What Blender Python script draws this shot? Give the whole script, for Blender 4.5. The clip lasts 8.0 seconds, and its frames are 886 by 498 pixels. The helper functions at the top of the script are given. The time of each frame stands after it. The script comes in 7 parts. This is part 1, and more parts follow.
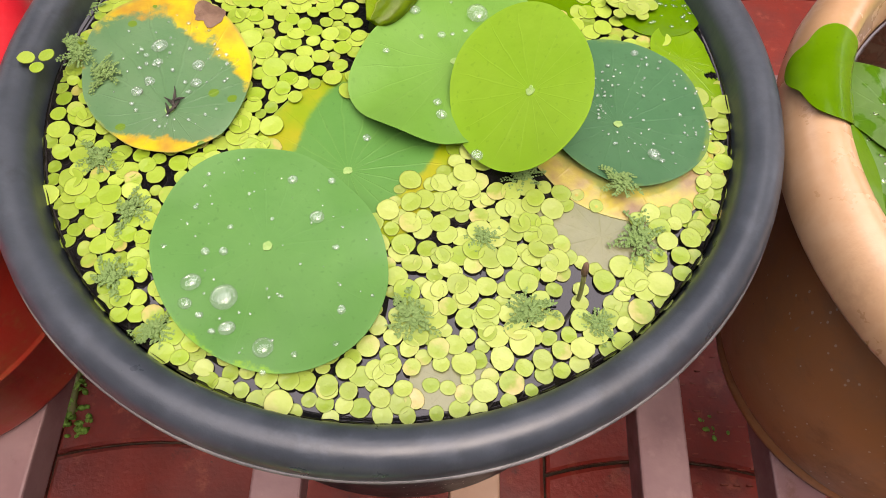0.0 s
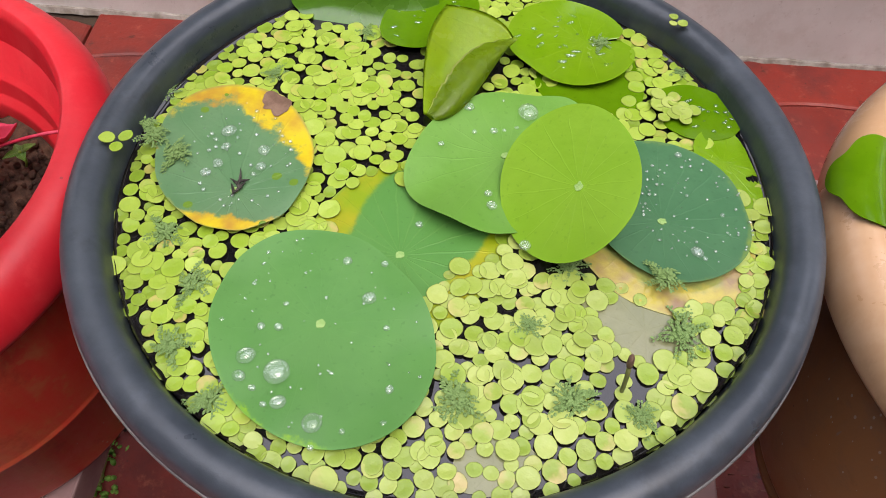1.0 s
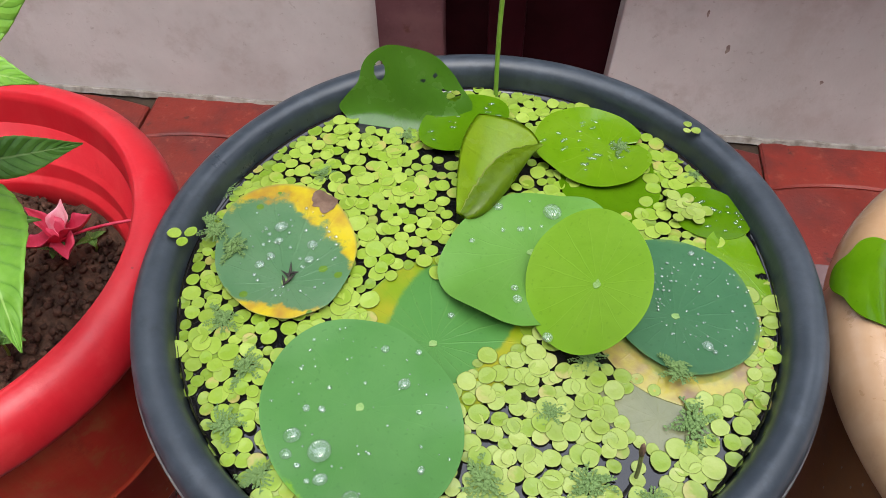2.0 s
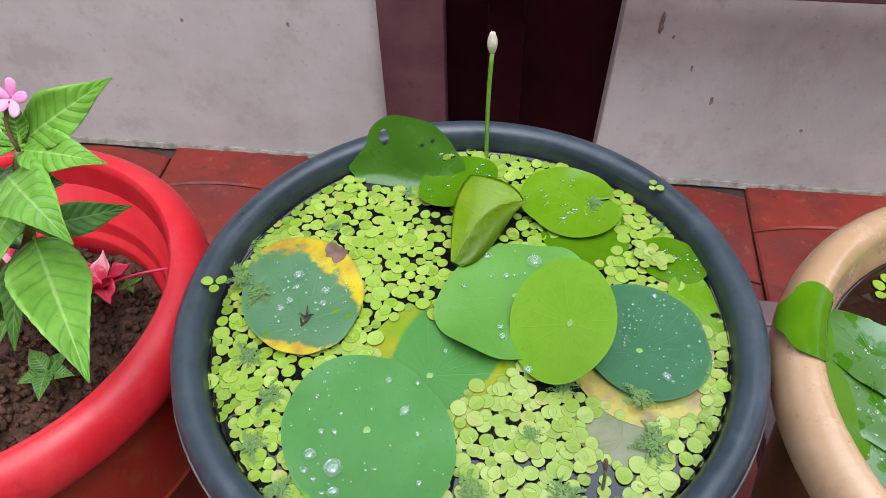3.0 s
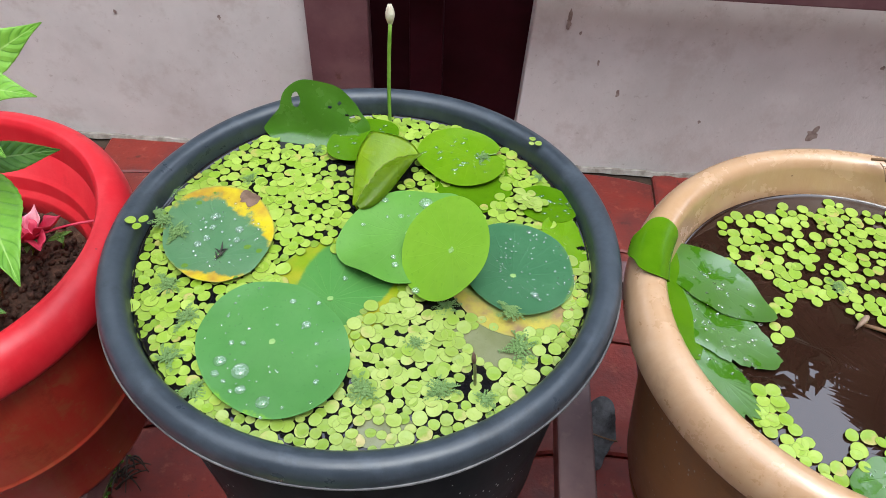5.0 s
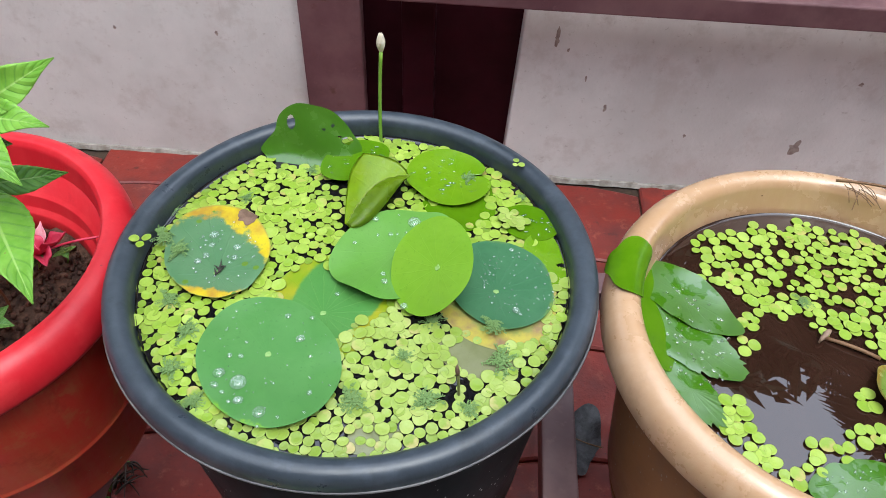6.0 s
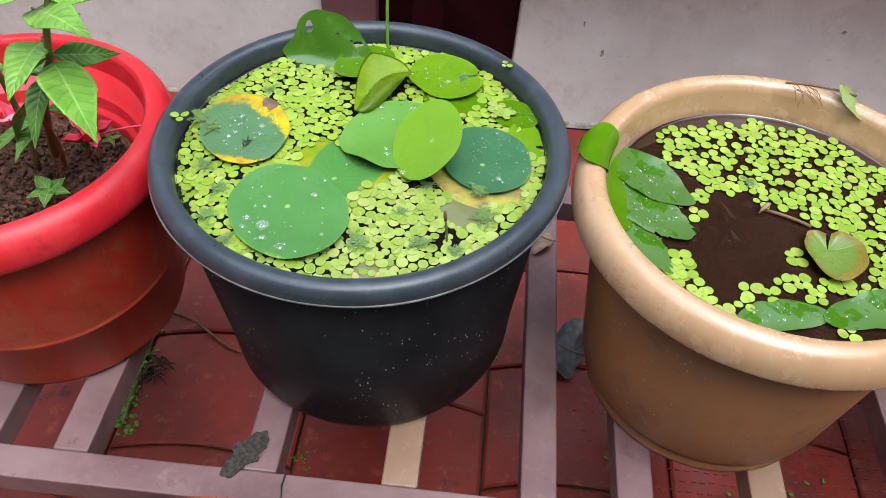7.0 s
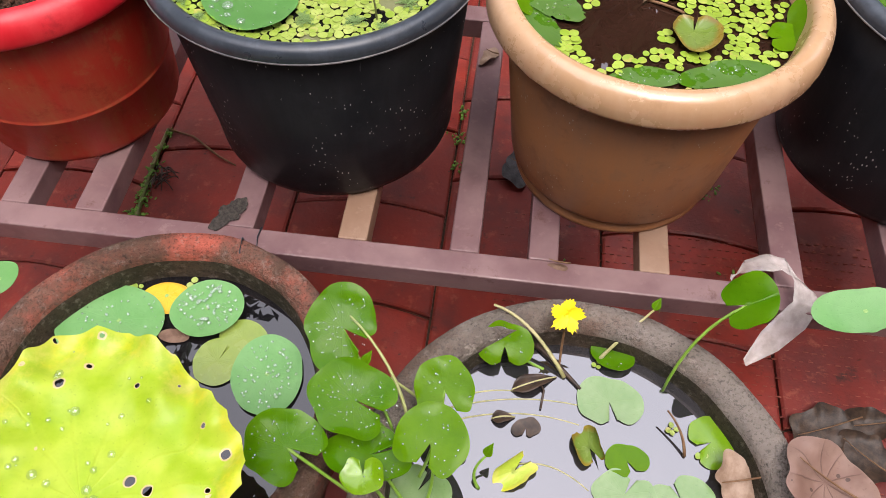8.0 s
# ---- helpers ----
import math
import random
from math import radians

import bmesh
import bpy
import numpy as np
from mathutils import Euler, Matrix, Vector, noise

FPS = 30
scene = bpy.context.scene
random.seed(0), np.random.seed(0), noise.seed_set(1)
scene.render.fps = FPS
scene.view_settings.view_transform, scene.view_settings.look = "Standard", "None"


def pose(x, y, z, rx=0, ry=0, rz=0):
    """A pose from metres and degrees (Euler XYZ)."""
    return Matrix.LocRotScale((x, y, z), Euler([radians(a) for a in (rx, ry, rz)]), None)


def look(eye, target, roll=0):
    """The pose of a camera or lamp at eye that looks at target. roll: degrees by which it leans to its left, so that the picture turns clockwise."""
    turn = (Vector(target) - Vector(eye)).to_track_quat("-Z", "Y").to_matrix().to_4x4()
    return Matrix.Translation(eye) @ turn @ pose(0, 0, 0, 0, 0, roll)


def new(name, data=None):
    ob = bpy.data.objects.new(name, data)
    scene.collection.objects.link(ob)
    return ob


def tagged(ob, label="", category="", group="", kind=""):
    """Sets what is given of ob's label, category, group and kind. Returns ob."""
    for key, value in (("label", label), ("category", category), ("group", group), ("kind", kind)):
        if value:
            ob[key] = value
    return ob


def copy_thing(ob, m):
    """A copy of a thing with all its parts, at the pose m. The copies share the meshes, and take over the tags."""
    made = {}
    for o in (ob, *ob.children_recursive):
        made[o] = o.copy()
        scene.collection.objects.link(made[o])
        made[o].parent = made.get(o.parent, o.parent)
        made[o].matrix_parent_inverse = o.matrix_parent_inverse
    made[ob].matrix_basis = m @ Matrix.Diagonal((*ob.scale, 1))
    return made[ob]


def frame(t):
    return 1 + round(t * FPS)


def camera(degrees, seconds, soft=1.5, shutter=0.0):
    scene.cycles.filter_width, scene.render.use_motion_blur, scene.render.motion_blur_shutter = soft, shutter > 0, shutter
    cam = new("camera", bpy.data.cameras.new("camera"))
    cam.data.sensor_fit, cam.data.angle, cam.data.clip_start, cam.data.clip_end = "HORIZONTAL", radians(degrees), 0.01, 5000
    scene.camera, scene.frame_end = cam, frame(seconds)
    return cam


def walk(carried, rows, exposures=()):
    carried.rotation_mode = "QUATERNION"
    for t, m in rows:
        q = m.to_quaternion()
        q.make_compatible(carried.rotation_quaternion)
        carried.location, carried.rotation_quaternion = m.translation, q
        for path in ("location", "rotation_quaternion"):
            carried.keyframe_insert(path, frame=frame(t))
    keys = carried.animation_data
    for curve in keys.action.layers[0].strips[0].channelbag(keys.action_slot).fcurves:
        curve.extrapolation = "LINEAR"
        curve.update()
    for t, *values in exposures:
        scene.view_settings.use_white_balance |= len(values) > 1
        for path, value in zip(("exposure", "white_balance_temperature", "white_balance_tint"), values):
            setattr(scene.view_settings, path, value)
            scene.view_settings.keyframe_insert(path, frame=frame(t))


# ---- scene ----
cam = camera(60.48, 8.0, 0.6)
PATH = [
    (0, (0.0054, 0.0157, 0.8693), (0.0148, 0.9446, -0.9019), 2.78),
    (0.5, (-0.0029, 0.0158, 0.8783), (-0.0229, 1.0431, -0.8375), 2.85),
    (1, (-0.0056, 0.0083, 0.8793), (-0.0776, 1.1285, -0.7759), 1.73),
    (1.5, (-0.0083, -0.0011, 0.8944), (-0.1319, 1.1907, -0.707), 0.51),
    (2, (-0.0026, -0.0023, 0.9204), (-0.1805, 1.2438, -0.6339), -1.06),
    (2.2, (-0.0018, -0.0004, 0.9329), (-0.1904, 1.2634, -0.6057), -1.32),
    (3.3, (0.0272, -0.0697, 0.99), (-0.1805, 1.2562, -0.4928), -2.17),
    (3.5, (0.041, -0.0868, 0.9944), (-0.1564, 1.2398, -0.4892), -1.83),
    (4, (0.0647, -0.1162, 0.9995), (-0.0903, 1.2237, -0.4772), -0.65),
    (4.5, (0.0655, -0.1261, 0.9933), (-0.0413, 1.2253, -0.4772), 0.83),
    (5, (0.0598, -0.1297, 0.9952), (-0.0108, 1.2317, -0.4682), 2.01),
    (5.2, (0.0612, -0.1335, 0.9993), (0.0086, 1.2419, -0.4517), 2.13),
    (6.3, (0.0715, -0.1613, 1.0317), (0.0078, 1.2092, -0.4235), 2.65),
    (6.5, (0.0768, -0.194, 1.0286), (0.0061, 1.1773, -0.4256), 2.65),
    (7, (0.0973, -0.2875, 1.0365), (0.0068, 1.049, -0.4486), 2.55),
    (7.2, (0.1060, -0.3260, 1.0390), (0.0210, 0.9980, -0.4580), 2.75),
    (7.5, (0.1573, -0.3953, 1.045), (0.0443, 0.8511, -0.515), 2.03),
    (7.7, (0.1780, -0.4520, 1.0490), (0.0810, 0.7630, -0.5380), 2.2),
    (8, (0.2162, -0.4841, 1.0892), (0.0951, 0.6246, -0.571), 1.14),
]
walk(cam, [(t, look(eye, target, roll)) for t, eye, target, roll in PATH],
     [(0.0, 0.42, 7300, 19), (0.5, 0.22, 6950, 18), (1.0, 0.17, 6600, 14), (2.0, 0.08, 6200, 7), (3.5, 0.18, 5720, 4), (4.5, 0.27, 5850, 3), (5.0, 0.28, 5850, 3), (6.5, 0.31, 5800, 3), (7.0, 0.37, 5930, 4), (7.5, 0.47, 6150, 6), (8.0, 0.39, 6550, 14)])

# ---- light ----
world = bpy.data.worlds.new("overcast_sky")
scene.world = world
world.use_nodes = True
wn, wl = world.node_tree.nodes, world.node_tree.links
sky = wn.new("ShaderNodeTexSky")
sky.sky_type, sky.sun_disc = "NISHITA", False
sky.sun_elevation, sky.sun_rotation = radians(72), radians(150)
sky.air_density, sky.dust_density, sky.ozone_density = 1.0, 6.0, 1.0
haze = wn.new("ShaderNodeMix")
haze.data_type = "RGBA"
haze.inputs[0].default_value = 0.75
haze.inputs[7].default_value = (7.2, 7.2, 7.95, 1)
wl.new(sky.outputs[0], haze.inputs[6])
wl.new(haze.outputs[2], wn["Background"].inputs[0])
wn["Background"].inputs[1].default_value = 0.40
sun = new("sun", bpy.data.lights.new("sun", "SUN"))
sun.data.energy, sun.data.angle, sun.data.color = 1.2, radians(30), (1.0, 0.96, 0.90)
sun.matrix_world = look((0.3, -0.45, 2.0), (0, 0.1, 0))
scene.view_settings.exposure = 0.0


# ---- material kit ----
class Mat:
    """A small node-building kit round one Principled material."""

    def __init__(self, name, rough=0.5, metal=0.0, spec=0.5, coat=0.0):
        self.m = bpy.data.materials.new(name)
        self.m.use_nodes = True
        self.n, self.l = self.m.node_tree.nodes, self.m.node_tree.links
        self.b = self.n["Principled BSDF"]
        self.b.inputs["Roughness"].default_value = rough
        self.b.inputs["Metallic"].default_value = metal
        self.b.inputs["Specular IOR Level"].default_value = spec
        self.b.inputs["Coat Weight"].default_value = coat
        self.b.inputs["Coat Roughness"].default_value = 0.08

    def put(self, sock, v):
        if hasattr(v, "is_linked"):
            self.l.new(v, sock)
        elif isinstance(v, tuple):
            sock.default_value = (*v, 1) if len(v) == 3 and sock.type == "RGBA" else v
        else:
            sock.default_value = v

    def coord(self, kind="Object"):
        return self.n.new("ShaderNodeTexCoord").outputs[kind]

    def noise(self, scale, detail=4, rough=0.55, vec=None, distort=0.0, color=False):
        t = self.n.new("ShaderNodeTexNoise")
        t.inputs["Scale"].default_value, t.inputs["Detail"].default_value = scale, detail
        t.inputs["Roughness"].default_value, t.inputs["Distortion"].default_value = rough, distort
        self.l.new(vec or self.coord(), t.inputs["Vector"])
        return t.outputs["Color" if color else "Fac"]

    def voronoi(self, scale, feature="F1", vec=None, out="Distance", rnd=1.0):
        t = self.n.new("ShaderNodeTexVoronoi")
        t.feature = feature
        t.inputs["Scale"].default_value, t.inputs["Randomness"].default_value = scale, rnd
        self.l.new(vec or self.coord(), t.inputs["Vector"])
        return t.outputs[out]

    def math(self, op, a, b=0.0, c=None):
        t = self.n.new("ShaderNodeMath")
        t.operation = op
        self.put(t.inputs[0], a)
        self.put(t.inputs[1], b)
        if c is not None:
            self.put(t.inputs[2], c)
        return t.outputs[0]

    def step(self, v, lo, hi, out0=0.0, out1=1.0):
        t = self.n.new("ShaderNodeMapRange")
        t.interpolation_type = "SMOOTHSTEP"
        self.put(t.inputs["Value"], v)
        for key, x in (("From Min", lo), ("From Max", hi), ("To Min", out0), ("To Max", out1)):
            self.put(t.inputs[key], x)
        return t.outputs[0]

    def mix(self, f, a, b, blend="MIX"):
        t = self.n.new("ShaderNodeMix")
        t.data_type, t.blend_type = "RGBA", blend
        self.put(t.inputs[0], f)
        self.put(t.inputs[6], a)
        self.put(t.inputs[7], b)
        return t.outputs[2]

    def xyz(self, v):
        t = self.n.new("ShaderNodeSeparateXYZ")
        self.l.new(v, t.inputs[0])
        return t.outputs

    def scale(self, v, s):
        t = self.n.new("ShaderNodeMapping")
        self.l.new(v, t.inputs[0])
        t.inputs["Scale"].default_value = s
        return t.outputs[0]

    def rand(self):
        return self.n.new("ShaderNodeObjectInfo").outputs["Random"]

    def island(self):
        return self.n.new("ShaderNodeNewGeometry").outputs["Random Per Island"]

    def color(self, v):
        self.put(self.b.inputs["Base Color"], v)
        return self

    def rough(self, v):
        self.put(self.b.inputs["Roughness"], v)
        return self

    def bump(self, h, strength=0.3, dist=0.002):
        t = self.n.new("ShaderNodeBump")
        t.inputs["Strength"].default_value, t.inputs["Distance"].default_value = strength, dist
        self.l.new(h, t.inputs["Height"])
        self.l.new(t.outputs[0], self.b.inputs["Normal"])
        return self


def plastic(name, base, dust, rough=0.38, dust_amount=0.5, fleck=0.0, spec=0.5, metal=0.0, speck=None, mark=0.5):
    k = Mat(name, rough, metal, spec)
    cloud = k.noise(9, 6, 0.65)
    fine = k.noise(140, 4, 0.65)
    streak = k.noise(1.0, 5, 0.65, vec=k.scale(k.coord(), (60, 60, 5)))
    patch = k.noise(28, 5, 0.7)
    f = k.math("MULTIPLY", k.step(k.math("ADD", k.math("MULTIPLY", cloud, 0.6), k.math("MULTIPLY", streak, 0.5)), 0.42, 0.78), dust_amount)
    c = k.mix(f, base, dust)
    c = k.mix(k.math("MULTIPLY", fine, 0.25), c, dust)
    c = k.mix(k.step(patch, 0.54, 0.66, 0.0, 0.65 * dust_amount), c, dust)
    c = k.mix(k.step(k.noise(17, 6, 0.75), 0.55, 0.68, 0.0, mark), c, tuple(0.55 * x for x in base))
    if fleck:
        spots = k.math("LESS_THAN", k.voronoi(190, vec=k.scale(k.coord(), (1, 1, 0.45))), k.math("MULTIPLY", k.step(k.noise(14, 3), 0.40, 0.70), 0.17))
        c = k.mix(k.math("MULTIPLY", spots, fleck), c, (0.45, 0.43, 0.40))
        scratch = k.step(k.noise(1.0, 3, 0.6, vec=k.scale(k.coord(), (190, 190, 14))), 0.70, 0.76)
        c = k.mix(k.math("MULTIPLY", scratch, 0.35), c, (0.16, 0.16, 0.17))
    if speck:
        spots = k.math("LESS_THAN", k.voronoi(75), k.math("MULTIPLY", k.step(k.noise(10, 3), 0.45, 0.75), 0.13))
        c = k.mix(k.math("MULTIPLY", spots, 0.85), c, speck)
    k.color(c).rough(k.step(k.math("ADD", k.math("MULTIPLY", cloud, 0.6), k.math("MULTIPLY", patch, 0.4)), 0.3, 0.7, rough - 0.08, rough + 0.20))
    k.bump(k.math("ADD", k.math("MULTIPLY", fine, 0.4), k.math("ADD", streak, k.math("MULTIPLY", patch, 0.8))), 0.16, 0.002)
    return k.m


def leaf_material(name, face, pale, vein, veins=20, edge=None, edge_from=0.8, edge_to=0.95, edge_noise=0.3, rough=0.42, spots=None, side=None, coat=0.0, spec=0.3, spot_scale=55, ring=None, vein_mix=0.3, twin=False, holes=False, relief=0.8):
    """A pad's skin: radiating veins, soft mottling, an edge that has turned, spots."""
    k = Mat(name, rough, 0, spec, coat)
    uv = k.xyz(k.coord("UV"))
    ang, rad = uv[0], uv[1]
    wob = k.math("MULTIPLY", k.math("SUBTRACT", k.noise(30, 2), 0.5), 0.035)
    saw = k.math("ABSOLUTE", k.math("SUBTRACT", k.math("FRACT", k.math("MULTIPLY", k.math("ADD", ang, wob), veins)), 0.5))
    width = k.step(rad, 0.0, 0.9, 0.16, 0.035)
    line = k.math("MULTIPLY", k.step(k.math("DIVIDE", saw, width), 0.0, 1.0, 1.0, 0.0), k.step(rad, 0.75, 0.98, 1.0, 0.15))
    c = k.mix(k.step(k.noise(22, 5), 0.3, 0.72), face, pale)
    c = k.mix(k.math("MULTIPLY", k.noise(160, 3), 0.22), c, pale)
    c = k.mix(k.step(k.noise(9, 4, 0.6), 0.40, 0.75, 0.0, 0.55), c, tuple(0.72 * x for x in face))
    c = k.mix(k.math("MULTIPLY", k.step(k.noise(320, 2), 0.62, 0.72), 0.25), c, tuple(0.55 * x for x in face))
    c = k.mix(k.math("MULTIPLY", line, vein_mix), c, vein)
    if edge:
        e = k.math("ADD", rad, k.math("MULTIPLY", k.math("SUBTRACT", k.noise(30, 6, 0.72), 0.5), edge_noise * 2))
        if side:
            turn = k.math("COSINE", k.math("MULTIPLY", k.math("SUBTRACT", ang, side), 12.56637 if twin else 6.28319))
            e = k.math("ADD", e, k.math("MULTIPLY", turn, 0.20))
        m = k.step(e, edge_from, edge_to)
        warm = k.mix(k.step(k.noise(40, 4), 0.35, 0.65), edge[0], edge[1])
        c = k.mix(m, c, warm)
    if spots:
        flat = k.scale(k.coord(), (1, 1, 0))
        dist = k.math("ADD", k.voronoi(spot_scale, vec=flat), k.math("MULTIPLY", k.math("SUBTRACT", k.noise(spot_scale * 2.5, 2), 0.5), 0.16))
        size = k.math("MULTIPLY", k.step(k.xyz(k.voronoi(spot_scale, vec=flat, out="Color"))[0], 0.5, 1.0), 0.26)
        if ring:
            c = k.mix(k.math("LESS_THAN", dist, k.math("MULTIPLY", size, 1.28)), c, ring)
        if holes:
            k.put(k.b.inputs["Alpha"], k.math("GREATER_THAN", dist, size))
        else:
            c = k.mix(k.math("LESS_THAN", dist, size), c, spots)
    # Thin pale line in the colour, for light caught along the margin.
    c = k.mix(k.step(rad, 0.965, 0.995, 0.0, 0.4), c, pale)
    k.color(c).rough(k.step(k.noise(45, 4), 0.3, 0.7, rough - 0.06, rough + 0.12))
    if coat:
        film = k.math("ADD", k.noise(34, 3), k.math("MULTIPLY", k.math("SUBTRACT", k.noise(150, 3), 0.5), 0.22))
        k.put(k.b.inputs["Coat Weight"], k.step(film, 0.43, 0.47, 0.0, coat))
        k.b.inputs["Coat Roughness"].default_value = 0.38
        k.b.inputs["Coat IOR"].default_value = 1.9
    k.bump(k.math("ADD", k.math("MULTIPLY", line, relief), k.math("ADD", k.math("MULTIPLY", k.noise(90, 4), 0.6), k.noise(24, 3))), 0.32, 0.0016)
    return k.m


def balsam_material(name, face, pale, vein, rib):
    """A thin toothed leaf: puffed between sunken side veins, a pale midrib, a paler margin."""
    k = Mat(name, 0.36, 0, 0.4)
    uv = k.xyz(k.coord("UV"))
    along, across = uv[0], uv[1]
    wob = k.math("MULTIPLY", k.math("SUBTRACT", k.noise(60, 2), 0.5), 0.02)
    saw = k.math("ABSOLUTE", k.math("SUBTRACT", k.math("FRACT", k.math("MULTIPLY", k.math("ADD", along, wob), 18)), 0.5))
    groove = k.math("MULTIPLY", k.step(saw, 0.0, 0.17, 1.0, 0.0), k.step(across, 0.80, 0.98, 1.0, 0.0))
    c = k.mix(k.step(k.noise(38, 5, 0.6), 0.32, 0.70), face, pale)
    c = k.mix(k.step(k.noise(16, 3, 0.6), 0.45, 0.70, 0.0, 0.6), c, tuple(0.62 * x for x in face))
    c = k.mix(k.math("MULTIPLY", k.step(k.noise(300, 3), 0.50, 0.70), 0.25), c, pale)
    c = k.mix(k.math("MULTIPLY", groove, 0.55), c, vein)
    c = k.mix(k.step(across, 0.02, 0.075, 0.75, 0.0), c, rib)
    c = k.mix(k.step(across, 0.80, 0.98, 0.0, 0.45), c, tuple(1.25 * x for x in pale))
    spots = k.math("MULTIPLY", k.step(k.noise(85, 4, 0.7), 0.70, 0.76), 0.8)
    c = k.mix(spots, c, (0.16, 0.10, 0.045))
    k.color(c).rough(k.step(k.noise(50, 3), 0.3, 0.7, 0.30, 0.50))
    k.bump(k.math("ADD", k.math("MULTIPLY", k.math("POWER", k.math("MULTIPLY", saw, 2.0), 0.6), 0.8), k.math("MULTIPLY", k.noise(160, 3), 0.35)), 0.55, 0.0016)
    return k.m


def spangle_material(name, face, pale, worn, joined=False):
    """A floating leaf's skin: greener at its middle, paler towards a thin dark margin, some leaves yellowed."""
    k = Mat(name, 0.34, 0, 0.40)
    uv = k.xyz(k.coord("UV"))
    r = k.island() if joined else k.rand()
    c = k.mix(r, face, pale)
    c = k.mix(k.step(k.math("FRACT", k.math("MULTIPLY", r, 7.31)), 0.60, 1.0, 0.0, 0.5), c, tuple(0.70 * x for x in face))
    c = k.mix(k.math("MULTIPLY", k.step(k.noise(150, 3), 0.42, 0.68), 0.30), c, face)
    c = k.mix(k.step(uv[1], 0.55, 1.0, 0.0, 0.22), c, pale)
    old = k.math("MULTIPLY", k.step(k.noise(90, 3), 0.42, 0.66), k.step(k.math("FRACT", k.math("MULTIPLY", r, 3.77)), 0.74, 1.0))
    c = k.mix(k.math("MULTIPLY", old, 0.75), c, worn)
    # The margin's dark line also paints in the shade between neighbouring leaves.
    c = k.mix(k.step(uv[1], 0.970, 0.990, 0.0, 0.75), c, (0.10, 0.11, 0.012))
    k.color(c).bump(k.math("ADD", k.noise(240, 2), k.noise(90, 2)), 0.30, 0.0010)
    return k.m



def water_material(name, deep, murk, rough=0.015, ior=1.42, spec=0.5):
    k = Mat(name, rough, 0, spec)
    k.b.inputs["IOR"].default_value = ior
    k.color(k.mix(k.step(k.noise(14, 5), 0.35, 0.75), deep, murk))
    k.bump(k.noise(5, 2), 0.012, 0.01)
    return k.m


def drop_material(name, silver_fill):
    """Water beads too small for their light to be traced through: clear, with a sharp gloss, their silvery sheen
    painted as a faint white body.
    """
    k = Mat(name)
    clear, body, gloss = k.n.new("ShaderNodeBsdfTransparent"), k.n.new("ShaderNodeBsdfDiffuse"), k.n.new("ShaderNodeBsdfGlossy")
    body.inputs["Color"].default_value = (0.70, 0.82, 0.74, 1)
    clear.inputs["Color"].default_value = (0.93, 0.96, 0.94, 1)
    gloss.inputs["Roughness"].default_value = 0.02
    inner, outer = k.n.new("ShaderNodeMixShader"), k.n.new("ShaderNodeMixShader")
    inner.inputs[0].default_value = silver_fill
    k.l.new(clear.outputs[0], inner.inputs[1])
    k.l.new(body.outputs[0], inner.inputs[2])
    rim = k.n.new("ShaderNodeLayerWeight")
    rim.inputs["Blend"].default_value = 0.5
    k.l.new(k.math("ADD", k.math("MULTIPLY", k.math("POWER", rim.outputs["Facing"], 3.0), 0.55), 0.06), outer.inputs[0])
    k.l.new(inner.outputs[0], outer.inputs[1])
    k.l.new(gloss.outputs[0], outer.inputs[2])
    k.l.new(outer.outputs[0], k.n["Material Output"].inputs["Surface"])
    return k.m


def lens_drop(name):
    """A bead of clear water lying on its film of air."""
    k = Mat(name, 0.0, 0, 0.5)
    k.b.inputs["IOR"].default_value = 1.333
    k.b.inputs["Transmission Weight"].default_value = 1.0
    k.color((0.97, 1.0, 0.98))
    return k.m


def rusty_paint(name, base, chip, rust, spec=0.45):
    k = Mat(name, 0.5, 0, spec)
    c = k.mix(k.step(k.noise(10, 5), 0.3, 0.7), base, chip)
    c = k.mix(k.math("MULTIPLY", k.step(k.noise(60, 5, 0.65), 0.55, 0.7), 0.7), c, chip)
    c = k.mix(k.step(k.noise(26, 6, 0.7), 0.60, 0.72, 0.0, 0.8), c, rust)
    c = k.mix(k.step(k.noise(6, 5, 0.65), 0.48, 0.72, 0.0, 0.55), c, tuple(0.55 * x for x in base))
    k.color(c).rough(k.step(k.noise(30, 4), 0.3, 0.7, 0.35, 0.65)).bump(k.noise(90, 5), 0.25, 0.0015)
    return k.m


def clay(name, base, red, moss, moss_amount):
    k = Mat(name, 0.85, 0, 0.25)
    c = k.mix(k.step(k.noise(9, 6, 0.65), 0.42, 0.62), base, red)
    c = k.mix(k.math("MULTIPLY", k.step(k.noise(6, 6, 0.7), 0.45, 0.62), moss_amount), c, moss)
    c = k.mix(k.math("MULTIPLY", k.step(k.noise(90, 5, 0.7), 0.52, 0.72), 0.45), c, (0.30, 0.265, 0.225))
    c = k.mix(k.step(k.noise(14, 6, 0.75), 0.58, 0.66, 0.0, 0.5), c, tuple(1.9 * x for x in base))
    c = k.mix(k.step(k.noise(240, 3, 0.7), 0.52, 0.64, 0.0, 0.55), c, tuple(0.35 * x for x in base))
    c = k.mix(k.step(k.noise(60, 6, 0.75), 0.60, 0.68, 0.0, 0.6), c, tuple(0.4 * x for x in moss))
    k.color(c).bump(k.math("ADD", k.noise(35, 6, 0.7), k.math("MULTIPLY", k.noise(150, 5, 0.7), 0.7)), 1.0, 0.008)
    return k.m


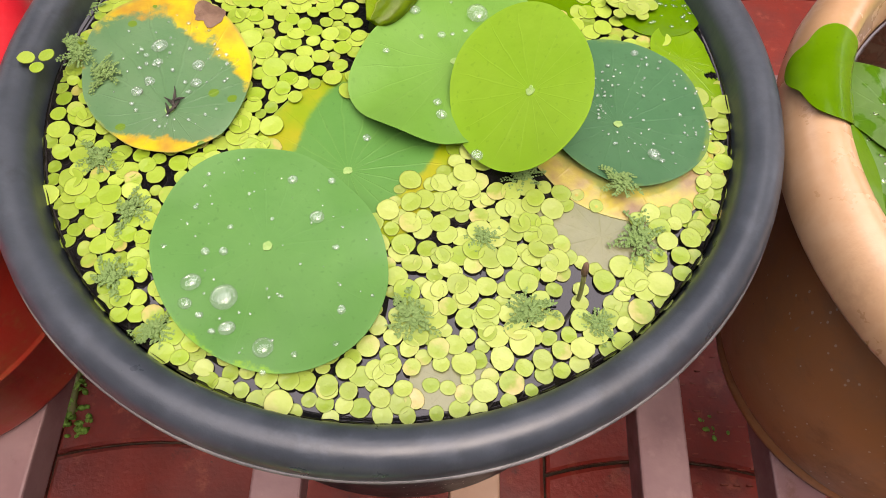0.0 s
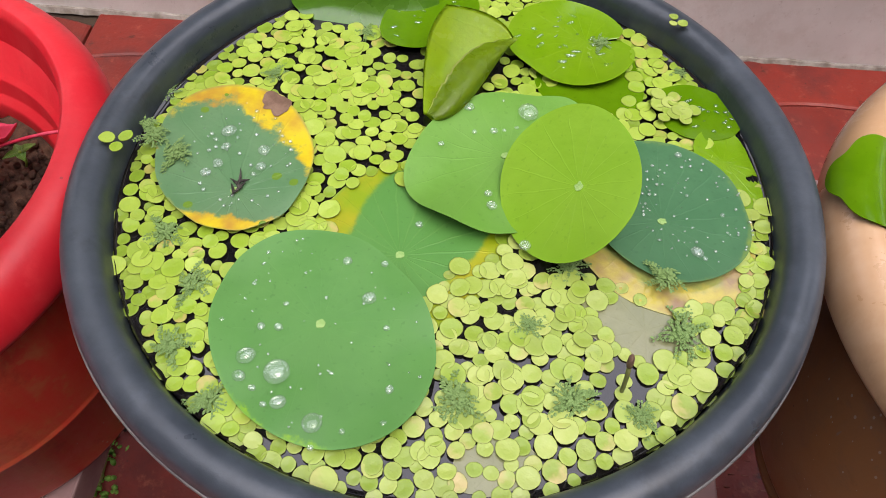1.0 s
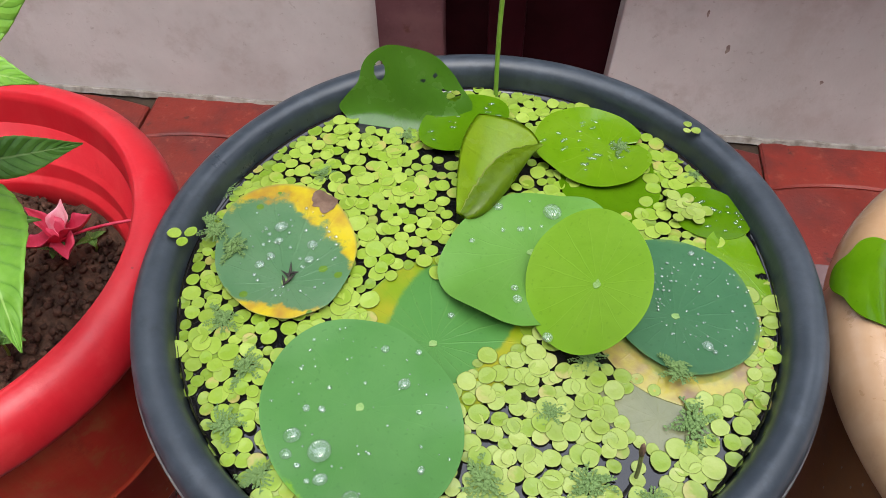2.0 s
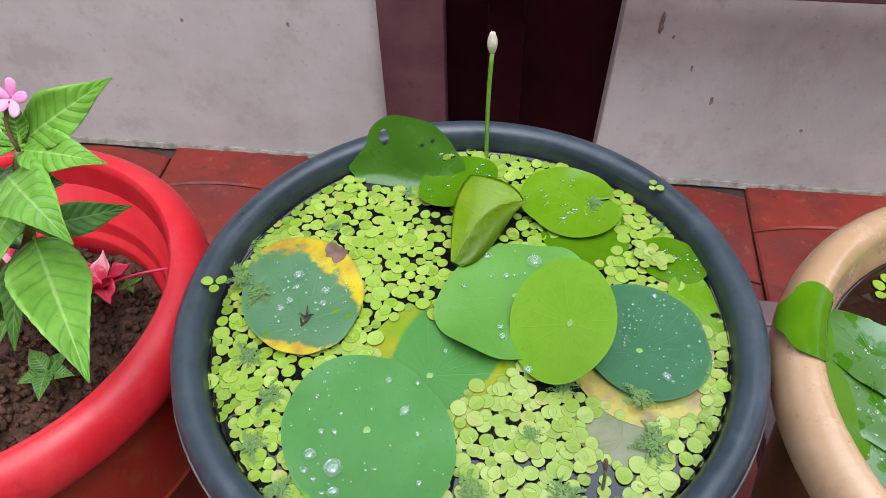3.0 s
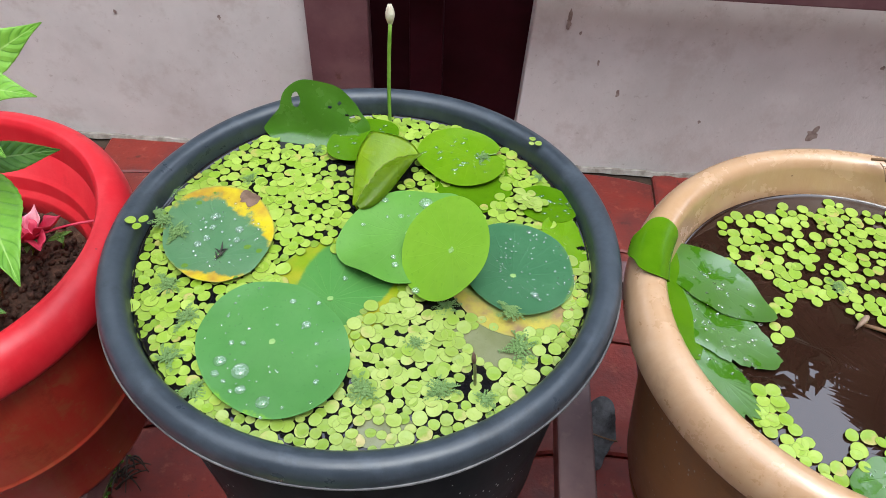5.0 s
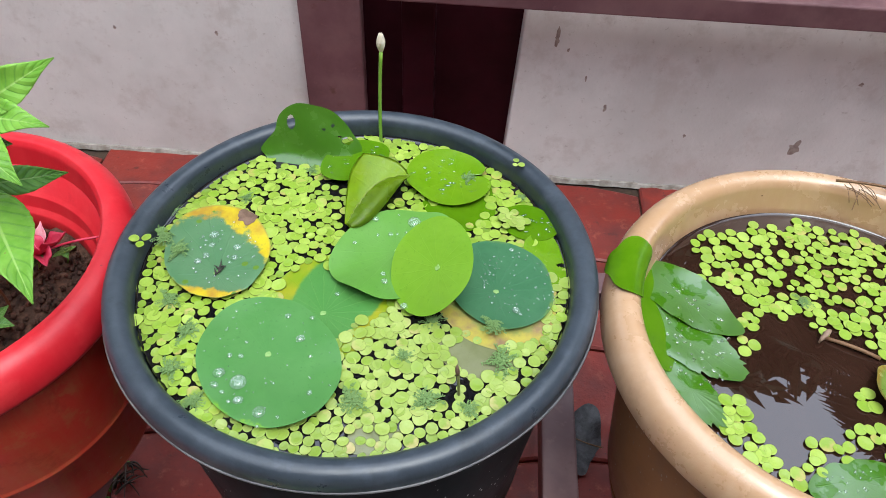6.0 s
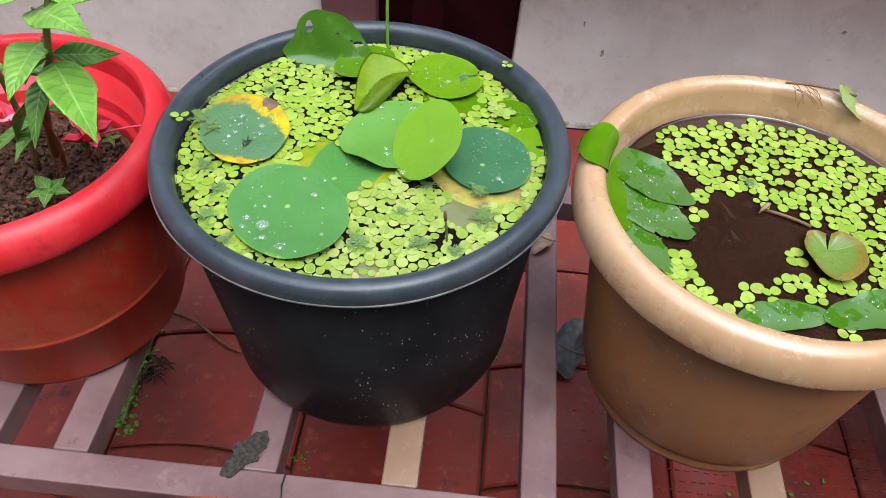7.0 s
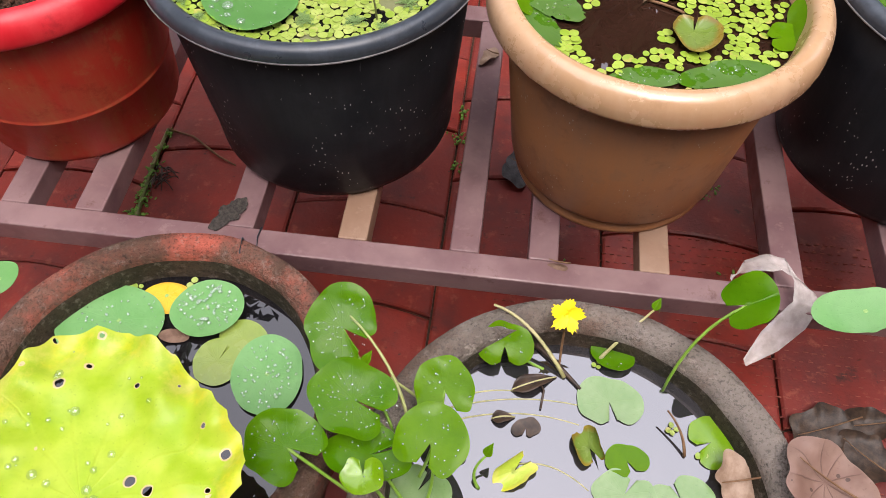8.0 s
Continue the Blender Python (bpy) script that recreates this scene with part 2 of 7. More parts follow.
def paver_material():
    k = Mat("red_oxide_paver", 0.55, 0, 0.4)
    p = k.n.new("ShaderNodeNewGeometry").outputs["Position"]
    c = k.mix(k.rand(), (0.250, 0.027, 0.016), (0.168, 0.021, 0.014))
    c = k.mix(k.step(k.noise(7, 6, 0.65, vec=p), 0.42, 0.68), c, (0.12, 0.022, 0.018))
    c = k.mix(k.math("MULTIPLY", k.step(k.noise(34, 5, 0.7, vec=p), 0.55, 0.7), 0.55), c, (0.33, 0.095, 0.058))
    c = k.mix(k.step(k.noise(16, 5, 0.7, vec=p), 0.60, 0.72, 0.0, 0.9), c, (0.035, 0.018, 0.014))
    c = k.mix(k.step(k.noise(4, 4, 0.6, vec=p), 0.50, 0.70, 0.0, 0.6), c, (0.075, 0.016, 0.013))
    c = k.mix(k.step(k.noise(90, 4, 0.7, vec=p), 0.64, 0.72, 0.0, 0.7), c, (0.04, 0.02, 0.015))
    k.color(c).rough(k.step(k.noise(12, 4, vec=p), 0.3, 0.7, 0.30, 0.62))
    k.bump(k.math("ADD", k.noise(150, 4, vec=p), k.noise(20, 3, vec=p)), 0.35, 0.0025)
    return k.m


def wall_material():
    k = Mat("weathered_white_plaster", 0.85, 0, 0.25)
    c = k.mix(k.step(k.noise(3.0, 6, 0.6), 0.35, 0.7), (0.73, 0.715, 0.680), (0.58, 0.562, 0.530))
    c = k.mix(k.math("MULTIPLY", k.step(k.noise(38, 5, 0.7), 0.6, 0.75), 0.35), c, (0.46, 0.40, 0.36))
    c = k.mix(k.step(k.noise(13, 6, 0.72), 0.50, 0.68, 0.0, 0.45), c, (0.50, 0.455, 0.41))
    c = k.mix(k.step(k.noise(70, 5, 0.75), 0.60, 0.70, 0.0, 0.5), c, (0.40, 0.36, 0.32))
    run = k.step(k.noise(1.0, 4, 0.6, vec=k.scale(k.coord(), (22, 22, 1.6))), 0.66, 0.78)
    c = k.mix(k.math("MULTIPLY", run, 0.35), c, (0.32, 0.26, 0.22))
    k.color(c).bump(k.math("ADD", k.noise(22, 6, 0.6), k.math("MULTIPLY", k.noise(160, 3), 0.5)), 0.35, 0.003)
    return k.m


def soil_material():
    k = Mat("damp_garden_soil", 0.9, 0, 0.3)
    c = k.mix(k.step(k.noise(60, 6, 0.75), 0.3, 0.75), (0.022, 0.011, 0.007), (0.15, 0.075, 0.045))
    k.color(c).bump(k.noise(120, 6, 0.7), 0.9, 0.004)
    return k.m


def plain(name, a, b, scale=40, rough=0.6, spec=0.4, bump=0.3):
    k = Mat(name, rough, 0, spec)
    k.color(k.mix(k.step(k.noise(scale, 5, 0.6), 0.3, 0.7), a, b)).bump(k.noise(scale * 4, 4), bump, 0.0015)
    return k.m


# Rim colour holds dust and bluish sky sheen, wall colour the shade below.
BLACK = plastic("sky_paled_black_plastic", (0.022, 0.029, 0.038), (0.068, 0.083, 0.103), 0.31, 0.6)
BLACK_SHADED = plastic("shaded_black_plastic", (0.0062, 0.0068, 0.0082), (0.0155, 0.0162, 0.0182), 0.38, 0.8, fleck=0.8, spec=0.26)
LIP = plastic("scuffed_grey_lip", (0.07, 0.072, 0.078), (0.20, 0.19, 0.185), 0.45, 0.9)
# Rim colour is paled for highlights; wall colour holds dust and shade.
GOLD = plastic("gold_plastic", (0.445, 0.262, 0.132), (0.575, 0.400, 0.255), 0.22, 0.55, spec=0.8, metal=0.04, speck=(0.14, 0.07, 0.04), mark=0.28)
GOLD_SHADED = plastic("shaded_gold_plastic", (0.275, 0.112, 0.040), (0.21, 0.105, 0.052), 0.40, 0.9, fleck=0.4, speck=(0.05, 0.03, 0.02))
RED = plastic("red_plastic", (0.53, 0.007, 0.018), (0.62, 0.036, 0.042), 0.38, 0.8, speck=(0.25, 0.02, 0.02))
RED_BODY = plastic("dusty_red_plastic", (0.46, 0.018, 0.013), (0.40, 0.110, 0.042), 0.42, 1.0, speck=(0.45, 0.30, 0.20))
CLAY_RED = clay("mossy_terracotta", (0.150, 0.082, 0.058), (0.46, 0.115, 0.075), (0.050, 0.040, 0.026), 0.70)
CLAY_GREY = clay("grey_weathered_clay", (0.235, 0.202, 0.172), (0.165, 0.110, 0.082), (0.078, 0.062, 0.048), 0.60)
CLAY_IN = clay("dark_brown_green_clay", (0.060, 0.048, 0.028), (0.075, 0.052, 0.034), (0.026, 0.026, 0.013), 0.9)
PAVER = paver_material()
RIB = plain("worn_paver_rib", (0.17, 0.030, 0.020), (0.25, 0.075, 0.050), 30, 0.6)
JOINT = plain("mossy_joint_sand", (0.035, 0.022, 0.016), (0.06, 0.04, 0.025), 60, 0.95)
WALL = wall_material()
SKY_SCREEN = plain("brown_screen_plaster", (0.16, 0.135, 0.118), (0.22, 0.185, 0.165), 3, 0.9)
FRAME = rusty_paint("faded_maroon_paint", (0.115, 0.050, 0.058), (0.175, 0.092, 0.094), (0.10, 0.04, 0.025))
SLAT = rusty_paint("faded_mauve_paint", (0.140, 0.073, 0.077), (0.232, 0.144, 0.140), (0.11, 0.05, 0.036))
SLAT_BARE = rusty_paint("bare_tan_steel", (0.23, 0.135, 0.085), (0.32, 0.21, 0.145), (0.17, 0.085, 0.045))
LIME = plain("lime_washed_foot", (0.17, 0.14, 0.115), (0.34, 0.31, 0.275), 45, 0.9)
MAROON = rusty_paint("dark_maroon", (0.018, 0.002, 0.0045), (0.027, 0.004, 0.008), (0.02, 0.006, 0.006), 0.15)
SOIL = soil_material()
WATER = water_material("dark_pond_water", (0.006, 0.0055, 0.007), (0.013, 0.011, 0.010), 0.01, 1.60, 0.5)
WATER_BROWN = water_material("brown_pond_water", (0.022, 0.0095, 0.006), (0.032, 0.014, 0.009), 0.01, 1.70, 0.5)
WATER_SKY = water_material("still_pond_water", (0.022, 0.021, 0.024), (0.032, 0.030, 0.031), 0.005, 2.35, 0.5)
DROP = drop_material("silvery_water_drop", 0.16)
DROP_SILVER = drop_material("pale_silvery_water_drop", 0.075)
LENS = lens_drop("clear_lens_drop")
DROP_CLEAR = drop_material("clear_water_drop", 0.03)
# Base colour paled for dust and for the sky mirrored on these pads.
LOTUS_PALE = leaf_material("sky_paled_lotus_skin", (0.105, 0.275, 0.075), (0.155, 0.335, 0.115), (0.17, 0.35, 0.12), 20, spec=0.35, rough=0.42, vein_mix=0.10, relief=0.12)
LOTUS_TEAL = leaf_material("teal_lotus_skin", (0.036, 0.118, 0.048), (0.056, 0.155, 0.066), (0.065, 0.165, 0.07), 18, edge=((0.20, 0.26, 0.02), (0.12, 0.20, 0.04)), edge_from=0.96, edge_to=1.08, edge_noise=0.2, spec=0.25, vein_mix=0.15, relief=0.2)
LOTUS_FRESH = leaf_material("fresh_green_lotus_skin", (0.138, 0.290, 0.010), (0.178, 0.340, 0.018), (0.20, 0.37, 0.03), 18, spec=0.25, rough=0.44, vein_mix=0.10, relief=0.14)
LOTUS_MID = leaf_material("mid_green_lotus_skin", (0.100, 0.245, 0.032), (0.128, 0.285, 0.048), (0.15, 0.31, 0.06), 20, spec=0.25, rough=0.46, vein_mix=0.12, relief=0.16)
LOTUS_AGED = leaf_material("ageing_lotus_skin", (0.070, 0.165, 0.070), (0.105, 0.205, 0.090), (0.09, 0.18, 0.07), 18, edge=((0.52, 0.42, 0.008), (0.36, 0.20, 0.020)), edge_from=0.84, edge_to=0.98, edge_noise=0.50, side=0.22, twin=True, spots=(0.10, 0.19, 0.010), spec=0.4, rough=0.34, spot_scale=95, vein_mix=0.08, relief=0.3)
LOTUS_TURN = leaf_material("yellowing_lotus_skin", (0.060, 0.190, 0.034), (0.082, 0.225, 0.045), (0.12, 0.27, 0.06), 20, edge=((0.175, 0.265, 0.004), (0.27, 0.275, 0.008)), edge_from=0.78, edge_to=0.86, edge_noise=0.14, side=0.43, twin=True, spec=0.25, vein_mix=0.3, relief=0.3)
DECAY = leaf_material("decaying_leaf_skin", (0.22, 0.26, 0.055), (0.32, 0.34, 0.12), (0.30, 0.30, 0.08), 12, edge=((0.42, 0.36, 0.060), (0.23, 0.15, 0.085)), edge_from=0.80, edge_to=0.94, edge_noise=0.34, side=0.72, rough=0.14, spec=0.5, relief=0.1, vein_mix=0.1)
SUNKEN = leaf_material("sunken_pale_leaf_skin", (0.125, 0.140, 0.055), (0.235, 0.240, 0.130), (0.20, 0.20, 0.10), 10, rough=0.10, spec=0.6, vein_mix=0.03, relief=0.05)
LILY = leaf_material("glossy_lily_skin", (0.060, 0.150, 0.0015), (0.095, 0.200, 0.003), (0.12, 0.23, 0.008), 16, rough=0.13, spec=0.11, vein_mix=0.04, relief=0.04)
LILY_DARK = leaf_material("dark_lily_skin", (0.040, 0.125, 0.001), (0.070, 0.168, 0.002), (0.09, 0.19, 0.006), 16, rough=0.14, spec=0.11, vein_mix=0.08, relief=0.10)
LILY_BRIGHT = leaf_material("bright_lily_skin", (0.105, 0.225, 0.003), (0.155, 0.285, 0.008), (0.20, 0.33, 0.016), 16, rough=0.16, spec=0.5, vein_mix=0.15, relief=0.12)
LILY_HOLED = leaf_material("holed_lily_skin", (0.042, 0.125, 0.004), (0.068, 0.168, 0.012), (0.06, 0.15, 0.010), 16, rough=0.20, spec=0.7, vein_mix=0.0, relief=0.05)
LOTUS_BIG = leaf_material("large_lotus_skin", (0.064, 0.190, 0.040), (0.088, 0.228, 0.055), (0.10, 0.25, 0.06), 20, spec=0.25, rough=0.48, vein_mix=0.05, edge=((0.16, 0.32, 0.008), (0.10, 0.26, 0.02)), edge_from=1.14, edge_to=1.20, edge_noise=0.30, side=0.68, relief=0.06)
LILY_YELLOW = leaf_material("yellow_lily_skin", (0.30, 0.43, 0.016), (0.50, 0.57, 0.10), (0.46, 0.55, 0.09), 14, edge=((0.64, 0.54, 0.03), (0.56, 0.55, 0.12)), edge_from=0.62, edge_to=1.1, edge_noise=0.5, rough=0.34, spec=0.35)
LILY_EATEN = leaf_material("eaten_yellow_lily_skin", (0.225, 0.365, 0.006), (0.385, 0.475, 0.045), (0.30, 0.40, 0.02), 14, edge=((0.50, 0.46, 0.02), (0.46, 0.45, 0.10)), edge_from=0.78, edge_to=1.15, edge_noise=0.6, rough=0.36, spec=0.25, spots=(0.1, 0.1, 0.1), spot_scale=58, ring=(0.46, 0.37, 0.20), holes=True, relief=0.3)
LILY_OLIVE = leaf_material("pale_olive_lily_skin", (0.170, 0.245, 0.035), (0.250, 0.320, 0.075), (0.22, 0.29, 0.05), 16, rough=0.20, spec=0.5, vein_mix=0.12, relief=0.12)
# Inner side's colour is raised to stand in for light through the leaf.
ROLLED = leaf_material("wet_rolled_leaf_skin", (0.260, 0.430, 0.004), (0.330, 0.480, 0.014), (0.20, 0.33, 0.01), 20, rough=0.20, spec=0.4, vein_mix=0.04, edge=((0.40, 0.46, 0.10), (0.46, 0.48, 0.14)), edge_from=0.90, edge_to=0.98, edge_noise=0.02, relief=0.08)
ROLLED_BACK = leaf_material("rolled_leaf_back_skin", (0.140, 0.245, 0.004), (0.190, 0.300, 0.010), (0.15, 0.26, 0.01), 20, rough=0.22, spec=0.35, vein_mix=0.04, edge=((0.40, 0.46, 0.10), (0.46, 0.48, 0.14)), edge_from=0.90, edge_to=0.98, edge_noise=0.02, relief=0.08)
BRONZE = leaf_material("bronze_lily_skin", (0.115, 0.190, 0.022), (0.165, 0.235, 0.045), (0.21, 0.28, 0.08), 14, edge=((0.17, 0.095, 0.012), (0.22, 0.16, 0.020)), edge_from=0.70, edge_to=0.95, edge_noise=0.30, rough=0.20, spec=0.35, vein_mix=0.35)
LILY_WET = leaf_material("wet_dark_lily_skin", (0.040, 0.125, 0.002), (0.066, 0.165, 0.007), (0.075, 0.18, 0.012), 16, rough=0.13, spec=0.5, vein_mix=0.12, relief=0.15, coat=0.8)
SPANGLE = spangle_material("yellow_green_spangle", (0.205, 0.325, 0.020), (0.335, 0.440, 0.070), (0.44, 0.30, 0.12))
SPANGLE_PALE = spangle_material("pale_spangle", (0.205, 0.305, 0.030), (0.350, 0.420, 0.11), (0.50, 0.38, 0.19))
# Raft leaves repeat the spangle colours darker, painting in shade for depth.
SPANGLE_SHADED = spangle_material("shaded_yellow_green_spangle", (0.160, 0.262, 0.016), (0.265, 0.360, 0.052), (0.40, 0.27, 0.10), True)
SPANGLE_PALE_SHADED = spangle_material("shaded_pale_spangle", (0.180, 0.272, 0.026), (0.310, 0.385, 0.095), (0.46, 0.35, 0.17), True)
FERN = plain("grey_green_fern", (0.075, 0.160, 0.032), (0.205, 0.310, 0.100), 260, 0.6)
STEM = plain("green_stem", (0.16, 0.32, 0.03), (0.22, 0.38, 0.05), 60, 0.45)
STEM_PALE = plain("pale_withered_stem", (0.34, 0.33, 0.13), (0.46, 0.42, 0.22), 80, 0.55)
STEM_BROWN = plain("brown_stem", (0.13, 0.065, 0.03), (0.20, 0.11, 0.05), 80, 0.6)
NAVEL = plain("pale_leaf_navel", (0.19, 0.34, 0.085), (0.27, 0.41, 0.14), 300, 0.6)
STEM_LIGHT = plain("pale_green_runner", (0.30, 0.34, 0.11), (0.40, 0.42, 0.18), 60, 0.45)
WET_PALE = leaf_material("wet_pale_lily_skin", (0.130, 0.235, 0.075), (0.22, 0.32, 0.14), (0.20, 0.29, 0.10), 16, rough=0.13, spec=0.5, vein_mix=0.1, relief=0.15)
STEM_OLD = plain("green_brown_stem", (0.10, 0.13, 0.03), (0.18, 0.17, 0.07), 50, 0.5)
PETAL_PALE = plain("pale_fallen_petal", (0.74, 0.16, 0.24), (0.82, 0.46, 0.50), 45, 0.5)
ORANGE = leaf_material("dying_orange_leaf_skin", (0.62, 0.36, 0.02), (0.70, 0.48, 0.04), (0.60, 0.40, 0.05), 14, edge=((0.50, 0.22, 0.03), (0.58, 0.40, 0.02)), rough=0.3)
DEAD_GREY = plain("slate_grey_dead_leaf", (0.022, 0.023, 0.026), (0.085, 0.086, 0.092), 60, 0.5, bump=0.9)
DEAD_DARK = plain("sodden_dead_leaf", (0.020, 0.014, 0.010), (0.065, 0.040, 0.026), 90, 0.5)
BUD = plain("cream_bud", (0.66, 0.58, 0.44), (0.72, 0.66, 0.54), 120, 0.55)
PETAL_RED = plain("fallen_crimson_petal", (0.50, 0.012, 0.05), (0.64, 0.07, 0.13), 45, 0.5)
PETAL_PINK = plain("pink_petal", (0.78, 0.25, 0.50), (0.82, 0.38, 0.60), 60, 0.55)
PETAL_YELLOW = plain("bright_yellow_petal", (0.83, 0.62, 0.005), (0.85, 0.70, 0.01), 90, 0.5)
BALSAM = balsam_material("balsam_leaf_skin", (0.070, 0.190, 0.022), (0.130, 0.270, 0.048), (0.040, 0.125, 0.016), (0.27, 0.40, 0.14))
BALSAM_TOP = balsam_material("young_balsam_leaf_skin", (0.125, 0.300, 0.022), (0.190, 0.370, 0.045), (0.075, 0.205, 0.016), (0.30, 0.45, 0.12))
TREE_LEAF = plain("dark_tree_leaf", (0.022, 0.052, 0.010), (0.050, 0.095, 0.022), 3, 0.5)
BARK = plain("dark_wet_bark", (0.014, 0.012, 0.010), (0.070, 0.060, 0.050), 200, 0.8, bump=1.0)
WALL_MARK = plain("brown_wall_mark", (0.22, 0.17, 0.14), (0.36, 0.30, 0.26), 90, 0.85)
DEBRIS = plain("dead_leaf_litter", (0.10, 0.055, 0.035), (0.20, 0.125, 0.085), 70, 0.85)
DRY_GREY = plain("curled_grey_leaf", (0.22, 0.14, 0.09), (0.36, 0.26, 0.19), 60, 0.7)
DRY_VEINED = leaf_material("veined_dry_leaf_skin", (0.150, 0.082, 0.060), (0.260, 0.170, 0.135), (0.085, 0.045, 0.032), 9, rough=0.55, spec=0.3, vein_mix=0.7, relief=2.2, spots=(0.07, 0.04, 0.03), spot_scale=120)
TAPE = plain("cloudy_clear_tape", (0.50, 0.45, 0.42), (0.70, 0.65, 0.61), 60, 0.20, 0.5, 0.6)
TAPE.node_tree.nodes["Principled BSDF"].inputs["Alpha"].default_value = 0.48
WEED = plain("joint_weed", (0.08, 0.20, 0.02), (0.15, 0.30, 0.04), 200, 0.6)


# ---- mesh kit ----
PLACE = [Matrix()]  # the frame in which things are being set down


def finish(name, bm, material, smooth=True):
    me = bpy.data.meshes.new(name)
    bm.normal_update()
    bm.to_mesh(me)
    bm.free()
    me.materials.append(material)
    if smooth:
        me.shade_smooth()
    return me


def part(name, bm, material, parent=None, label="", m=None, smooth=True):
    ob = new(name, bm if isinstance(bm, bpy.types.Mesh) else finish(name, bm, material, smooth))
    if parent:
        ob.parent = parent
    if m is not None:
        ob.matrix_basis = m
    if label:
        ob["label"] = label
    return ob


def thing(name, label, category, group="", kind="", m=None):
    ob = new(name)
    ob.empty_display_size = 0.02
    if m is not None:
        ob.matrix_basis = PLACE[-1] @ m
    return tagged(ob, label, category, group, kind)


def lathe(profile, segs=72, wobble=0.0, seed=0, sub=1):
    """Turns a profile of (radius, height) round the z axis."""
    bm = bmesh.new()
    rings = []
    for r, z in profile:
        if r < 1e-6:
            rings.append([bm.verts.new((0, 0, z))])
            continue
        ring = []
        for i in range(segs):
            a = 2 * math.pi * i / segs
            w = 1 + wobble * noise.noise((3 * math.cos(a) + seed, 3 * math.sin(a), z * 9))
            ring.append(bm.verts.new((r * w * math.cos(a), r * w * math.sin(a), z)))
        rings.append(ring)
    for lo, hi in zip(rings, rings[1:]):
        for i in range(segs):
            j = (i + 1) % segs
            if len(lo) == 1 and len(hi) == 1:
                continue
            if len(lo) == 1:
                bm.faces.new((lo[0], hi[j], hi[i]))
            elif len(hi) == 1:
                bm.faces.new((lo[i], lo[j], hi[0]))
            else:
                bm.faces.new((lo[i], lo[j], hi[j], hi[i]))
    bmesh.ops.recalc_face_normals(bm, faces=bm.faces)
    return bm


def box(x0, x1, y0, y1, z0, z1, bevel=0.002, bm=None):
    bm = bm or bmesh.new()
    got = bmesh.ops.create_cube(bm, size=1)
    for v in got["verts"]:
        v.co = Vector(((x0 + x1) / 2 + v.co.x * (x1 - x0), (y0 + y1) / 2 + v.co.y * (y1 - y0), (z0 + z1) / 2 + v.co.z * (z1 - z0)))
    if bevel:
        edges = list({e for v in got["verts"] for e in v.link_edges})
        bmesh.ops.bevel(bm, geom=edges, offset=bevel, segments=2, profile=0.5, affect="EDGES")
    return bm


def tube(points, radii, segs=8, bm=None):
    """A round stem along points, its radius given at each."""
    bm = bm or bmesh.new()
    pts = [Vector(p) for p in points]
    rings = []
    for i, p in enumerate(pts):
        d = (pts[min(i + 1, len(pts) - 1)] - pts[max(i - 1, 0)]).normalized()
        a = d.orthogonal().normalized()
        b = d.cross(a)
        r = radii[i] if isinstance(radii, (list, tuple)) else radii
        rings.append([bm.verts.new(p + r * (math.cos(t) * a + math.sin(t) * b)) for t in (2 * math.pi * k / segs for k in range(segs))])
    for lo, hi in zip(rings, rings[1:]):
        best = min(range(segs), key=lambda s: (hi[s].co - lo[0].co).length)
        for k in range(segs):
            bm.faces.new((lo[k], lo[(k + 1) % segs], hi[(best + k + 1) % segs], hi[(best + k) % segs]))
    bm.faces.new(rings[0][::-1])
    bm.faces.new(rings[-1])
    bmesh.ops.recalc_face_normals(bm, faces=bm.faces)
    return bm


def bent(p0, p1, sag=(0, 0, 0), n=8):
    """Points from p0 to p1, bowed by sag in the middle."""
    p0, p1, s = Vector(p0), Vector(p1), Vector(sag)
    return [p0.lerp(p1, t) + s * (4 * t * (1 - t)) for t in (i / n for i in range(n + 1))]


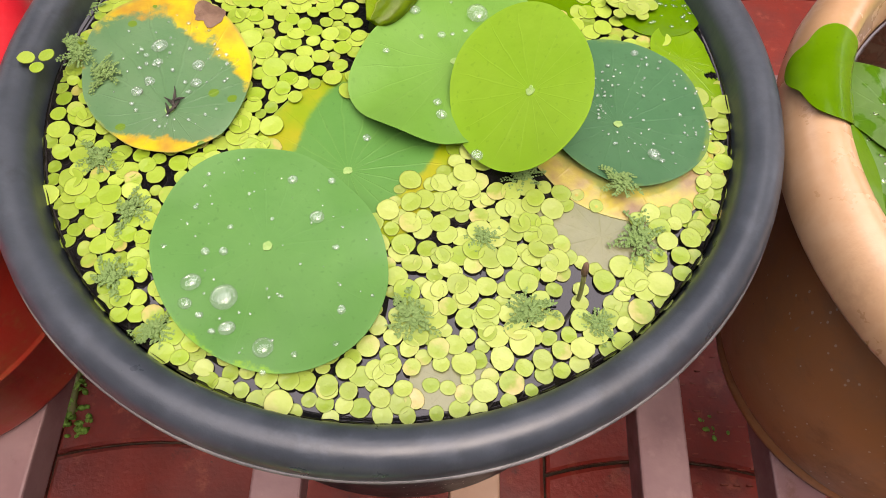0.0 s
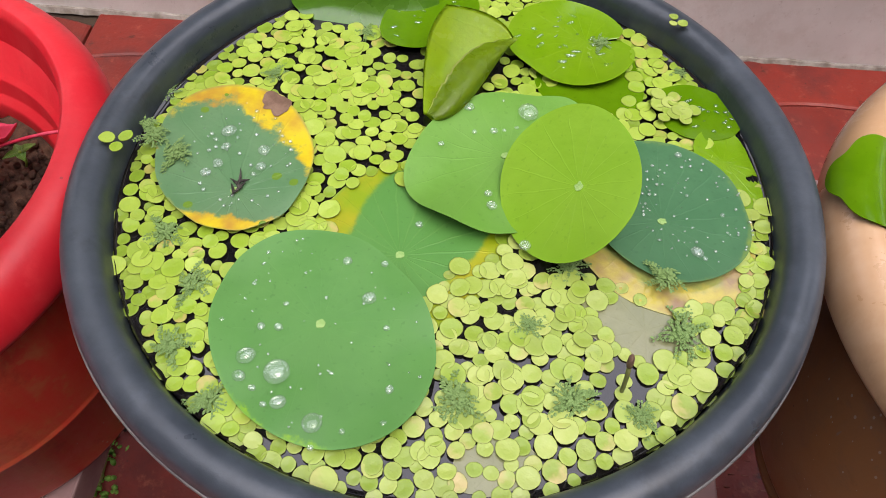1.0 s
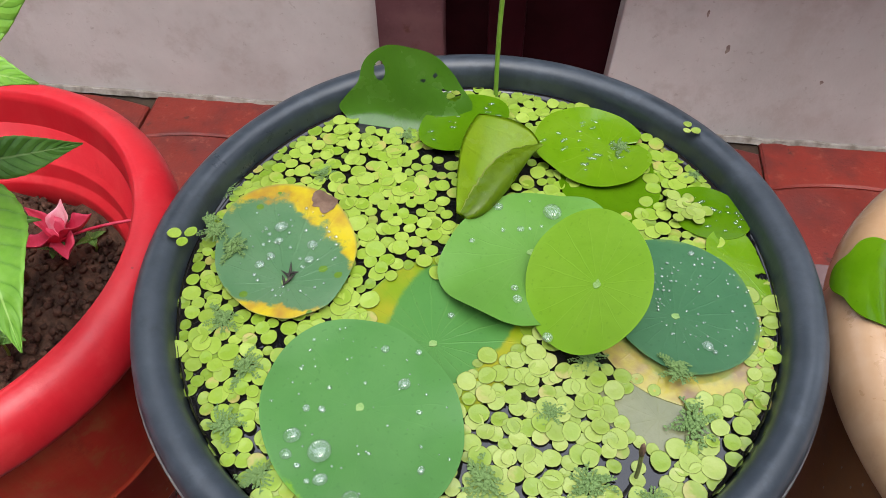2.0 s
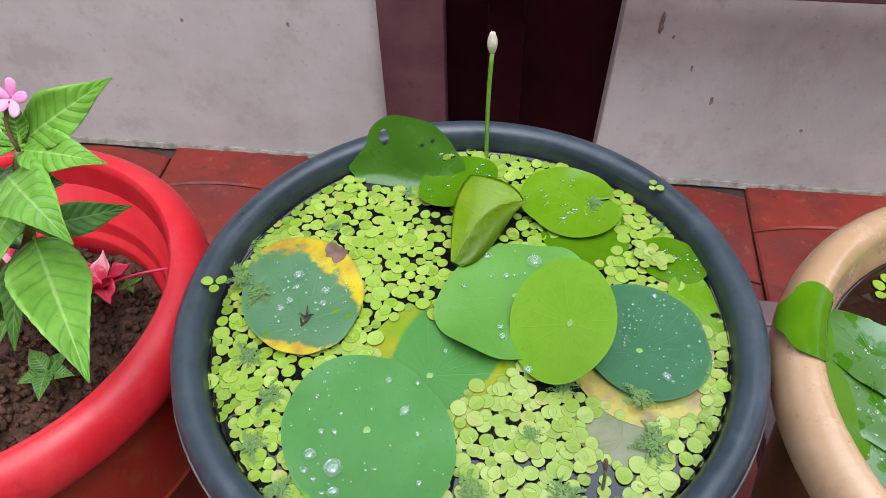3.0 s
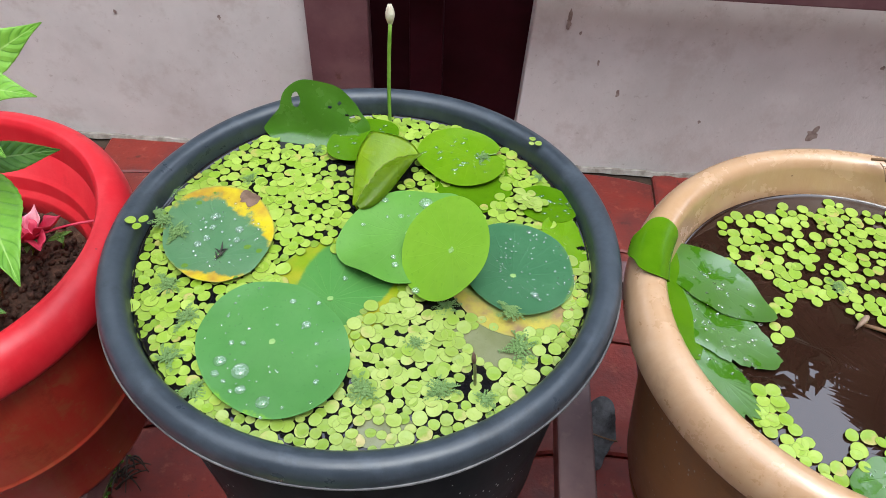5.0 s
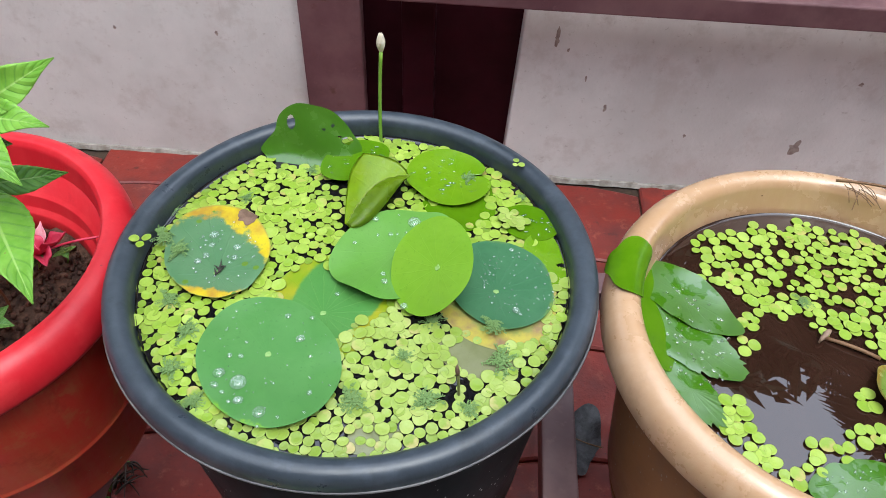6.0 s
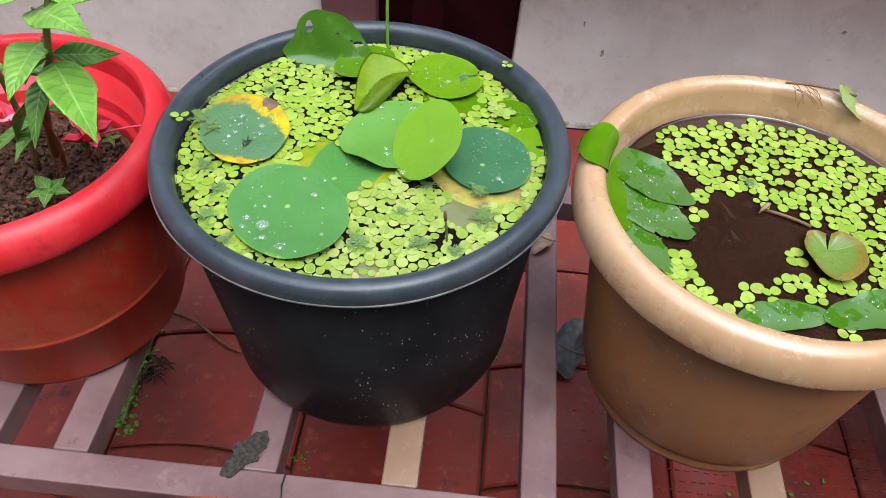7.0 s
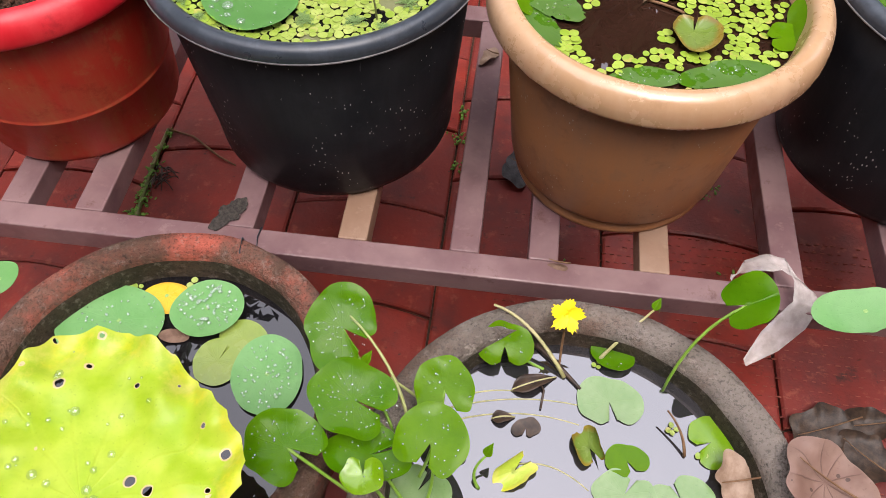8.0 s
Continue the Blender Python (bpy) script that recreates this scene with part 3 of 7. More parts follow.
def pad(rx, ry, off=(0, 0), turn=0.0, slit=0.0, slit_at=0.0, wave=0.02, lobes=5, cup=0.0, ripple=0.0, thick=0.0009, seed=0, segs=56, rings=9, teeth=0, tooth=0.0, shape=None, roll=None, gaps=()):
    """A leaf blade with its stalk point at the origin: an ellipse rx by ry about off, turned by degrees, with an optional slit, waves, teeth and cupping."""
    bm = bmesh.new()
    uvl = bm.loops.layers.uv.new("UVMap")
    c, s = math.cos(radians(turn)), math.sin(radians(turn))
    half = slit / 2
    tops, bots, par, flat = [], [], {}, {}

    def edge(a):
        u = (math.cos(a), math.sin(a))
        lo, hi = 0.0, 4 * max(rx, ry)
        for _ in range(26):
            mid = (lo + hi) / 2
            x, y = u[0] * mid - off[0], u[1] * mid - off[1]
            px, py = (c * x + s * y) / rx, (-s * x + c * y) / ry
            lo, hi = (mid, hi) if px * px + py * py < 1 else (lo, mid)
        r = lo * (1 + wave * noise.noise((1.6 * math.cos(a) + seed * 3.1, 1.6 * math.sin(a), seed)) * 2 + 0.25 * wave * math.sin(lobes * a + seed))
        if teeth:
            r *= 1 - tooth * abs(math.sin(teeth * a / 2 + 1.6 * noise.noise((4 * math.cos(a), 4 * math.sin(a), seed))))
        if shape:
            r *= shape(a)
        if slit:
            d = abs((a - radians(slit_at) + math.pi) % (2 * math.pi) - math.pi) - half
            r *= 1 - 0.30 * math.exp(-(d / 0.24) ** 2)
        return r

    start = radians(slit_at) + half
    span = 2 * math.pi - slit
    closed = slit == 0
    count = segs if closed else segs + 1
    for layer, dz in ((tops, 0.0), (bots, -thick)):
        layer.append([bm.verts.new(roll(Vector((0, 0, dz))) if roll else (0, 0, dz))])
        for k in range(1, rings + 1):
            f = (k / rings) ** 0.8
            ring = []
            for i in range(count):
                a = start + span * i / segs
                r = edge(a) * f
                x, y = r * math.cos(a), r * math.sin(a)
                z = cup * f * f * max(rx, ry) + ripple * f * f * noise.noise((x * 28 + seed, y * 28, seed * 1.7))
                p = Vector((x, y, z + dz * (1 - 0.6 * f)))
                v = bm.verts.new(roll(p) if roll else p)
                flat[v] = (x, y)
                par[v] = ((a / (2 * math.pi)) % 1.0, f)
                ring.append(v)
            layer.append(ring)
    for layer, flip in ((tops, False), (bots, True)):
        par[layer[0][0]] = (0.0, 0.0)
        n = count if closed else count - 1
        for k in range(rings):
            lo, hi = layer[k], layer[k + 1]
            for i in range(n):
                j = (i + 1) % count
                vs = (lo[0], hi[i], hi[j]) if k == 0 else (lo[i], hi[i], hi[j], lo[j])
                if gaps and k:
                    mx, my = (sum(flat[v][d] for v in vs) / 4 for d in (0, 1))
                    if any(((mx - g[0]) / g[2]) ** 2 + ((my - g[1]) / g[3]) ** 2 < 1 for g in gaps):
                        continue
                bm.faces.new(vs[::-1] if flip else vs)
    n = count if closed else count - 1
    for i in range(n):
        j = (i + 1) % count
        bm.faces.new((tops[-1][i], bots[-1][i], bots[-1][j], tops[-1][j]))
    for ring in (tops[-1], bots[-1]):
        for i in range(n):
            e = bm.edges.get((ring[i], ring[(i + 1) % count]))
            if e:
                e.smooth = False
    if not closed:
        for i, sgn in ((0, 1), (count - 1, -1)):
            a = [tops[0][0]] + [tops[k][i] for k in range(1, rings + 1)]
            b = [bots[0][0]] + [bots[k][i] for k in range(1, rings + 1)]
            for k in range(rings):
                q = (a[k], b[k], b[k + 1], a[k + 1])
                bm.faces.new(q if sgn > 0 else q[::-1])
    for fc in bm.faces:
        us = [par[l.vert][0] for l in fc.loops]
        wrap = max(us) - min(us) > 0.5
        for l in fc.loops:
            u, v = par[l.vert]
            if v == 0.0:
                u = sum(x for x, lp in zip(us, fc.loops) if par[lp.vert][1] > 0) / max(1, len(us) - 1)
            elif wrap and u < 0.5:
                u += 1.0
            l[uvl].uv = (u, v)
    return bm


def blade(length, width, fold=0.25, droop=0.3, seed=0, n=9, m=4, wavy=0.04, tip=1.6, saw=0.0):
    """A pointed leaf from the origin along +x, folded on its midrib, drooping towards the tip; UV runs along side veins."""
    bm = bmesh.new()
    uvl = bm.loops.layers.uv.new("UVMap")
    grid, par = [], {}
    for layer in (0, 1):
        rows = []
        for i in range(n + 1):
            t = i / n
            w = width * 0.5 * (math.sin(math.pi * t ** 0.72) ** 1.05) * (1.08 - 0.42 * t ** tip) * (1 - saw * (t * 14 % 1.0)) + 0.0004
            row = []
            for j in range(-m, m + 1):
                s = j / m
                z = -droop * length * t * t + fold * w * abs(s) + wavy * w * math.sin(9 * t + 2 * s + seed) * abs(s) - layer * 0.0006
                v = bm.verts.new((length * t * (1 - 0.12 * droop * t), w * s, z))
                par[v] = (t * 0.5 - abs(s) * 0.085 + 0.1, abs(s))
                row.append(v)
            rows.append(row)
        for i in range(n):
            for j in range(2 * m):
                q = (rows[i][j], rows[i + 1][j], rows[i + 1][j + 1], rows[i][j + 1])
                bm.faces.new(q if layer == 0 else q[::-1])
        grid.append(rows)
    up, dn = grid
    for i in range(n):
        bm.faces.new((up[i][0], dn[i][0], dn[i + 1][0], up[i + 1][0]))
        bm.faces.new((up[i + 1][-1], dn[i + 1][-1], dn[i][-1], up[i][-1]))
    for fc in bm.faces:
        for l in fc.loops:
            l[uvl].uv = par[l.vert]
    return bm


# ---- setting ----
GROUND = new("ground", finish("ground", box(-80, 80, -80, 80, -0.12, -0.010, 0), JOINT, False))
tagged(GROUND, "dark mossy joint sand under the red pavers", "ground", kind="structure")
pavement = thing("pavement", "weathered red oxide pavers with mossy joints", "pavement", kind="structure")


def paver_mesh(w, d, seed):
    """One interlocking paver: two bowed ends, straight sides, an eased edge."""
    n, g = 10, 0.004
    bm = bmesh.new()
    outs = []
    for inset, z in ((0.0, -0.03), (0.0, -0.003), (0.004, 0.0)):
        ring = []
        hw, hd = w / 2 - g / 2 - inset, d / 2 - g / 2 - inset
        for i in range(n + 1):
            u = -1 + 2 * i / n
            ring.append((hw * u, -hd + 0.020 * (1 - u * u) - 0.010, z))
        for i in range(n + 1):
            u = 1 - 2 * i / n
            ring.append((hw * u, hd + 0.020 * (1 - u * u) - 0.010, z))
        outs.append([bm.verts.new(p) for p in ring])
    k = len(outs[0])
    for lo, hi in zip(outs, outs[1:]):
        for i in range(k):
            bm.faces.new((lo[i], lo[(i + 1) % k], hi[(i + 1) % k], hi[i]))
    bm.faces.new(outs[-1])
    return finish("paver", bm, PAVER, False)


WALL_Y = 1.0455


def wall(name, x0, x1, z1=1.00, lean=0.0):
    bm = box(x0, x1, WALL_Y, WALL_Y + 0.16, -0.02, z1, 0.004)
    for v in bm.verts:
        if v.co.x < (x0 + x1) / 2:
            v.co.x += lean * v.co.z
    ob = new(name, finish(name, bm, WALL, False))
    return tagged(ob, "weathered off-white plastered garden wall with dirt runs", "wall", kind="structure")


wall("wall_left", -5.5, -0.2501)
wall("wall_right", 0.1265, 5.5, lean=0.0375)


# Unseen walls, added to block low sky light and deepen the shade.
def sky_screen(name, x0, x1, y0, y1, z1):
    ob = new(name, finish(name, box(x0, x1, y0, y1, -0.02, z1, 0.0), SKY_SCREEN, False))
    return tagged(ob, "plain unseen wall added to cut the low sky light", "wall", kind="structure")


sky_screen("wall_house", -3.4, 3.4, -3.4, -3.2, 4.8)
sky_screen("wall_east", 2.4, 2.6, -3.2, 1.0, 3.5)
sky_screen("wall_west", -2.6, -2.4, -3.2, 1.0, 3.5)
for _x0, _x1 in ((-5.5, -0.2501), (0.128, 5.5)):
    bm = bmesh.new()
    n = 260
    lo, hi, back = [], [], []
    for i in range(n + 1):
        x = _x0 + (_x1 - _x0) * i / n
        h = 0.004 + 0.005 * noise.noise((x * 23, 0, 1)) + 0.003 * noise.noise((x * 90, 3, 1))
        lo.append(bm.verts.new((x, WALL_Y - 0.009 - 0.004 * noise.noise((x * 40, 5, 0)), -0.004)))
        hi.append(bm.verts.new((x, WALL_Y - 0.004, h)))
        back.append(bm.verts.new((x, WALL_Y + 0.004, h + 0.002)))
    for i in range(n):
        bm.faces.new((lo[i], lo[i + 1], hi[i + 1], hi[i]))
        bm.faces.new((hi[i], hi[i + 1], back[i + 1], back[i]))
    ob = new("baseboard", finish("baseboard", bm, LIME, False))
    tagged(ob, "ragged lime-washed plaster foot of the wall", "wall foot", kind="structure")
# A flat panel closes the dark opening, its darkness put into the colour.
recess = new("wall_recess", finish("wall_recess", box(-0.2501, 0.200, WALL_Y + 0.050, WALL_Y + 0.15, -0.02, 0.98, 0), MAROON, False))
tagged(recess, "dark maroon panel closing the opening between the wall ends", "wall panel", kind="structure")


def wall_stain(x, z, w, h, seed):
    ob = new("wall_stain", finish("wall_stain", pad(w, h, (0, 0), 0, wave=0.35, lobes=3, seed=seed, segs=28, rings=3, thick=0.0006), WALL_MARK))
    ob.matrix_basis = pose(x, WALL_Y - 0.0012, z, 90)
    return tagged(ob, "rusty brown stain on the plaster wall", "stain", kind="structure")


for i, (x, z, w, h) in enumerate(((0.200, 0.322, 0.0035, 0.018), (0.3075, 0.182, 0.003, 0.007), (0.6815, 0.120, 0.010, 0.016), (0.745, 0.269, 0.004, 0.004), (-0.409, 0.287, 0.003, 0.006), (0.222, 0.30, 0.002, 0.004), (0.262, 0.245, 0.0018, 0.008), (-0.596, 0.285, 0.003, 0.003), (0.4687, 0.131, 0.003, 0.003))):
    wall_stain(x, z, w, h, i)


def steel_frame():
    t = thing("gate_frame", "maroon painted steel frame with posts and a rail before the wall", "metal frame")
    part("post", box(-0.2501, -0.1414, 1.0235, 1.0560, 0.0, 1.04, 0.004), FRAME, t, "wide faded maroon post", smooth=False)
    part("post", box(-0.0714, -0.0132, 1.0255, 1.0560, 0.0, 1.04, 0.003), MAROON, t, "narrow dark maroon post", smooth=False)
    part("rail", box(-0.089, 2.2, 0.962, 1.000, 0.4165, 0.4565, 0.003), FRAME, t, smooth=False)
    return t


steel_frame()

# ---- unseen trees beyond the wall ----
def sky_blocking_tree(x, y, height, spread, seed):
    """An unseen broad tree, added to darken the reflections: tapered trunk, forking limbs, a crown of many leaves in
    uneven clumps.
    """
    rng = random.Random(seed)
    t = thing("tree", "unseen leafy tree added beyond the wall to darken water reflections", "tree", "trees beyond the wall", m=pose(x, y, -0.01))
    fork = 0.34 * height
    part("trunk", tube(bent((0, 0, 0), (0.1, 0, fork), (0.08, 0.05, 0), 6), [0.17, 0.15, 0.14, 0.13, 0.125, 0.12, 0.11], 10), BARK, t)
    clumps = []
    for i in range(9):
        a = i * 2.4 + rng.uniform(-0.4, 0.4)
        r = spread * rng.uniform(0.25, 0.85)
        tip = Vector((r * math.cos(a), r * math.sin(a), height * rng.uniform(0.50, 0.90)))
        part("limb", tube(bent((0.1, 0, fork - 0.1), tip, (0, 0, 0.25), 6), [0.09, 0.075, 0.06, 0.045, 0.035, 0.025, 0.012], 7), BARK, t)
        clumps.append((tip, spread * rng.uniform(0.34, 0.52)))
    clumps.append((Vector((0, 0, height * 0.80)), spread * 0.55))
    verts, faces = [], []
    for c, r in clumps:
        for _ in range(420):
            d = Vector((rng.gauss(0, 1), rng.gauss(0, 1), rng.gauss(0, 0.8))).normalized() * r * rng.random() ** 0.4
            m = Euler((rng.uniform(-0.9, 0.9), rng.uniform(-0.9, 0.9), rng.uniform(0, 6.28))).to_matrix()
            L = rng.uniform(0.09, 0.17)
            k = len(verts)
            verts += [c + d + m @ Vector(p) for p in ((-L, 0, 0), (-0.2 * L, -0.42 * L, 0.03), (L, 0, -0.03), (-0.2 * L, 0.42 * L, 0.03))]
            faces.append((k, k + 1, k + 2, k + 3))
    me = bpy.data.meshes.new("crown")
    me.from_pydata(verts, [], faces)
    me.materials.append(TREE_LEAF)
    part("crown", me, None, t)
    return t


def palm_tree(x, y, height, seed):
    """A coconut palm: a leaning ringed trunk and a head of arching feathered fronds."""
    rng = random.Random(seed)
    t = thing("palm_tree", "coconut palm with arching fronds beyond the wall", "tree", "trees beyond the wall", m=pose(x, y, -0.01))
    head = Vector((-0.35, -0.2, height))
    part("trunk", tube(bent((0, 0, 0), head, (0.2, 0, 0), 12), [0.15 - 0.005 * i for i in range(13)], 10), BARK, t)
    for i in range(15):
        a = i * 2.4
        lift = rng.uniform(-0.2, 1.0)
        L = rng.uniform(1.7, 2.2)
        rib = [Vector((L * u * math.cos(a), L * u * math.sin(a), lift * L * u - (0.55 + 0.5 * lift) * L * u * u)) for u in (k / 12 for k in range(13))]
        bm = tube([head + p for p in rib], [0.022 - 0.0015 * k for k in range(13)], 5)
        side = Vector((-math.sin(a), math.cos(a), 0))
        for k in range(2, 30):
            u = k / 30
            p = rib[int(u * 12)].lerp(rib[min(12, int(u * 12) + 1)], u * 12 % 1)
            along = (rib[min(12, int(u * 12) + 1)] - rib[int(u * 12)]).normalized()
            for sgn in (-1, 1):
                d = (side * sgn + along * 0.7 + Vector((0, 0, -0.45 - 0.2 * rng.random()))).normalized() * 0.62 * math.sin(math.pi * (0.12 + 0.80 * u)) ** 0.7
                q = [bm.verts.new(head + p + o) for o in (-along * 0.030, along * 0.030, d * 0.6 + along * 0.028, d, d * 0.6 - along * 0.028)]
                bm.faces.new(q)
        part("frond", bm, TREE_LEAF, t, smooth=False)
    return t


# Broad trees are added to block the sky the water would mirror.
for _i, (_x, _y, _h, _r) in enumerate(((-4.4, 4.6, 10.6, 3.0), (-2.2, 5.0, 8.0, 2.3), (-0.2, 4.8, 6.1, 2.0), (1.8, 5.2, 6.6, 2.0), (-6.4, 2.4, 8.0, 2.4), (4.4, 6.0, 5.2, 2.0), (2.8, 4.8, 6.6, 1.7))):
    sky_blocking_tree(_x, _y, _h, _r, 70 + _i)
palm_tree(4.3, 4.5, 5.3, 81)
palm_tree(5.4, 3.4, 6.6, 82)

# ---- slatted bench ----
BENCH = 0.283
bench = thing("slatted_bench", "low steel bench of mauve-painted square slats, worn bare in places", "bench")
part("rail", box(-1.6, 1.6, 0.0190, 0.0545, BENCH - 0.036, BENCH, 0.0022), SLAT, bench, "front rail with chipped paint", smooth=False)
part("rail", box(-1.6, 1.6, 0.500, 0.536, BENCH - 0.036, BENCH, 0.0022), SLAT, bench, smooth=False)
for x, m in ((-0.72, SLAT), (-0.57, SLAT), (-0.416, SLAT), (-0.314, SLAT), (-0.110, SLAT), (0.039, SLAT_BARE), (0.1845, SLAT), (0.2856, SLAT), (0.426, SLAT_BARE), (0.593, SLAT), (0.74, SLAT), (0.89, SLAT)):
    part("slat", box(x - 0.0190, x + 0.0190, 0.0550, 0.4995, BENCH - 0.037, BENCH - 0.0008, 0.0022), m, bench, smooth=False)
for x in (-1.2, 1.2):
    for y in (0.037, 0.518):
        part("leg", box(x - 0.018, x + 0.018, y - 0.018, y + 0.018, 0.0, BENCH - 0.037, 0.002), SLAT, bench, smooth=False)


# ---- pots ----
BX, BY, BW = -0.0227, 0.2742, 0.550
GX, GY, GW = 0.3702, 0.2420, 0.536
RX, RY, RW = -0.3946, 0.2556, 0.462
LX, LY, LZ = -0.1165, -0.2047, 0.350
SX, SY, SZ = 0.3295, -0.2620, 0.350
PAIR = pose(0.0073, 0.0035, 0, 0, 0, 1.15) @ Matrix.Diagonal((0.9885, 0.9885, 1, 1))


def rim_arc(r0, z0, r1, z1, rise, n=7, ridge=0.0):
    """Profile points of a rolled rim from the outer lip (r0, z0) to the inner edge (r1, z1)."""
    out = []
    for i in range(n + 1):
        t = i / n
        out.append((r0 + (r1 - r0) * (1 - math.cos(math.pi * t)) / 2, z0 + (z1 - z0) * t + rise * math.sin(math.pi * t) ** 0.8 + (ridge if 0.70 < t < 0.79 else 0.0)))
    return out


def black_tub(x, y, label):
    t = thing("plant_tub", label, "plant pot", "large plastic pots on the bench", m=pose(x, y, BENCH))
    b = BENCH
    part("body", lathe([(0, 0.001), (0.150, 0.001), (0.160, 0.006), (0.1640, 0.018), (0.1660, 0.06), (0.1870, 0.560 - b), (0.180, 0.560 - b), (0.170, 0.42 - b), (0.0, 0.42 - b)], 96), BLACK_SHADED, t, "scuffed black wall with pale specks")
    prof = [(0.1870, 0.5555 - b), (0.194, 0.5535 - b), (0.1990, 0.5532 - b), (0.2006, 0.5545 - b), (0.2004, 0.5570 - b)]
    prof += rim_arc(0.2004, 0.5572 - b, 0.1790, 0.558 - b, 0.0135, 20) + [(0.1775, 0.548 - b), (0.176, 0.52 - b), (0.1805, 0.52 - b), (0.1870, 0.5555 - b)]
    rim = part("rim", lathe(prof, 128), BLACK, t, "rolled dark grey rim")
    part("lip", lathe([(0.1996, 0.5528 - b), (0.2010, 0.5532 - b), (0.2016, 0.5542 - b), (0.2010, 0.5552 - b), (0.1996, 0.5554 - b), (0.1996, 0.5528 - b)], 128, 0.003, 3), LIP, rim, "thin scuffed moulding lip")
    return t


def gold_tub():
    t = thing("plant_tub", "gold-brown plastic pot with a broad rolled rim, full of water", "plant pot", "large plastic pots on the bench", m=pose(GX, GY, BENCH))
    b = BENCH - 0.0045
    part("body", lathe([(0, 0.001), (0.1310, 0.001), (0.1345, 0.003), (0.1345, 0.006), (0.1330, 0.010), (0.1295, 0.0135), (0.1285, 0.017), (0.1290, 0.0235), (0.1350, 0.025), (0.1400, 0.0285), (0.1418, 0.034), (0.1435, 0.05), (0.1665, 0.540 - b), (0.157, 0.540 - b), (0.138, 0.40 - b), (0.0, 0.40 - b)], 96), GOLD_SHADED, t, "dusty brown wall with a stepped foot, shaded in its colour")
    prof = [(0.1665, 0.538 - b), (0.181, 0.5315 - b), (0.1875, 0.5315 - b), (0.1896, 0.535 - b)] + rim_arc(0.1899, 0.537 - b, 0.160, 0.550 - b, 0.0235, 12) + [(0.156, 0.54 - b), (0.149, 0.50 - b), (0.157, 0.50 - b), (0.1665, 0.538 - b)]
    part("rim", lathe(prof, 128), GOLD, t, "glossy gold rim, paled in its colour for highlights")
    return t


def red_tub():
    t = thing("plant_tub", "bright red plastic pot with a dusty wall, filled with soil", "plant pot", "large plastic pots on the bench", m=pose(RX, RY, BENCH))
    b = BENCH + 0.0146
    part("body", lathe([(0, 0.001), (0.123, 0.001), (0.1325, 0.006), (0.1355, 0.014), (0.1405, 0.084), (0.1423, 0.0855), (0.1425, 0.088), (0.1416, 0.0895), (0.1422, 0.094), (0.1478, 0.450 - b), (0.150, 0.542 - b), (0.1455, 0.540 - b), (0.1285, 0.448 - b), (0.116, 0.40 - b), (0, 0.40 - b)], 96), RED_BODY, t, "faded red wall dusted terracotta brown")
    prof = [(0.149, 0.540 - b), (0.169, 0.531 - b), (0.1750, 0.531 - b), (0.1760, 0.534 - b)] + rim_arc(0.1764, 0.536 - b, 0.148, 0.556 - b, 0.020, 26, 0.0009)
    prof += [(0.1445, 0.536 - b), (0.1425, 0.514 - b), (0.1415, 0.5125 - b), (0.1350, 0.5105 - b), (0.1340, 0.5090 - b), (0.1332, 0.496 - b), (0.1322, 0.4945 - b), (0.1275, 0.4925 - b), (0.1262, 0.490 - b), (0.1245, 0.45 - b), (0.1275, 0.45 - b), (0.1445, 0.540 - b), (0.149, 0.540 - b)]
    part("rim", lathe(prof, 128), RED, t, "glossy red rim with stepped inner wall")
    return t


black_tub(BX, BY, "large black plastic tub with a rolled rim, full of water")
gold_tub()
red_tub()
black_tub(0.765, 0.320, "black plastic tub with a rolled rim beside the gold pot")


def clay_pot(x, y, z, r, wall_mat, label, thick, seed):
    t = thing("clay_pot", label, "plant pot", "old clay pots on the paving", m=pose(x, y, 0))
    prof = [(0, 0.002), (r * 0.66, 0.002), (r * 0.70, 0.01), (r * 0.93, z - 0.075), (r * 0.985, z - 0.062), (r, z - 0.045), (r * 1.0, z - 0.012), (r * 0.985, z - 0.002), (r - thick * 0.5, z + 0.001), (r - thick, z - 0.004), (r - thick - 0.003, z - 0.016)]
    part("body", lathe(prof, 96, 0.012, seed), wall_mat, t)
    part("inner_wall", lathe([(r - thick - 0.003, z - 0.016), (r - thick - 0.008, z - 0.05), (r * 0.80, z - 0.16), (0, z - 0.165)], 96, 0.012, seed), CLAY_IN, t, "dark brown-green inner wall")
    return t


clay_pot(LX, LY, LZ, 0.2035, CLAY_RED, "old terracotta pot with a mossy, cracked rim", 0.030, 1)
clay_pot(SX, SY, SZ, 0.2262, CLAY_GREY, "weathered grey clay pot with a rough rim", 0.034, 2)


def water(x, y, z, r, mat, label):
    """A still surface that climbs a little where it wets the wall."""
    bm = bmesh.new()
    ring = [(math.cos(2 * math.pi * i / 96), math.sin(2 * math.pi * i / 96)) for i in range(96)]
    last = [bm.verts.new((u * (r - 0.012), v * (r - 0.012), 0)) for u, v in ring]
    bm.faces.new(last)
    for out, up in ((0.0043, 0.0), (0.0042, 0.0), (0.0022, 0.0004), (0.0008, 0.0013), (0.0, 0.0026)):
        line = [bm.verts.new((u * (r - out), v * (r - out), up)) for u, v in ring]
        for i in range(96):
            j = (i + 1) % 96
            bm.faces.new((last[j], last[i], line[i], line[j]))
        last = line
    ob = new("water", finish("water", bm, mat))
    ob.matrix_basis = pose(x, y, z)
    return tagged(ob, label, "water", kind="structure")


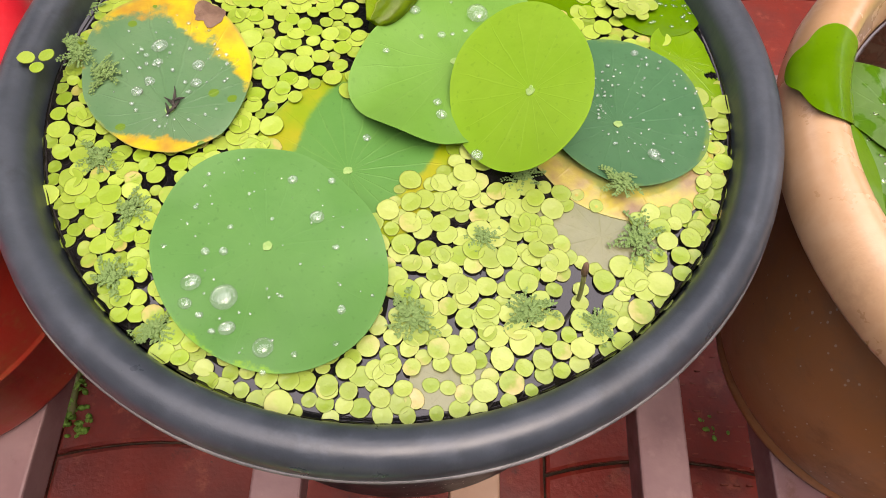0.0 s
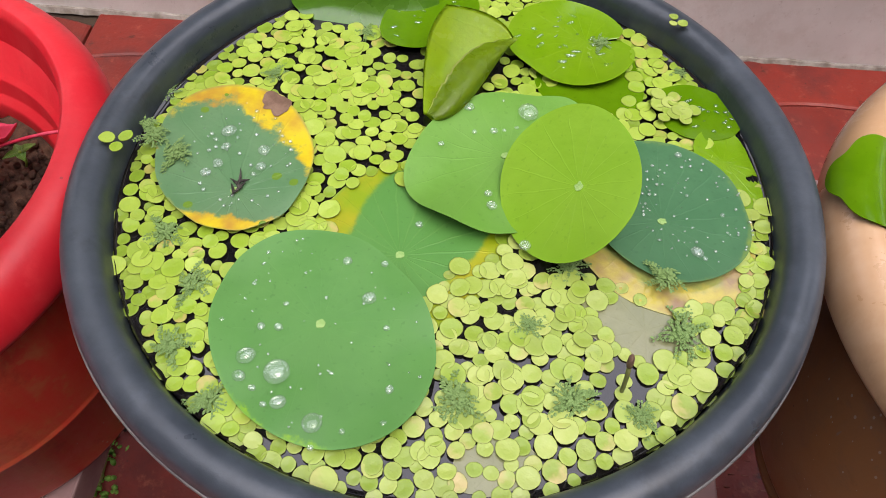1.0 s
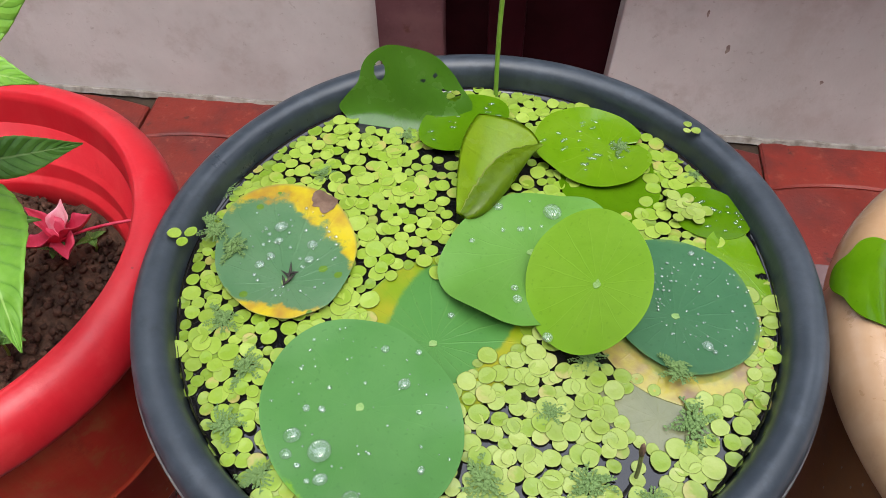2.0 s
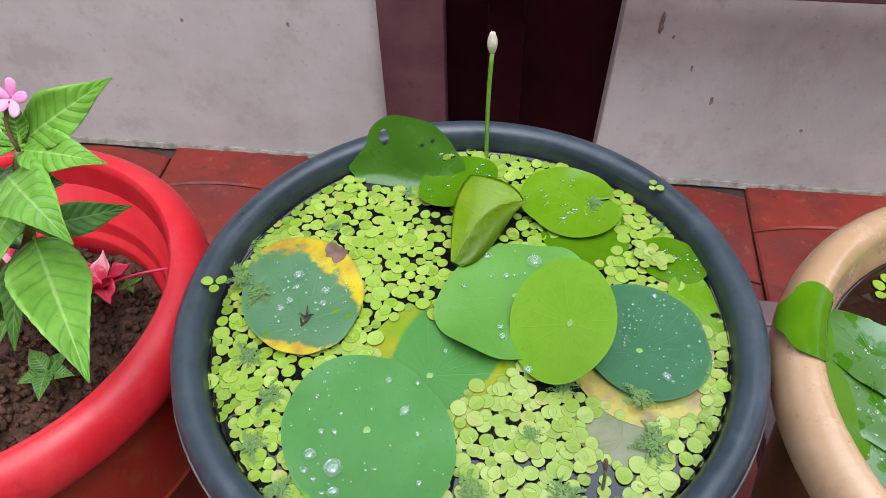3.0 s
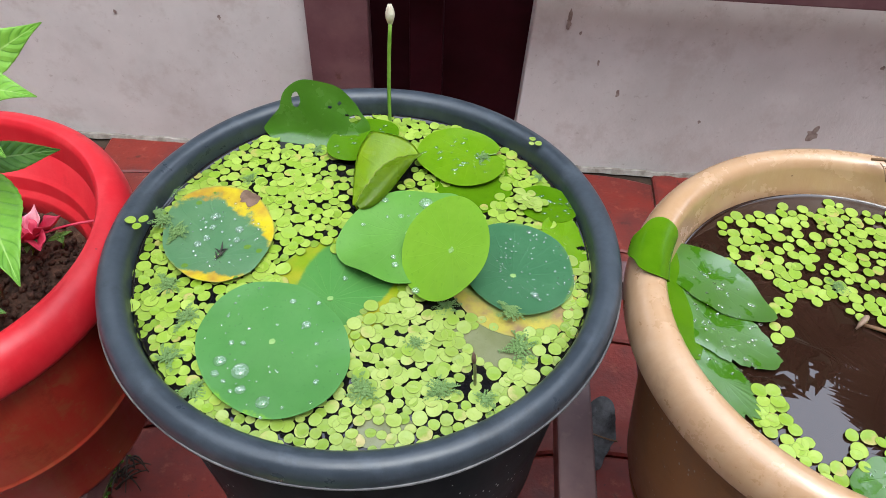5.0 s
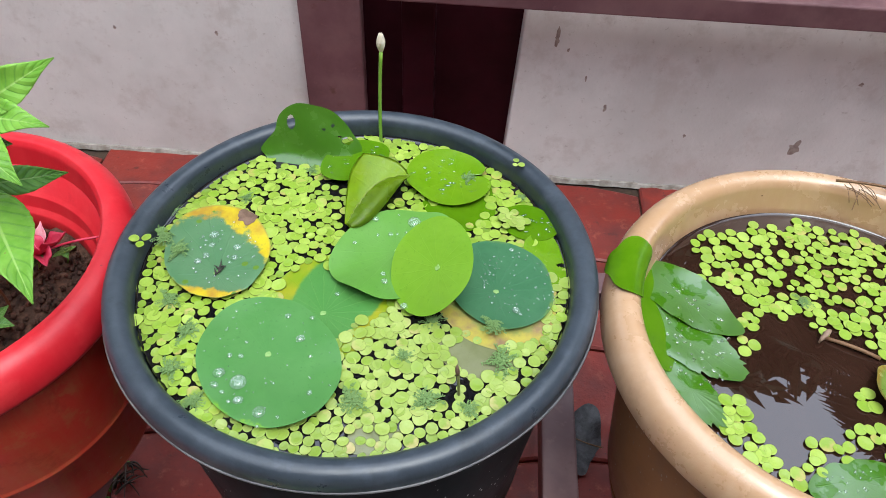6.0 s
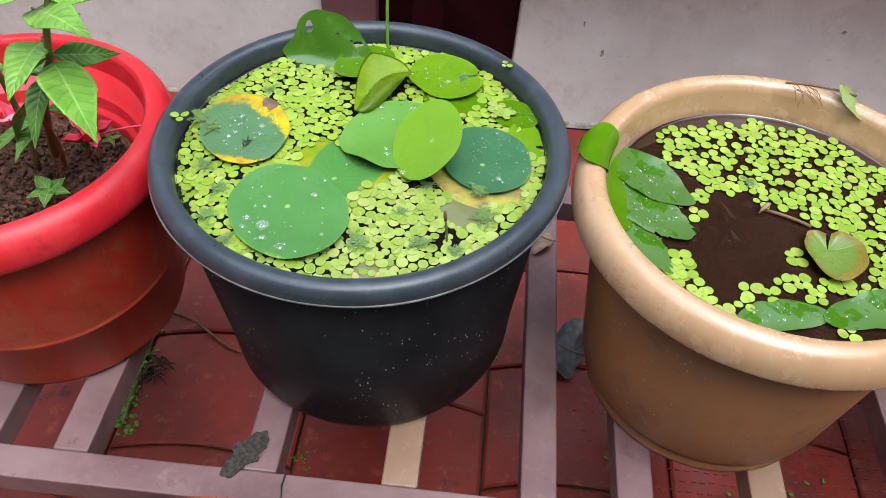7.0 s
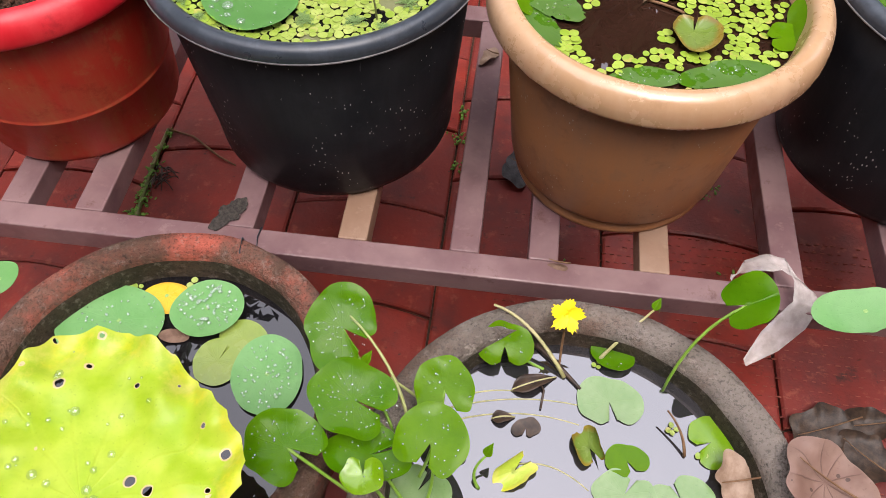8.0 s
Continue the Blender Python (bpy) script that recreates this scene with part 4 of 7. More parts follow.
water(BX, BY, BW, 0.1772, WATER, "dark still water in the black tub")
water(GX, GY, GW, 0.1558, WATER_BROWN, "brown still water in the gold pot")
water(LX, LY, LZ - 0.045, 0.171, WATER, "dark still water in the terracotta pot")
water(SX, SY, SZ - 0.040, 0.191, WATER_SKY, "still water reflecting a pale sky")
water(0.765, 0.320, BW - 0.02, 0.1772, WATER, "dark still water in the second black tub")


# ---- red pot: soil and planting ----
def soil_disc(x, y, z, r):
    bm = bmesh.new()
    n, k = 26, 72
    rings = [[bm.verts.new((0, 0, 0.006))]]
    for i in range(1, n + 1):
        f = r * i / n
        ring = []
        for j in range(k):
            a = 2 * math.pi * j / k
            p = (f * math.cos(a), f * math.sin(a))
            h = 0.011 * noise.noise((p[0] * 30, p[1] * 30, 1)) + 0.007 * noise.noise((p[0] * 90, p[1] * 90, 4)) + 0.004 * noise.noise((p[0] * 220, p[1] * 220, 7))
            ring.append(bm.verts.new((*p, h)))
        rings.append(ring)
    for lo, hi in zip(rings, rings[1:]):
        for j in range(k):
            q = (j + 1) % k
            bm.faces.new((lo[0], hi[j], hi[q]) if len(lo) == 1 else (lo[j], hi[j], hi[q], lo[q]))
    ob = new("soil", finish("soil", bm, SOIL))
    ob.matrix_basis = pose(x, y, z)
    return tagged(ob, "damp crumbly brown soil in the red pot", "soil", kind="stuff")


soil_disc(RX, RY, RW, 0.1258)



def seat(ob, m):
    ob.matrix_basis = m
    return ob


def balsam():
    """The balsam: two leaning stems, whorls of toothed leaves, a pink flower."""
    t = thing("balsam_plant", "balsam plant with bright green pointed leaves and a pink flower", "plant", m=pose(RX, RY, RW))
    o = Vector((RX, RY, RW))

    def stem(a, b, sag, r0, r1, mat):
        pts = [p - o for p in bent(a, b, sag, 10)]
        part("stem", tube(pts, [r0 + (r1 - r0) * i / 10 for i in range(11)], 9), mat, t)

    stem((-0.385, 0.318, 0.455), (-0.299, 0.237, 0.626), (-0.006, 0.004, 0.0), 0.0046, 0.0038, STEM_OLD)
    stem((-0.299, 0.237, 0.626), (-0.281, 0.232, 0.652), (0.0, 0.0, 0.0), 0.0038, 0.0034, STEM_OLD)
    stem((-0.281, 0.232, 0.652), (-0.264, 0.240, 0.712), (-0.003, 0.0, 0.0), 0.0034, 0.0026, STEM_OLD)
    stem((-0.368, 0.300, 0.455), (-0.340, 0.262, 0.560), (0.004, 0.004, 0.0), 0.0034, 0.0016, STEM_BROWN)
    stem((-0.392, 0.290, 0.455), (-0.365, 0.252, 0.690), (0.006, 0.008, 0.0), 0.0040, 0.0024, STEM_OLD)
    stem((-0.430, 0.262, 0.455), (-0.435, 0.235, 0.680), (0.006, 0.004, 0.0), 0.0036, 0.0022, STEM_OLD)
    stem((-0.352, 0.268, 0.455), (-0.338, 0.250, 0.530), (0.002, 0.004, 0.0), 0.0016, 0.0010, STEM_BROWN)

    def leaf(base, tip, width, mat, droop=0.2, roll=0.0, seed=0):
        b, e = Vector(base), Vector(tip)
        d = e - b
        L = d.length
        x = d.normalized()
        side = Vector((0, 0, 1)).cross(x)
        side = side.normalized() if side.length > 1e-3 else Vector((0, 1, 0))
        z = x.cross(side)
        m = Matrix((x, side, z)).transposed().to_4x4()
        m = Matrix.Translation(b - o) @ m @ pose(0, 0, 0, roll) @ pose(0, 0, 0, 0, -math.degrees(math.atan(droop * 0.9)), 0)
        part("leaf", blade(L * 1.06, width, 0.22, droop, seed, 30, 5, 0.16, 1.3, 0.05), mat, t, m=m)
        part("leaf_stalk", tube([b - o - x * 0.006, b - o + x * 0.004], [0.0013, 0.0009], 6), STEM, t)

    leaf((-0.266, 0.248, 0.712), (-0.212, 0.263, 0.745), 0.030, BALSAM_TOP, 0.12, 48, 1)
    leaf((-0.266, 0.243, 0.710), (-0.211, 0.231, 0.717), 0.026, BALSAM_TOP, 0.16, 20, 2)
    leaf((-0.284, 0.242, 0.694), (-0.204, 0.177, 0.718), 0.036, BALSAM_TOP, 0.16, 14, 3)
    leaf((-0.264, 0.236, 0.690), (-0.238, 0.228, 0.702), 0.014, BALSAM, 0.10, 30, 4)
    leaf((-0.279, 0.234, 0.656), (-0.249, 0.283, 0.628), 0.022, BALSAM, 0.16, 64, 5)
    leaf((-0.277, 0.229, 0.652), (-0.209, 0.147, 0.645), 0.044, BALSAM_TOP, 0.12, -8, 6)
    leaf((-0.299, 0.237, 0.628), (-0.357, 0.238, 0.545), 0.030, BALSAM, 0.20, 0, 7)
    leaf((-0.290, 0.240, 0.664), (-0.292, 0.180, 0.652), 0.036, BALSAM_TOP, 0.26, 0, 8)
    leaf((-0.283, 0.232, 0.655), (-0.318, 0.238, 0.622), 0.024, BALSAM, 0.20, 10, 9)
    leaf((-0.266, 0.246, 0.714), (-0.268, 0.258, 0.736), 0.014, BALSAM_TOP, 0.10, 0, 10)
    leaf((-0.268, 0.242, 0.712), (-0.322, 0.206, 0.712), 0.030, BALSAM_TOP, 0.22, 0, 11)
    leaf((-0.268, 0.244, 0.712), (-0.318, 0.276, 0.722), 0.028, BALSAM_TOP, 0.20, 0, 12)
    leaf((-0.300, 0.240, 0.628), (-0.352, 0.288, 0.610), 0.028, BALSAM, 0.25, 0, 13)
    leaf((-0.297, 0.236, 0.630), (-0.300, 0.192, 0.590), 0.022, BALSAM, 0.25, 0, 14)
    leaf((-0.330, 0.266, 0.568), (-0.312, 0.290, 0.548), 0.016, BALSAM, 0.20, 20, 15)
    leaf((-0.340, 0.262, 0.560), (-0.388, 0.232, 0.530), 0.022, BALSAM, 0.30, 0, 16)
    leaf((-0.338, 0.262, 0.562), (-0.352, 0.222, 0.540), 0.018, BALSAM, 0.30, 0, 17)
    rng = random.Random(6)
    for i in range(24):
        x, y, z = rng.choice(((-0.372, 0.262), (-0.434, 0.240))) + (rng.uniform(0.575, 0.690),)
        a = rng.uniform(1.4, 5.0)
        r = rng.uniform(0.034, 0.062)
        leaf((x, y, z), (x + r * math.cos(a), y + r * math.sin(a), z + rng.uniform(-0.040, 0.012)), rng.uniform(0.38, 0.48) * r, rng.choice((BALSAM, BALSAM, BALSAM_TOP)), 0.25, rng.uniform(-25, 25), 40 + i)
    bm = tube([p - o for p in bent((-0.264, 0.240, 0.712), (-0.262, 0.250, 0.738), (-0.004, 0, 0.002), 5)], 0.0012, 6)
    part("flower_stalk", bm, STEM_BROWN, t)
    bm = bmesh.new()
    for i in range(5):
        a = 2 * math.pi * i / 5 + 0.3
        got = bmesh.ops.create_uvsphere(bm, u_segments=12, v_segments=7, radius=1)
        for v in got["verts"]:
            x, y, z = v.co
            p = Vector((0.0055 + 0.0055 * x, 0.0042 * y * (0.75 + 0.25 * x), 0.0012 * z + 0.0022 * x))
            v.co = Matrix.Rotation(a, 3, "Z") @ p
    part("flower", bm, PETAL_PINK, t, "pale pink five-petalled flower", m=Matrix.Translation(Vector((-0.262, 0.250, 0.740)) - o) @ pose(0, 0, 0, 48, 10, 0))
    return t


balsam()


def seedling(x, y, z, size, n, seed):
    t = thing("seedling", "small bright green seedling sprouting from the soil", "plant", "seedlings in the red pot", m=pose(x, y, z))
    part("stem", tube(bent((0, 0, -0.006), (0.002, 0, size * 0.9), (0.002, 0, 0), 4), 0.0011, 6), STEM, t)
    for i in range(n):
        part("leaf", blade(size * (1.05 if i % 2 else 0.85), size * 0.55, 0.25, 0.25, seed + i, 6, 3), BALSAM, t, m=pose(0.002, 0, size * (0.75 + 0.1 * (i % 2)), 0, -18, 40 + seed * 31 + i * 360 / n))
    return t


seedling(-0.343, 0.232, 0.470, 0.026, 5, 1)
seedling(-0.345, 0.318, 0.470, 0.012, 4, 2)
seedling(-0.322, 0.330, 0.470, 0.011, 4, 3)
seedling(-0.372, 0.180, 0.468, 0.014, 4, 4)


def fallen_flower():
    t = thing("fallen_flower", "wilted crimson and pink flower fallen on the soil", "flower", m=pose(-0.340, 0.325, 0.476))
    for i, (a, L, w, tilt, m) in enumerate(((15, 0.040, 0.018, 22, PETAL_RED), (95, 0.032, 0.017, 30, PETAL_PALE), (165, 0.036, 0.018, 34, PETAL_RED), (240, 0.036, 0.018, 16, PETAL_RED), (310, 0.042, 0.020, 6, PETAL_RED))):
        part("petal", blade(L * 0.9, w * 0.9, 1.3, -0.35, i, 10, 3, 0.5), m, t, m=pose(0, 0, 0.004, 0, -tilt, a))
    part("stalk", tube(bent((0.0, -0.005, 0.010), (0.066, 0.016, 0.020), (0, 0, 0.004), 6), 0.0012, 6), PETAL_RED, t)
    return t


fallen_flower()
seat(copy_thing(bpy.data.objects["fallen_flower"], pose(-0.425, 0.335, 0.474, 0, 0, 130)), pose(-0.425, 0.335, 0.474, 0, 0, 130))


def clods():
    rng = random.Random(4)
    bm = bmesh.new()
    for _ in range(1500):
        a, r = rng.uniform(0, 6.283), 0.121 * math.sqrt(rng.random())
        s = rng.uniform(0.0009, 0.0038)
        got = bmesh.ops.create_icosphere(bm, subdivisions=1, radius=s)
        for v in got["verts"]:
            v.co *= rng.uniform(0.7, 1.25)
            v.co += Vector((r * math.cos(a), r * math.sin(a), 0.004 + 0.006 * noise.noise((r * math.cos(a) * 30, r * math.sin(a) * 30, 1))))
    ob = new("soil_crumbs", finish("soil_crumbs", bm, SOIL))
    ob.matrix_basis = pose(RX, RY, RW)
    return tagged(ob, "loose brown soil crumbs on the pot's surface", "soil", kind="stuff")


clods()


# ---- black tub: pads and leaves ----
def lily(name, label, at, c, r, turn, mat, slit=0.0, slit_at=0.0, tilt=(0, 0), group="", **kw):
    """One pad with its stalk point at, its outline about c."""
    bm = pad(r[0], r[1], (c[0] - at[0], c[1] - at[1]), turn, slit, slit_at, **kw)
    t = thing(name, label, "leaf", group, m=pose(*at, tilt[0], tilt[1], 0))
    part("blade", bm, mat, t)
    if name == "lotus_leaf":
        part("navel", pad(0.0024, 0.0021, (0, 0), 30, wave=0.18, lobes=5, seed=kw.get("seed", 0), segs=24, rings=3, thick=0.0012), NAVEL, t, "pale stalk mark at the leaf's middle", m=pose(0, 0, 0.0007))
    return t


IN_BLACK = "floating leaves in the black tub"
lily("lotus_leaf", "large round blue-green lotus leaf beaded with water drops", (-0.0743, 0.1777, 0.5560), (-0.0730, 0.1741), (0.0619, 0.0508), -50, LOTUS_BIG, group=IN_BLACK, wave=0.010, cup=0.03, ripple=0.006, seed=1, segs=96)
lily("lotus_leaf", "raised oval yellow-green young lotus leaf, tilted on its stalk", (0.0463, 0.2543, 0.5818), (0.0404, 0.2584), (0.0427, 0.0385), 90, LOTUS_FRESH, group=IN_BLACK, wave=0.008, cup=0.03, ripple=0.003, seed=2, segs=96, tilt=(16.6, -34))
lily("lotus_leaf", "light green lotus leaf under the raised young leaf", (0.0095, 0.2931, 0.5562), (0.0115, 0.2906), (0.0593, 0.0482), 43, LOTUS_MID, group=IN_BLACK, shape=lambda a: 1 + 0.05 * math.exp(-((a - 3.55) / 0.25) ** 2), wave=0.012, cup=0.06, ripple=0.010, seed=3, segs=96)
lily("lotus_leaf", "dark teal lotus leaf sprinkled with fine beads", (0.0943, 0.2563, 0.5556), (0.0979, 0.2669), (0.0489, 0.0425), -65, LOTUS_TEAL, group=IN_BLACK, wave=0.02, cup=0.01, ripple=0.001, seed=4, segs=96)
lily("lotus_leaf", "ageing lotus leaf with yellow and brown edges", (-0.1347, 0.2540, 0.5556), (-0.1421, 0.2812), (0.0554, 0.0428), -66, LOTUS_AGED, group=IN_BLACK, wave=0.03, cup=0.01, ripple=0.002, seed=5, segs=96, lobes=7)
lily("lotus_leaf", "green lotus leaf yellowing on one side, partly covered", (-0.0417, 0.2247, 0.5506), (-0.0400, 0.2330), (0.0620, 0.0500), 60, LOTUS_TURN, group=IN_BLACK, wave=0.015, cup=0.0, ripple=0.001, seed=6, segs=96)
bm = bmesh.new()
for dx, dy, a, L in ((0.0, 0.003, 95, 0.0075), (0.001, -0.003, 60, 0.0060), (-0.001, 0.0, 140, 0.0050), (0.002, 0.002, 20, 0.0042), (-0.002, -0.004, 110, 0.0040)):
    c, d = Vector((dx, dy, 0.0006)), Vector((math.cos(radians(a)), math.sin(radians(a)), 0.05)) * L
    tube(bent(c - d, c + d, (0.0008, 0, 0.0006), 5), [0.0002, 0.0006, 0.0009, 0.0008, 0.0005, 0.0002], 5, bm)
tear = new("leaf_tear", finish("leaf_tear", bm, BARK))
tear.matrix_basis = pose(-0.1340, 0.2575, 0.5566)
brown = new("rot_patch", finish("rot_patch", pad(0.0100, 0.0065, (0, 0), -40, wave=0.25, lobes=3, seed=19, segs=30, rings=4, thick=0.0003), DEBRIS))
brown.matrix_basis = pose(-0.1262, 0.3190, 0.5574)
tagged(brown, "brown rotten patch on the ageing leaf's yellow margin", "debris")
tagged(tear, "ragged dark tear and plant debris on the ageing leaf", "debris")
lily("decaying_leaf", "rotting yellow-brown leaf half sunk beside the teal leaf", (0.0940, 0.2570, 0.5508), (0.0926, 0.2556), (0.0580, 0.0465), -54, DECAY, group=IN_BLACK, wave=0.03, ripple=0.001, seed=7)
lily("sunken_leaf", "pale dead leaf just under the water", (0.083, 0.193, 0.5504), (0.083, 0.193), (0.032, 0.019), -14, SUNKEN, group=IN_BLACK, wave=0.06, ripple=0.0, seed=8, thick=0.0004)
lily("sunken_leaf", "pale dead leaf just under the water", (0.013, 0.118, 0.5504), (0.013, 0.118), (0.019, 0.012), 17, SUNKEN, group=IN_BLACK, wave=0.10, ripple=0.0, seed=18, thick=0.0004)
lily("lily_leaf", "glossy mid-green lily leaf with a slit", (0.0563, 0.3943, 0.5560), (0.0464, 0.3926), (0.0424, 0.0368), -25, LILY_BRIGHT, 0.10, 8, group=IN_BLACK, wave=0.03, ripple=0.003, seed=9, cup=0.03)
lily("lily_leaf", "darker lily leaf lying under another", (0.060, 0.366, 0.5515), (0.0581, 0.3669), (0.0409, 0.0340), -77, LILY, group=IN_BLACK, wave=0.02, ripple=0.001, seed=10)
lily("lily_leaf", "oval dark lily leaf with a grey dirt spot", (-0.037, 0.408, 0.5558), (-0.0441, 0.4059), (0.0360, 0.0247), 43, LILY, group=IN_BLACK, wave=0.02, ripple=0.002, seed=11, cup=0.05)
lily("lily_leaf", "small dark green lily leaf against the rim", (0.124, 0.341, 0.5530), (0.1206, 0.3422), (0.0280, 0.0205), -20, LILY, 0.08, 180, group=IN_BLACK, wave=0.02, ripple=0.002, seed=12)
lily("lily_leaf", "wet yellow-green lily leaf with a small hole", (0.134, 0.305, 0.5518), (0.1360, 0.3014), (0.0300, 0.0185), -75, LILY_BRIGHT, group=IN_BLACK, wave=0.05, ripple=0.002, seed=13, segs=90, rings=18, gaps=[(0.0155, -0.0098, 0.0042, 0.0026)])
FOLD, BEND = radians(64), 0.026


def sprawl(p):
    """Bows the blade, and bends its foot over on to the water."""
    bow = -2.5 * p.x * p.x + 0.0015 * math.sin(90 * p.x + 60 * p.y)
    if p.y > 0:
        return p + Vector((0, 0, bow))
    d = -0.8 * p.y
    w = FOLD * min(1.0, d / BEND)
    over = max(0.0, d - BEND)
    return Vector((p.x, -BEND / FOLD * math.sin(w) - over * math.cos(w), p.z + bow + BEND / FOLD * (1 - math.cos(w)) + over * math.sin(w)))


lily("lily_leaf", "upright glossy lily leaf leaning on the rim, eaten through", (-0.0875, 0.4120, 0.5620), (-0.0875, 0.4125), (0.045, 0.041), 0, LILY_HOLED, tilt=(64, 2), group=IN_BLACK, wave=0.035, lobes=7, ripple=0.006, seed=14, segs=220, rings=44, cup=-0.02, roll=sprawl,
     shape=lambda a: 1 + 0.03 * math.exp(-((a - 2.0) / 0.35) ** 2) - 0.08 * math.exp(-((a - 0.8) / 0.35) ** 2) + 0.07 * math.exp(-((a - 0.10) / 0.2) ** 2) - 0.15 * math.exp(-((a - 2.75) / 0.28) ** 2) + 0.10 * math.exp(-((a - 3.28) / 0.16) ** 2), gaps=[(-0.0195, 0.0235, 0.0040, 0.0070), (0.034, 0.010, 0.0052, 0.0036), (0.020, 0.024, 0.0015, 0.0018), (0.012, 0.020, 0.0020, 0.0012), (0.027, 0.0135, 0.0018, 0.0012)])


def rolled_leaf():
    """A young leaf opening out of its roll: a broad back lobe, and the front side folded up over it with a crinkled margin."""
    n, m, rows, L = 36, 40, [], 0.0775
    for i in range(n + 1):
        t = i / n
        spine = -0.120 * math.sin(math.pi * t ** 0.6) * (1 - 0.5 * t)
        back = Vector((0.82 * t, 0.09 + 0.45 * math.sin(1.5708 * t)))
        front = 0.160 * math.sin(math.pi * (0.10 + 0.62 * t)) * (1 - t ** 6) * (1 + 0.16 * noise.noise((t * 15, 2, 1)) + 0.09 * noise.noise((t * 41, 5, 1)))
        lift = 0.0085 * (0.25 + 0.75 * math.sin(math.pi * min(1.0, t + 0.06)) ** 0.7)
        row = []
        for j in range(m + 1):
            q = -1 + 2 * j / m
            if q >= 0:
                x = t * (1 - q) + back.x * q + 0.55 * q * (1 - q) * t ** 4
                y = spine * (1 - q) + back.y * q
                z = 0.014 * t * q * q - 0.005 * math.sin(math.pi * q) * math.sin(math.pi * t) + 0.0012 * math.sin(8 * t + 3 * q) * q
            else:
                u = -q
                x = t
                y = spine + (front - spine) * u - 0.030 * math.sin(math.pi * min(1.0, u * 2.2))
                z = lift * math.sin(1.5708 * min(1.0, u * 2.2)) - 0.0015 * max(0.0, u - 0.45) + 0.0012 * u * noise.noise((t * 23, u * 3, 4))
            row.append(((L * x, L * y, z), (0.3 + 0.2 * t, 0.99 if q < -0.93 else 0.2 + 0.6 * abs(q))))
        rows.append(row)

    def sheet(j0, j1):
        bm = bmesh.new()
        uvl = bm.loops.layers.uv.new("UVMap")
        par, net = {}, []
        for row in rows:
            net.append([bm.verts.new(p) for p, _ in row[j0:j1 + 1]])
            par.update(zip(net[-1], (uv for _, uv in row[j0:j1 + 1])))
        for lo, hi in zip(net, net[1:]):
            for j in range(j1 - j0):
                bm.faces.new((lo[j], hi[j], hi[j + 1], lo[j + 1]))
        for fc in bm.faces:
            for l in fc.loops:
                l[uvl].uv = par[l.vert]
        bmesh.ops.solidify(bm, geom=bm.faces[:], thickness=0.0006)
        return bm

    t = thing("rolled_leaf", "young glossy yellow-green lily leaf still half rolled up", "leaf", IN_BLACK, m=pose(-0.0335, 0.3124, 0.5600) @ pose(0, 0, 0, 0, 0, 55.3) @ pose(0, 0, 0, 4, -7, 0))
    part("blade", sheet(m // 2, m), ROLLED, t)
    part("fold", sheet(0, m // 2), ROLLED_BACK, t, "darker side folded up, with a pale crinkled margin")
    return t


rolled_leaf()


def lotus_bud():
    t = thing("lotus_bud", "cream flower bud on a tall thin green stalk", "flower bud", m=pose(-0.0238, 0.4425, BW))
    part("stalk", tube(bent((0, 0, -0.02), (0.001, 0.011, 0.098), (-0.0015, 0.0, 0), 10), 0.0017, 8), STEM, t)
    bm = bmesh.new()
    for i in range(6):
        a = i * math.pi / 3
        got = bmesh.ops.create_uvsphere(bm, u_segments=10, v_segments=10, radius=1)
        for v in got["verts"]:
            x, y, z = v.co
            w = math.cos(z * math.pi / 2 * 0.9) ** 0.7
            p = Vector((0.0016 + 0.0024 * x * w, 0.0036 * y * w, 0.0095 * z))
            v.co = Matrix.Rotation(a, 3, "Z") @ p
    part("bud", bm, BUD, t, "closed cream bud with a pinkish tip", m=pose(0.001, 0.0115, 0.106))
    return t


lotus_bud()


def leaf_spike():
    t = thing("leaf_spike", "thin rolled lotus shoot with a reddish tip", "shoot", m=pose(0.0702, 0.159, BW))
    part("stalk", tube(bent((0, 0, -0.01), (-0.002, 0.001, 0.026), (0.0005, 0, 0), 5), 0.0011, 8), STEM_OLD, t)
    part("tip", tube([(-0.002, 0.001, 0.0255), (-0.0024, 0.001, 0.029), (-0.0028, 0.001, 0.034), (-0.003, 0.001, 0.037)], [0.0013, 0.0017, 0.0014, 0.0005], 8), DEBRIS, t, "rolled reddish tip")
    return t


leaf_spike()


# ---- water drops ----
def bead_mesh(flat=0.72, n=14):
    bm = bmesh.new()
    bmesh.ops.create_uvsphere(bm, u_segments=n, v_segments=max(6, n // 2 + 2), radius=1)
    for v in bm.verts:
        v.co.z = v.co.z * (flat if v.co.z > 0 else flat * 0.35) + flat * 0.35
    return finish("water_drop", bm, DROP_SILVER)


BEAD = bead_mesh(0.56, 28)


def drops(z, rows):
    for x, y, r in rows:
        ob = new("water_drop", BEAD)
        ob.matrix_basis = pose(x, y, z + 0.0004, 0, 0, 4000 * (x + y)) @ Matrix.Diagonal((r, r * (0.90 + 0.08 * math.sin(900 * x)), r, 1))
        ob.visible_shadow = False
        tagged(ob, "clear round water drop resting on a leaf", "water drop", "water drops on the leaves")


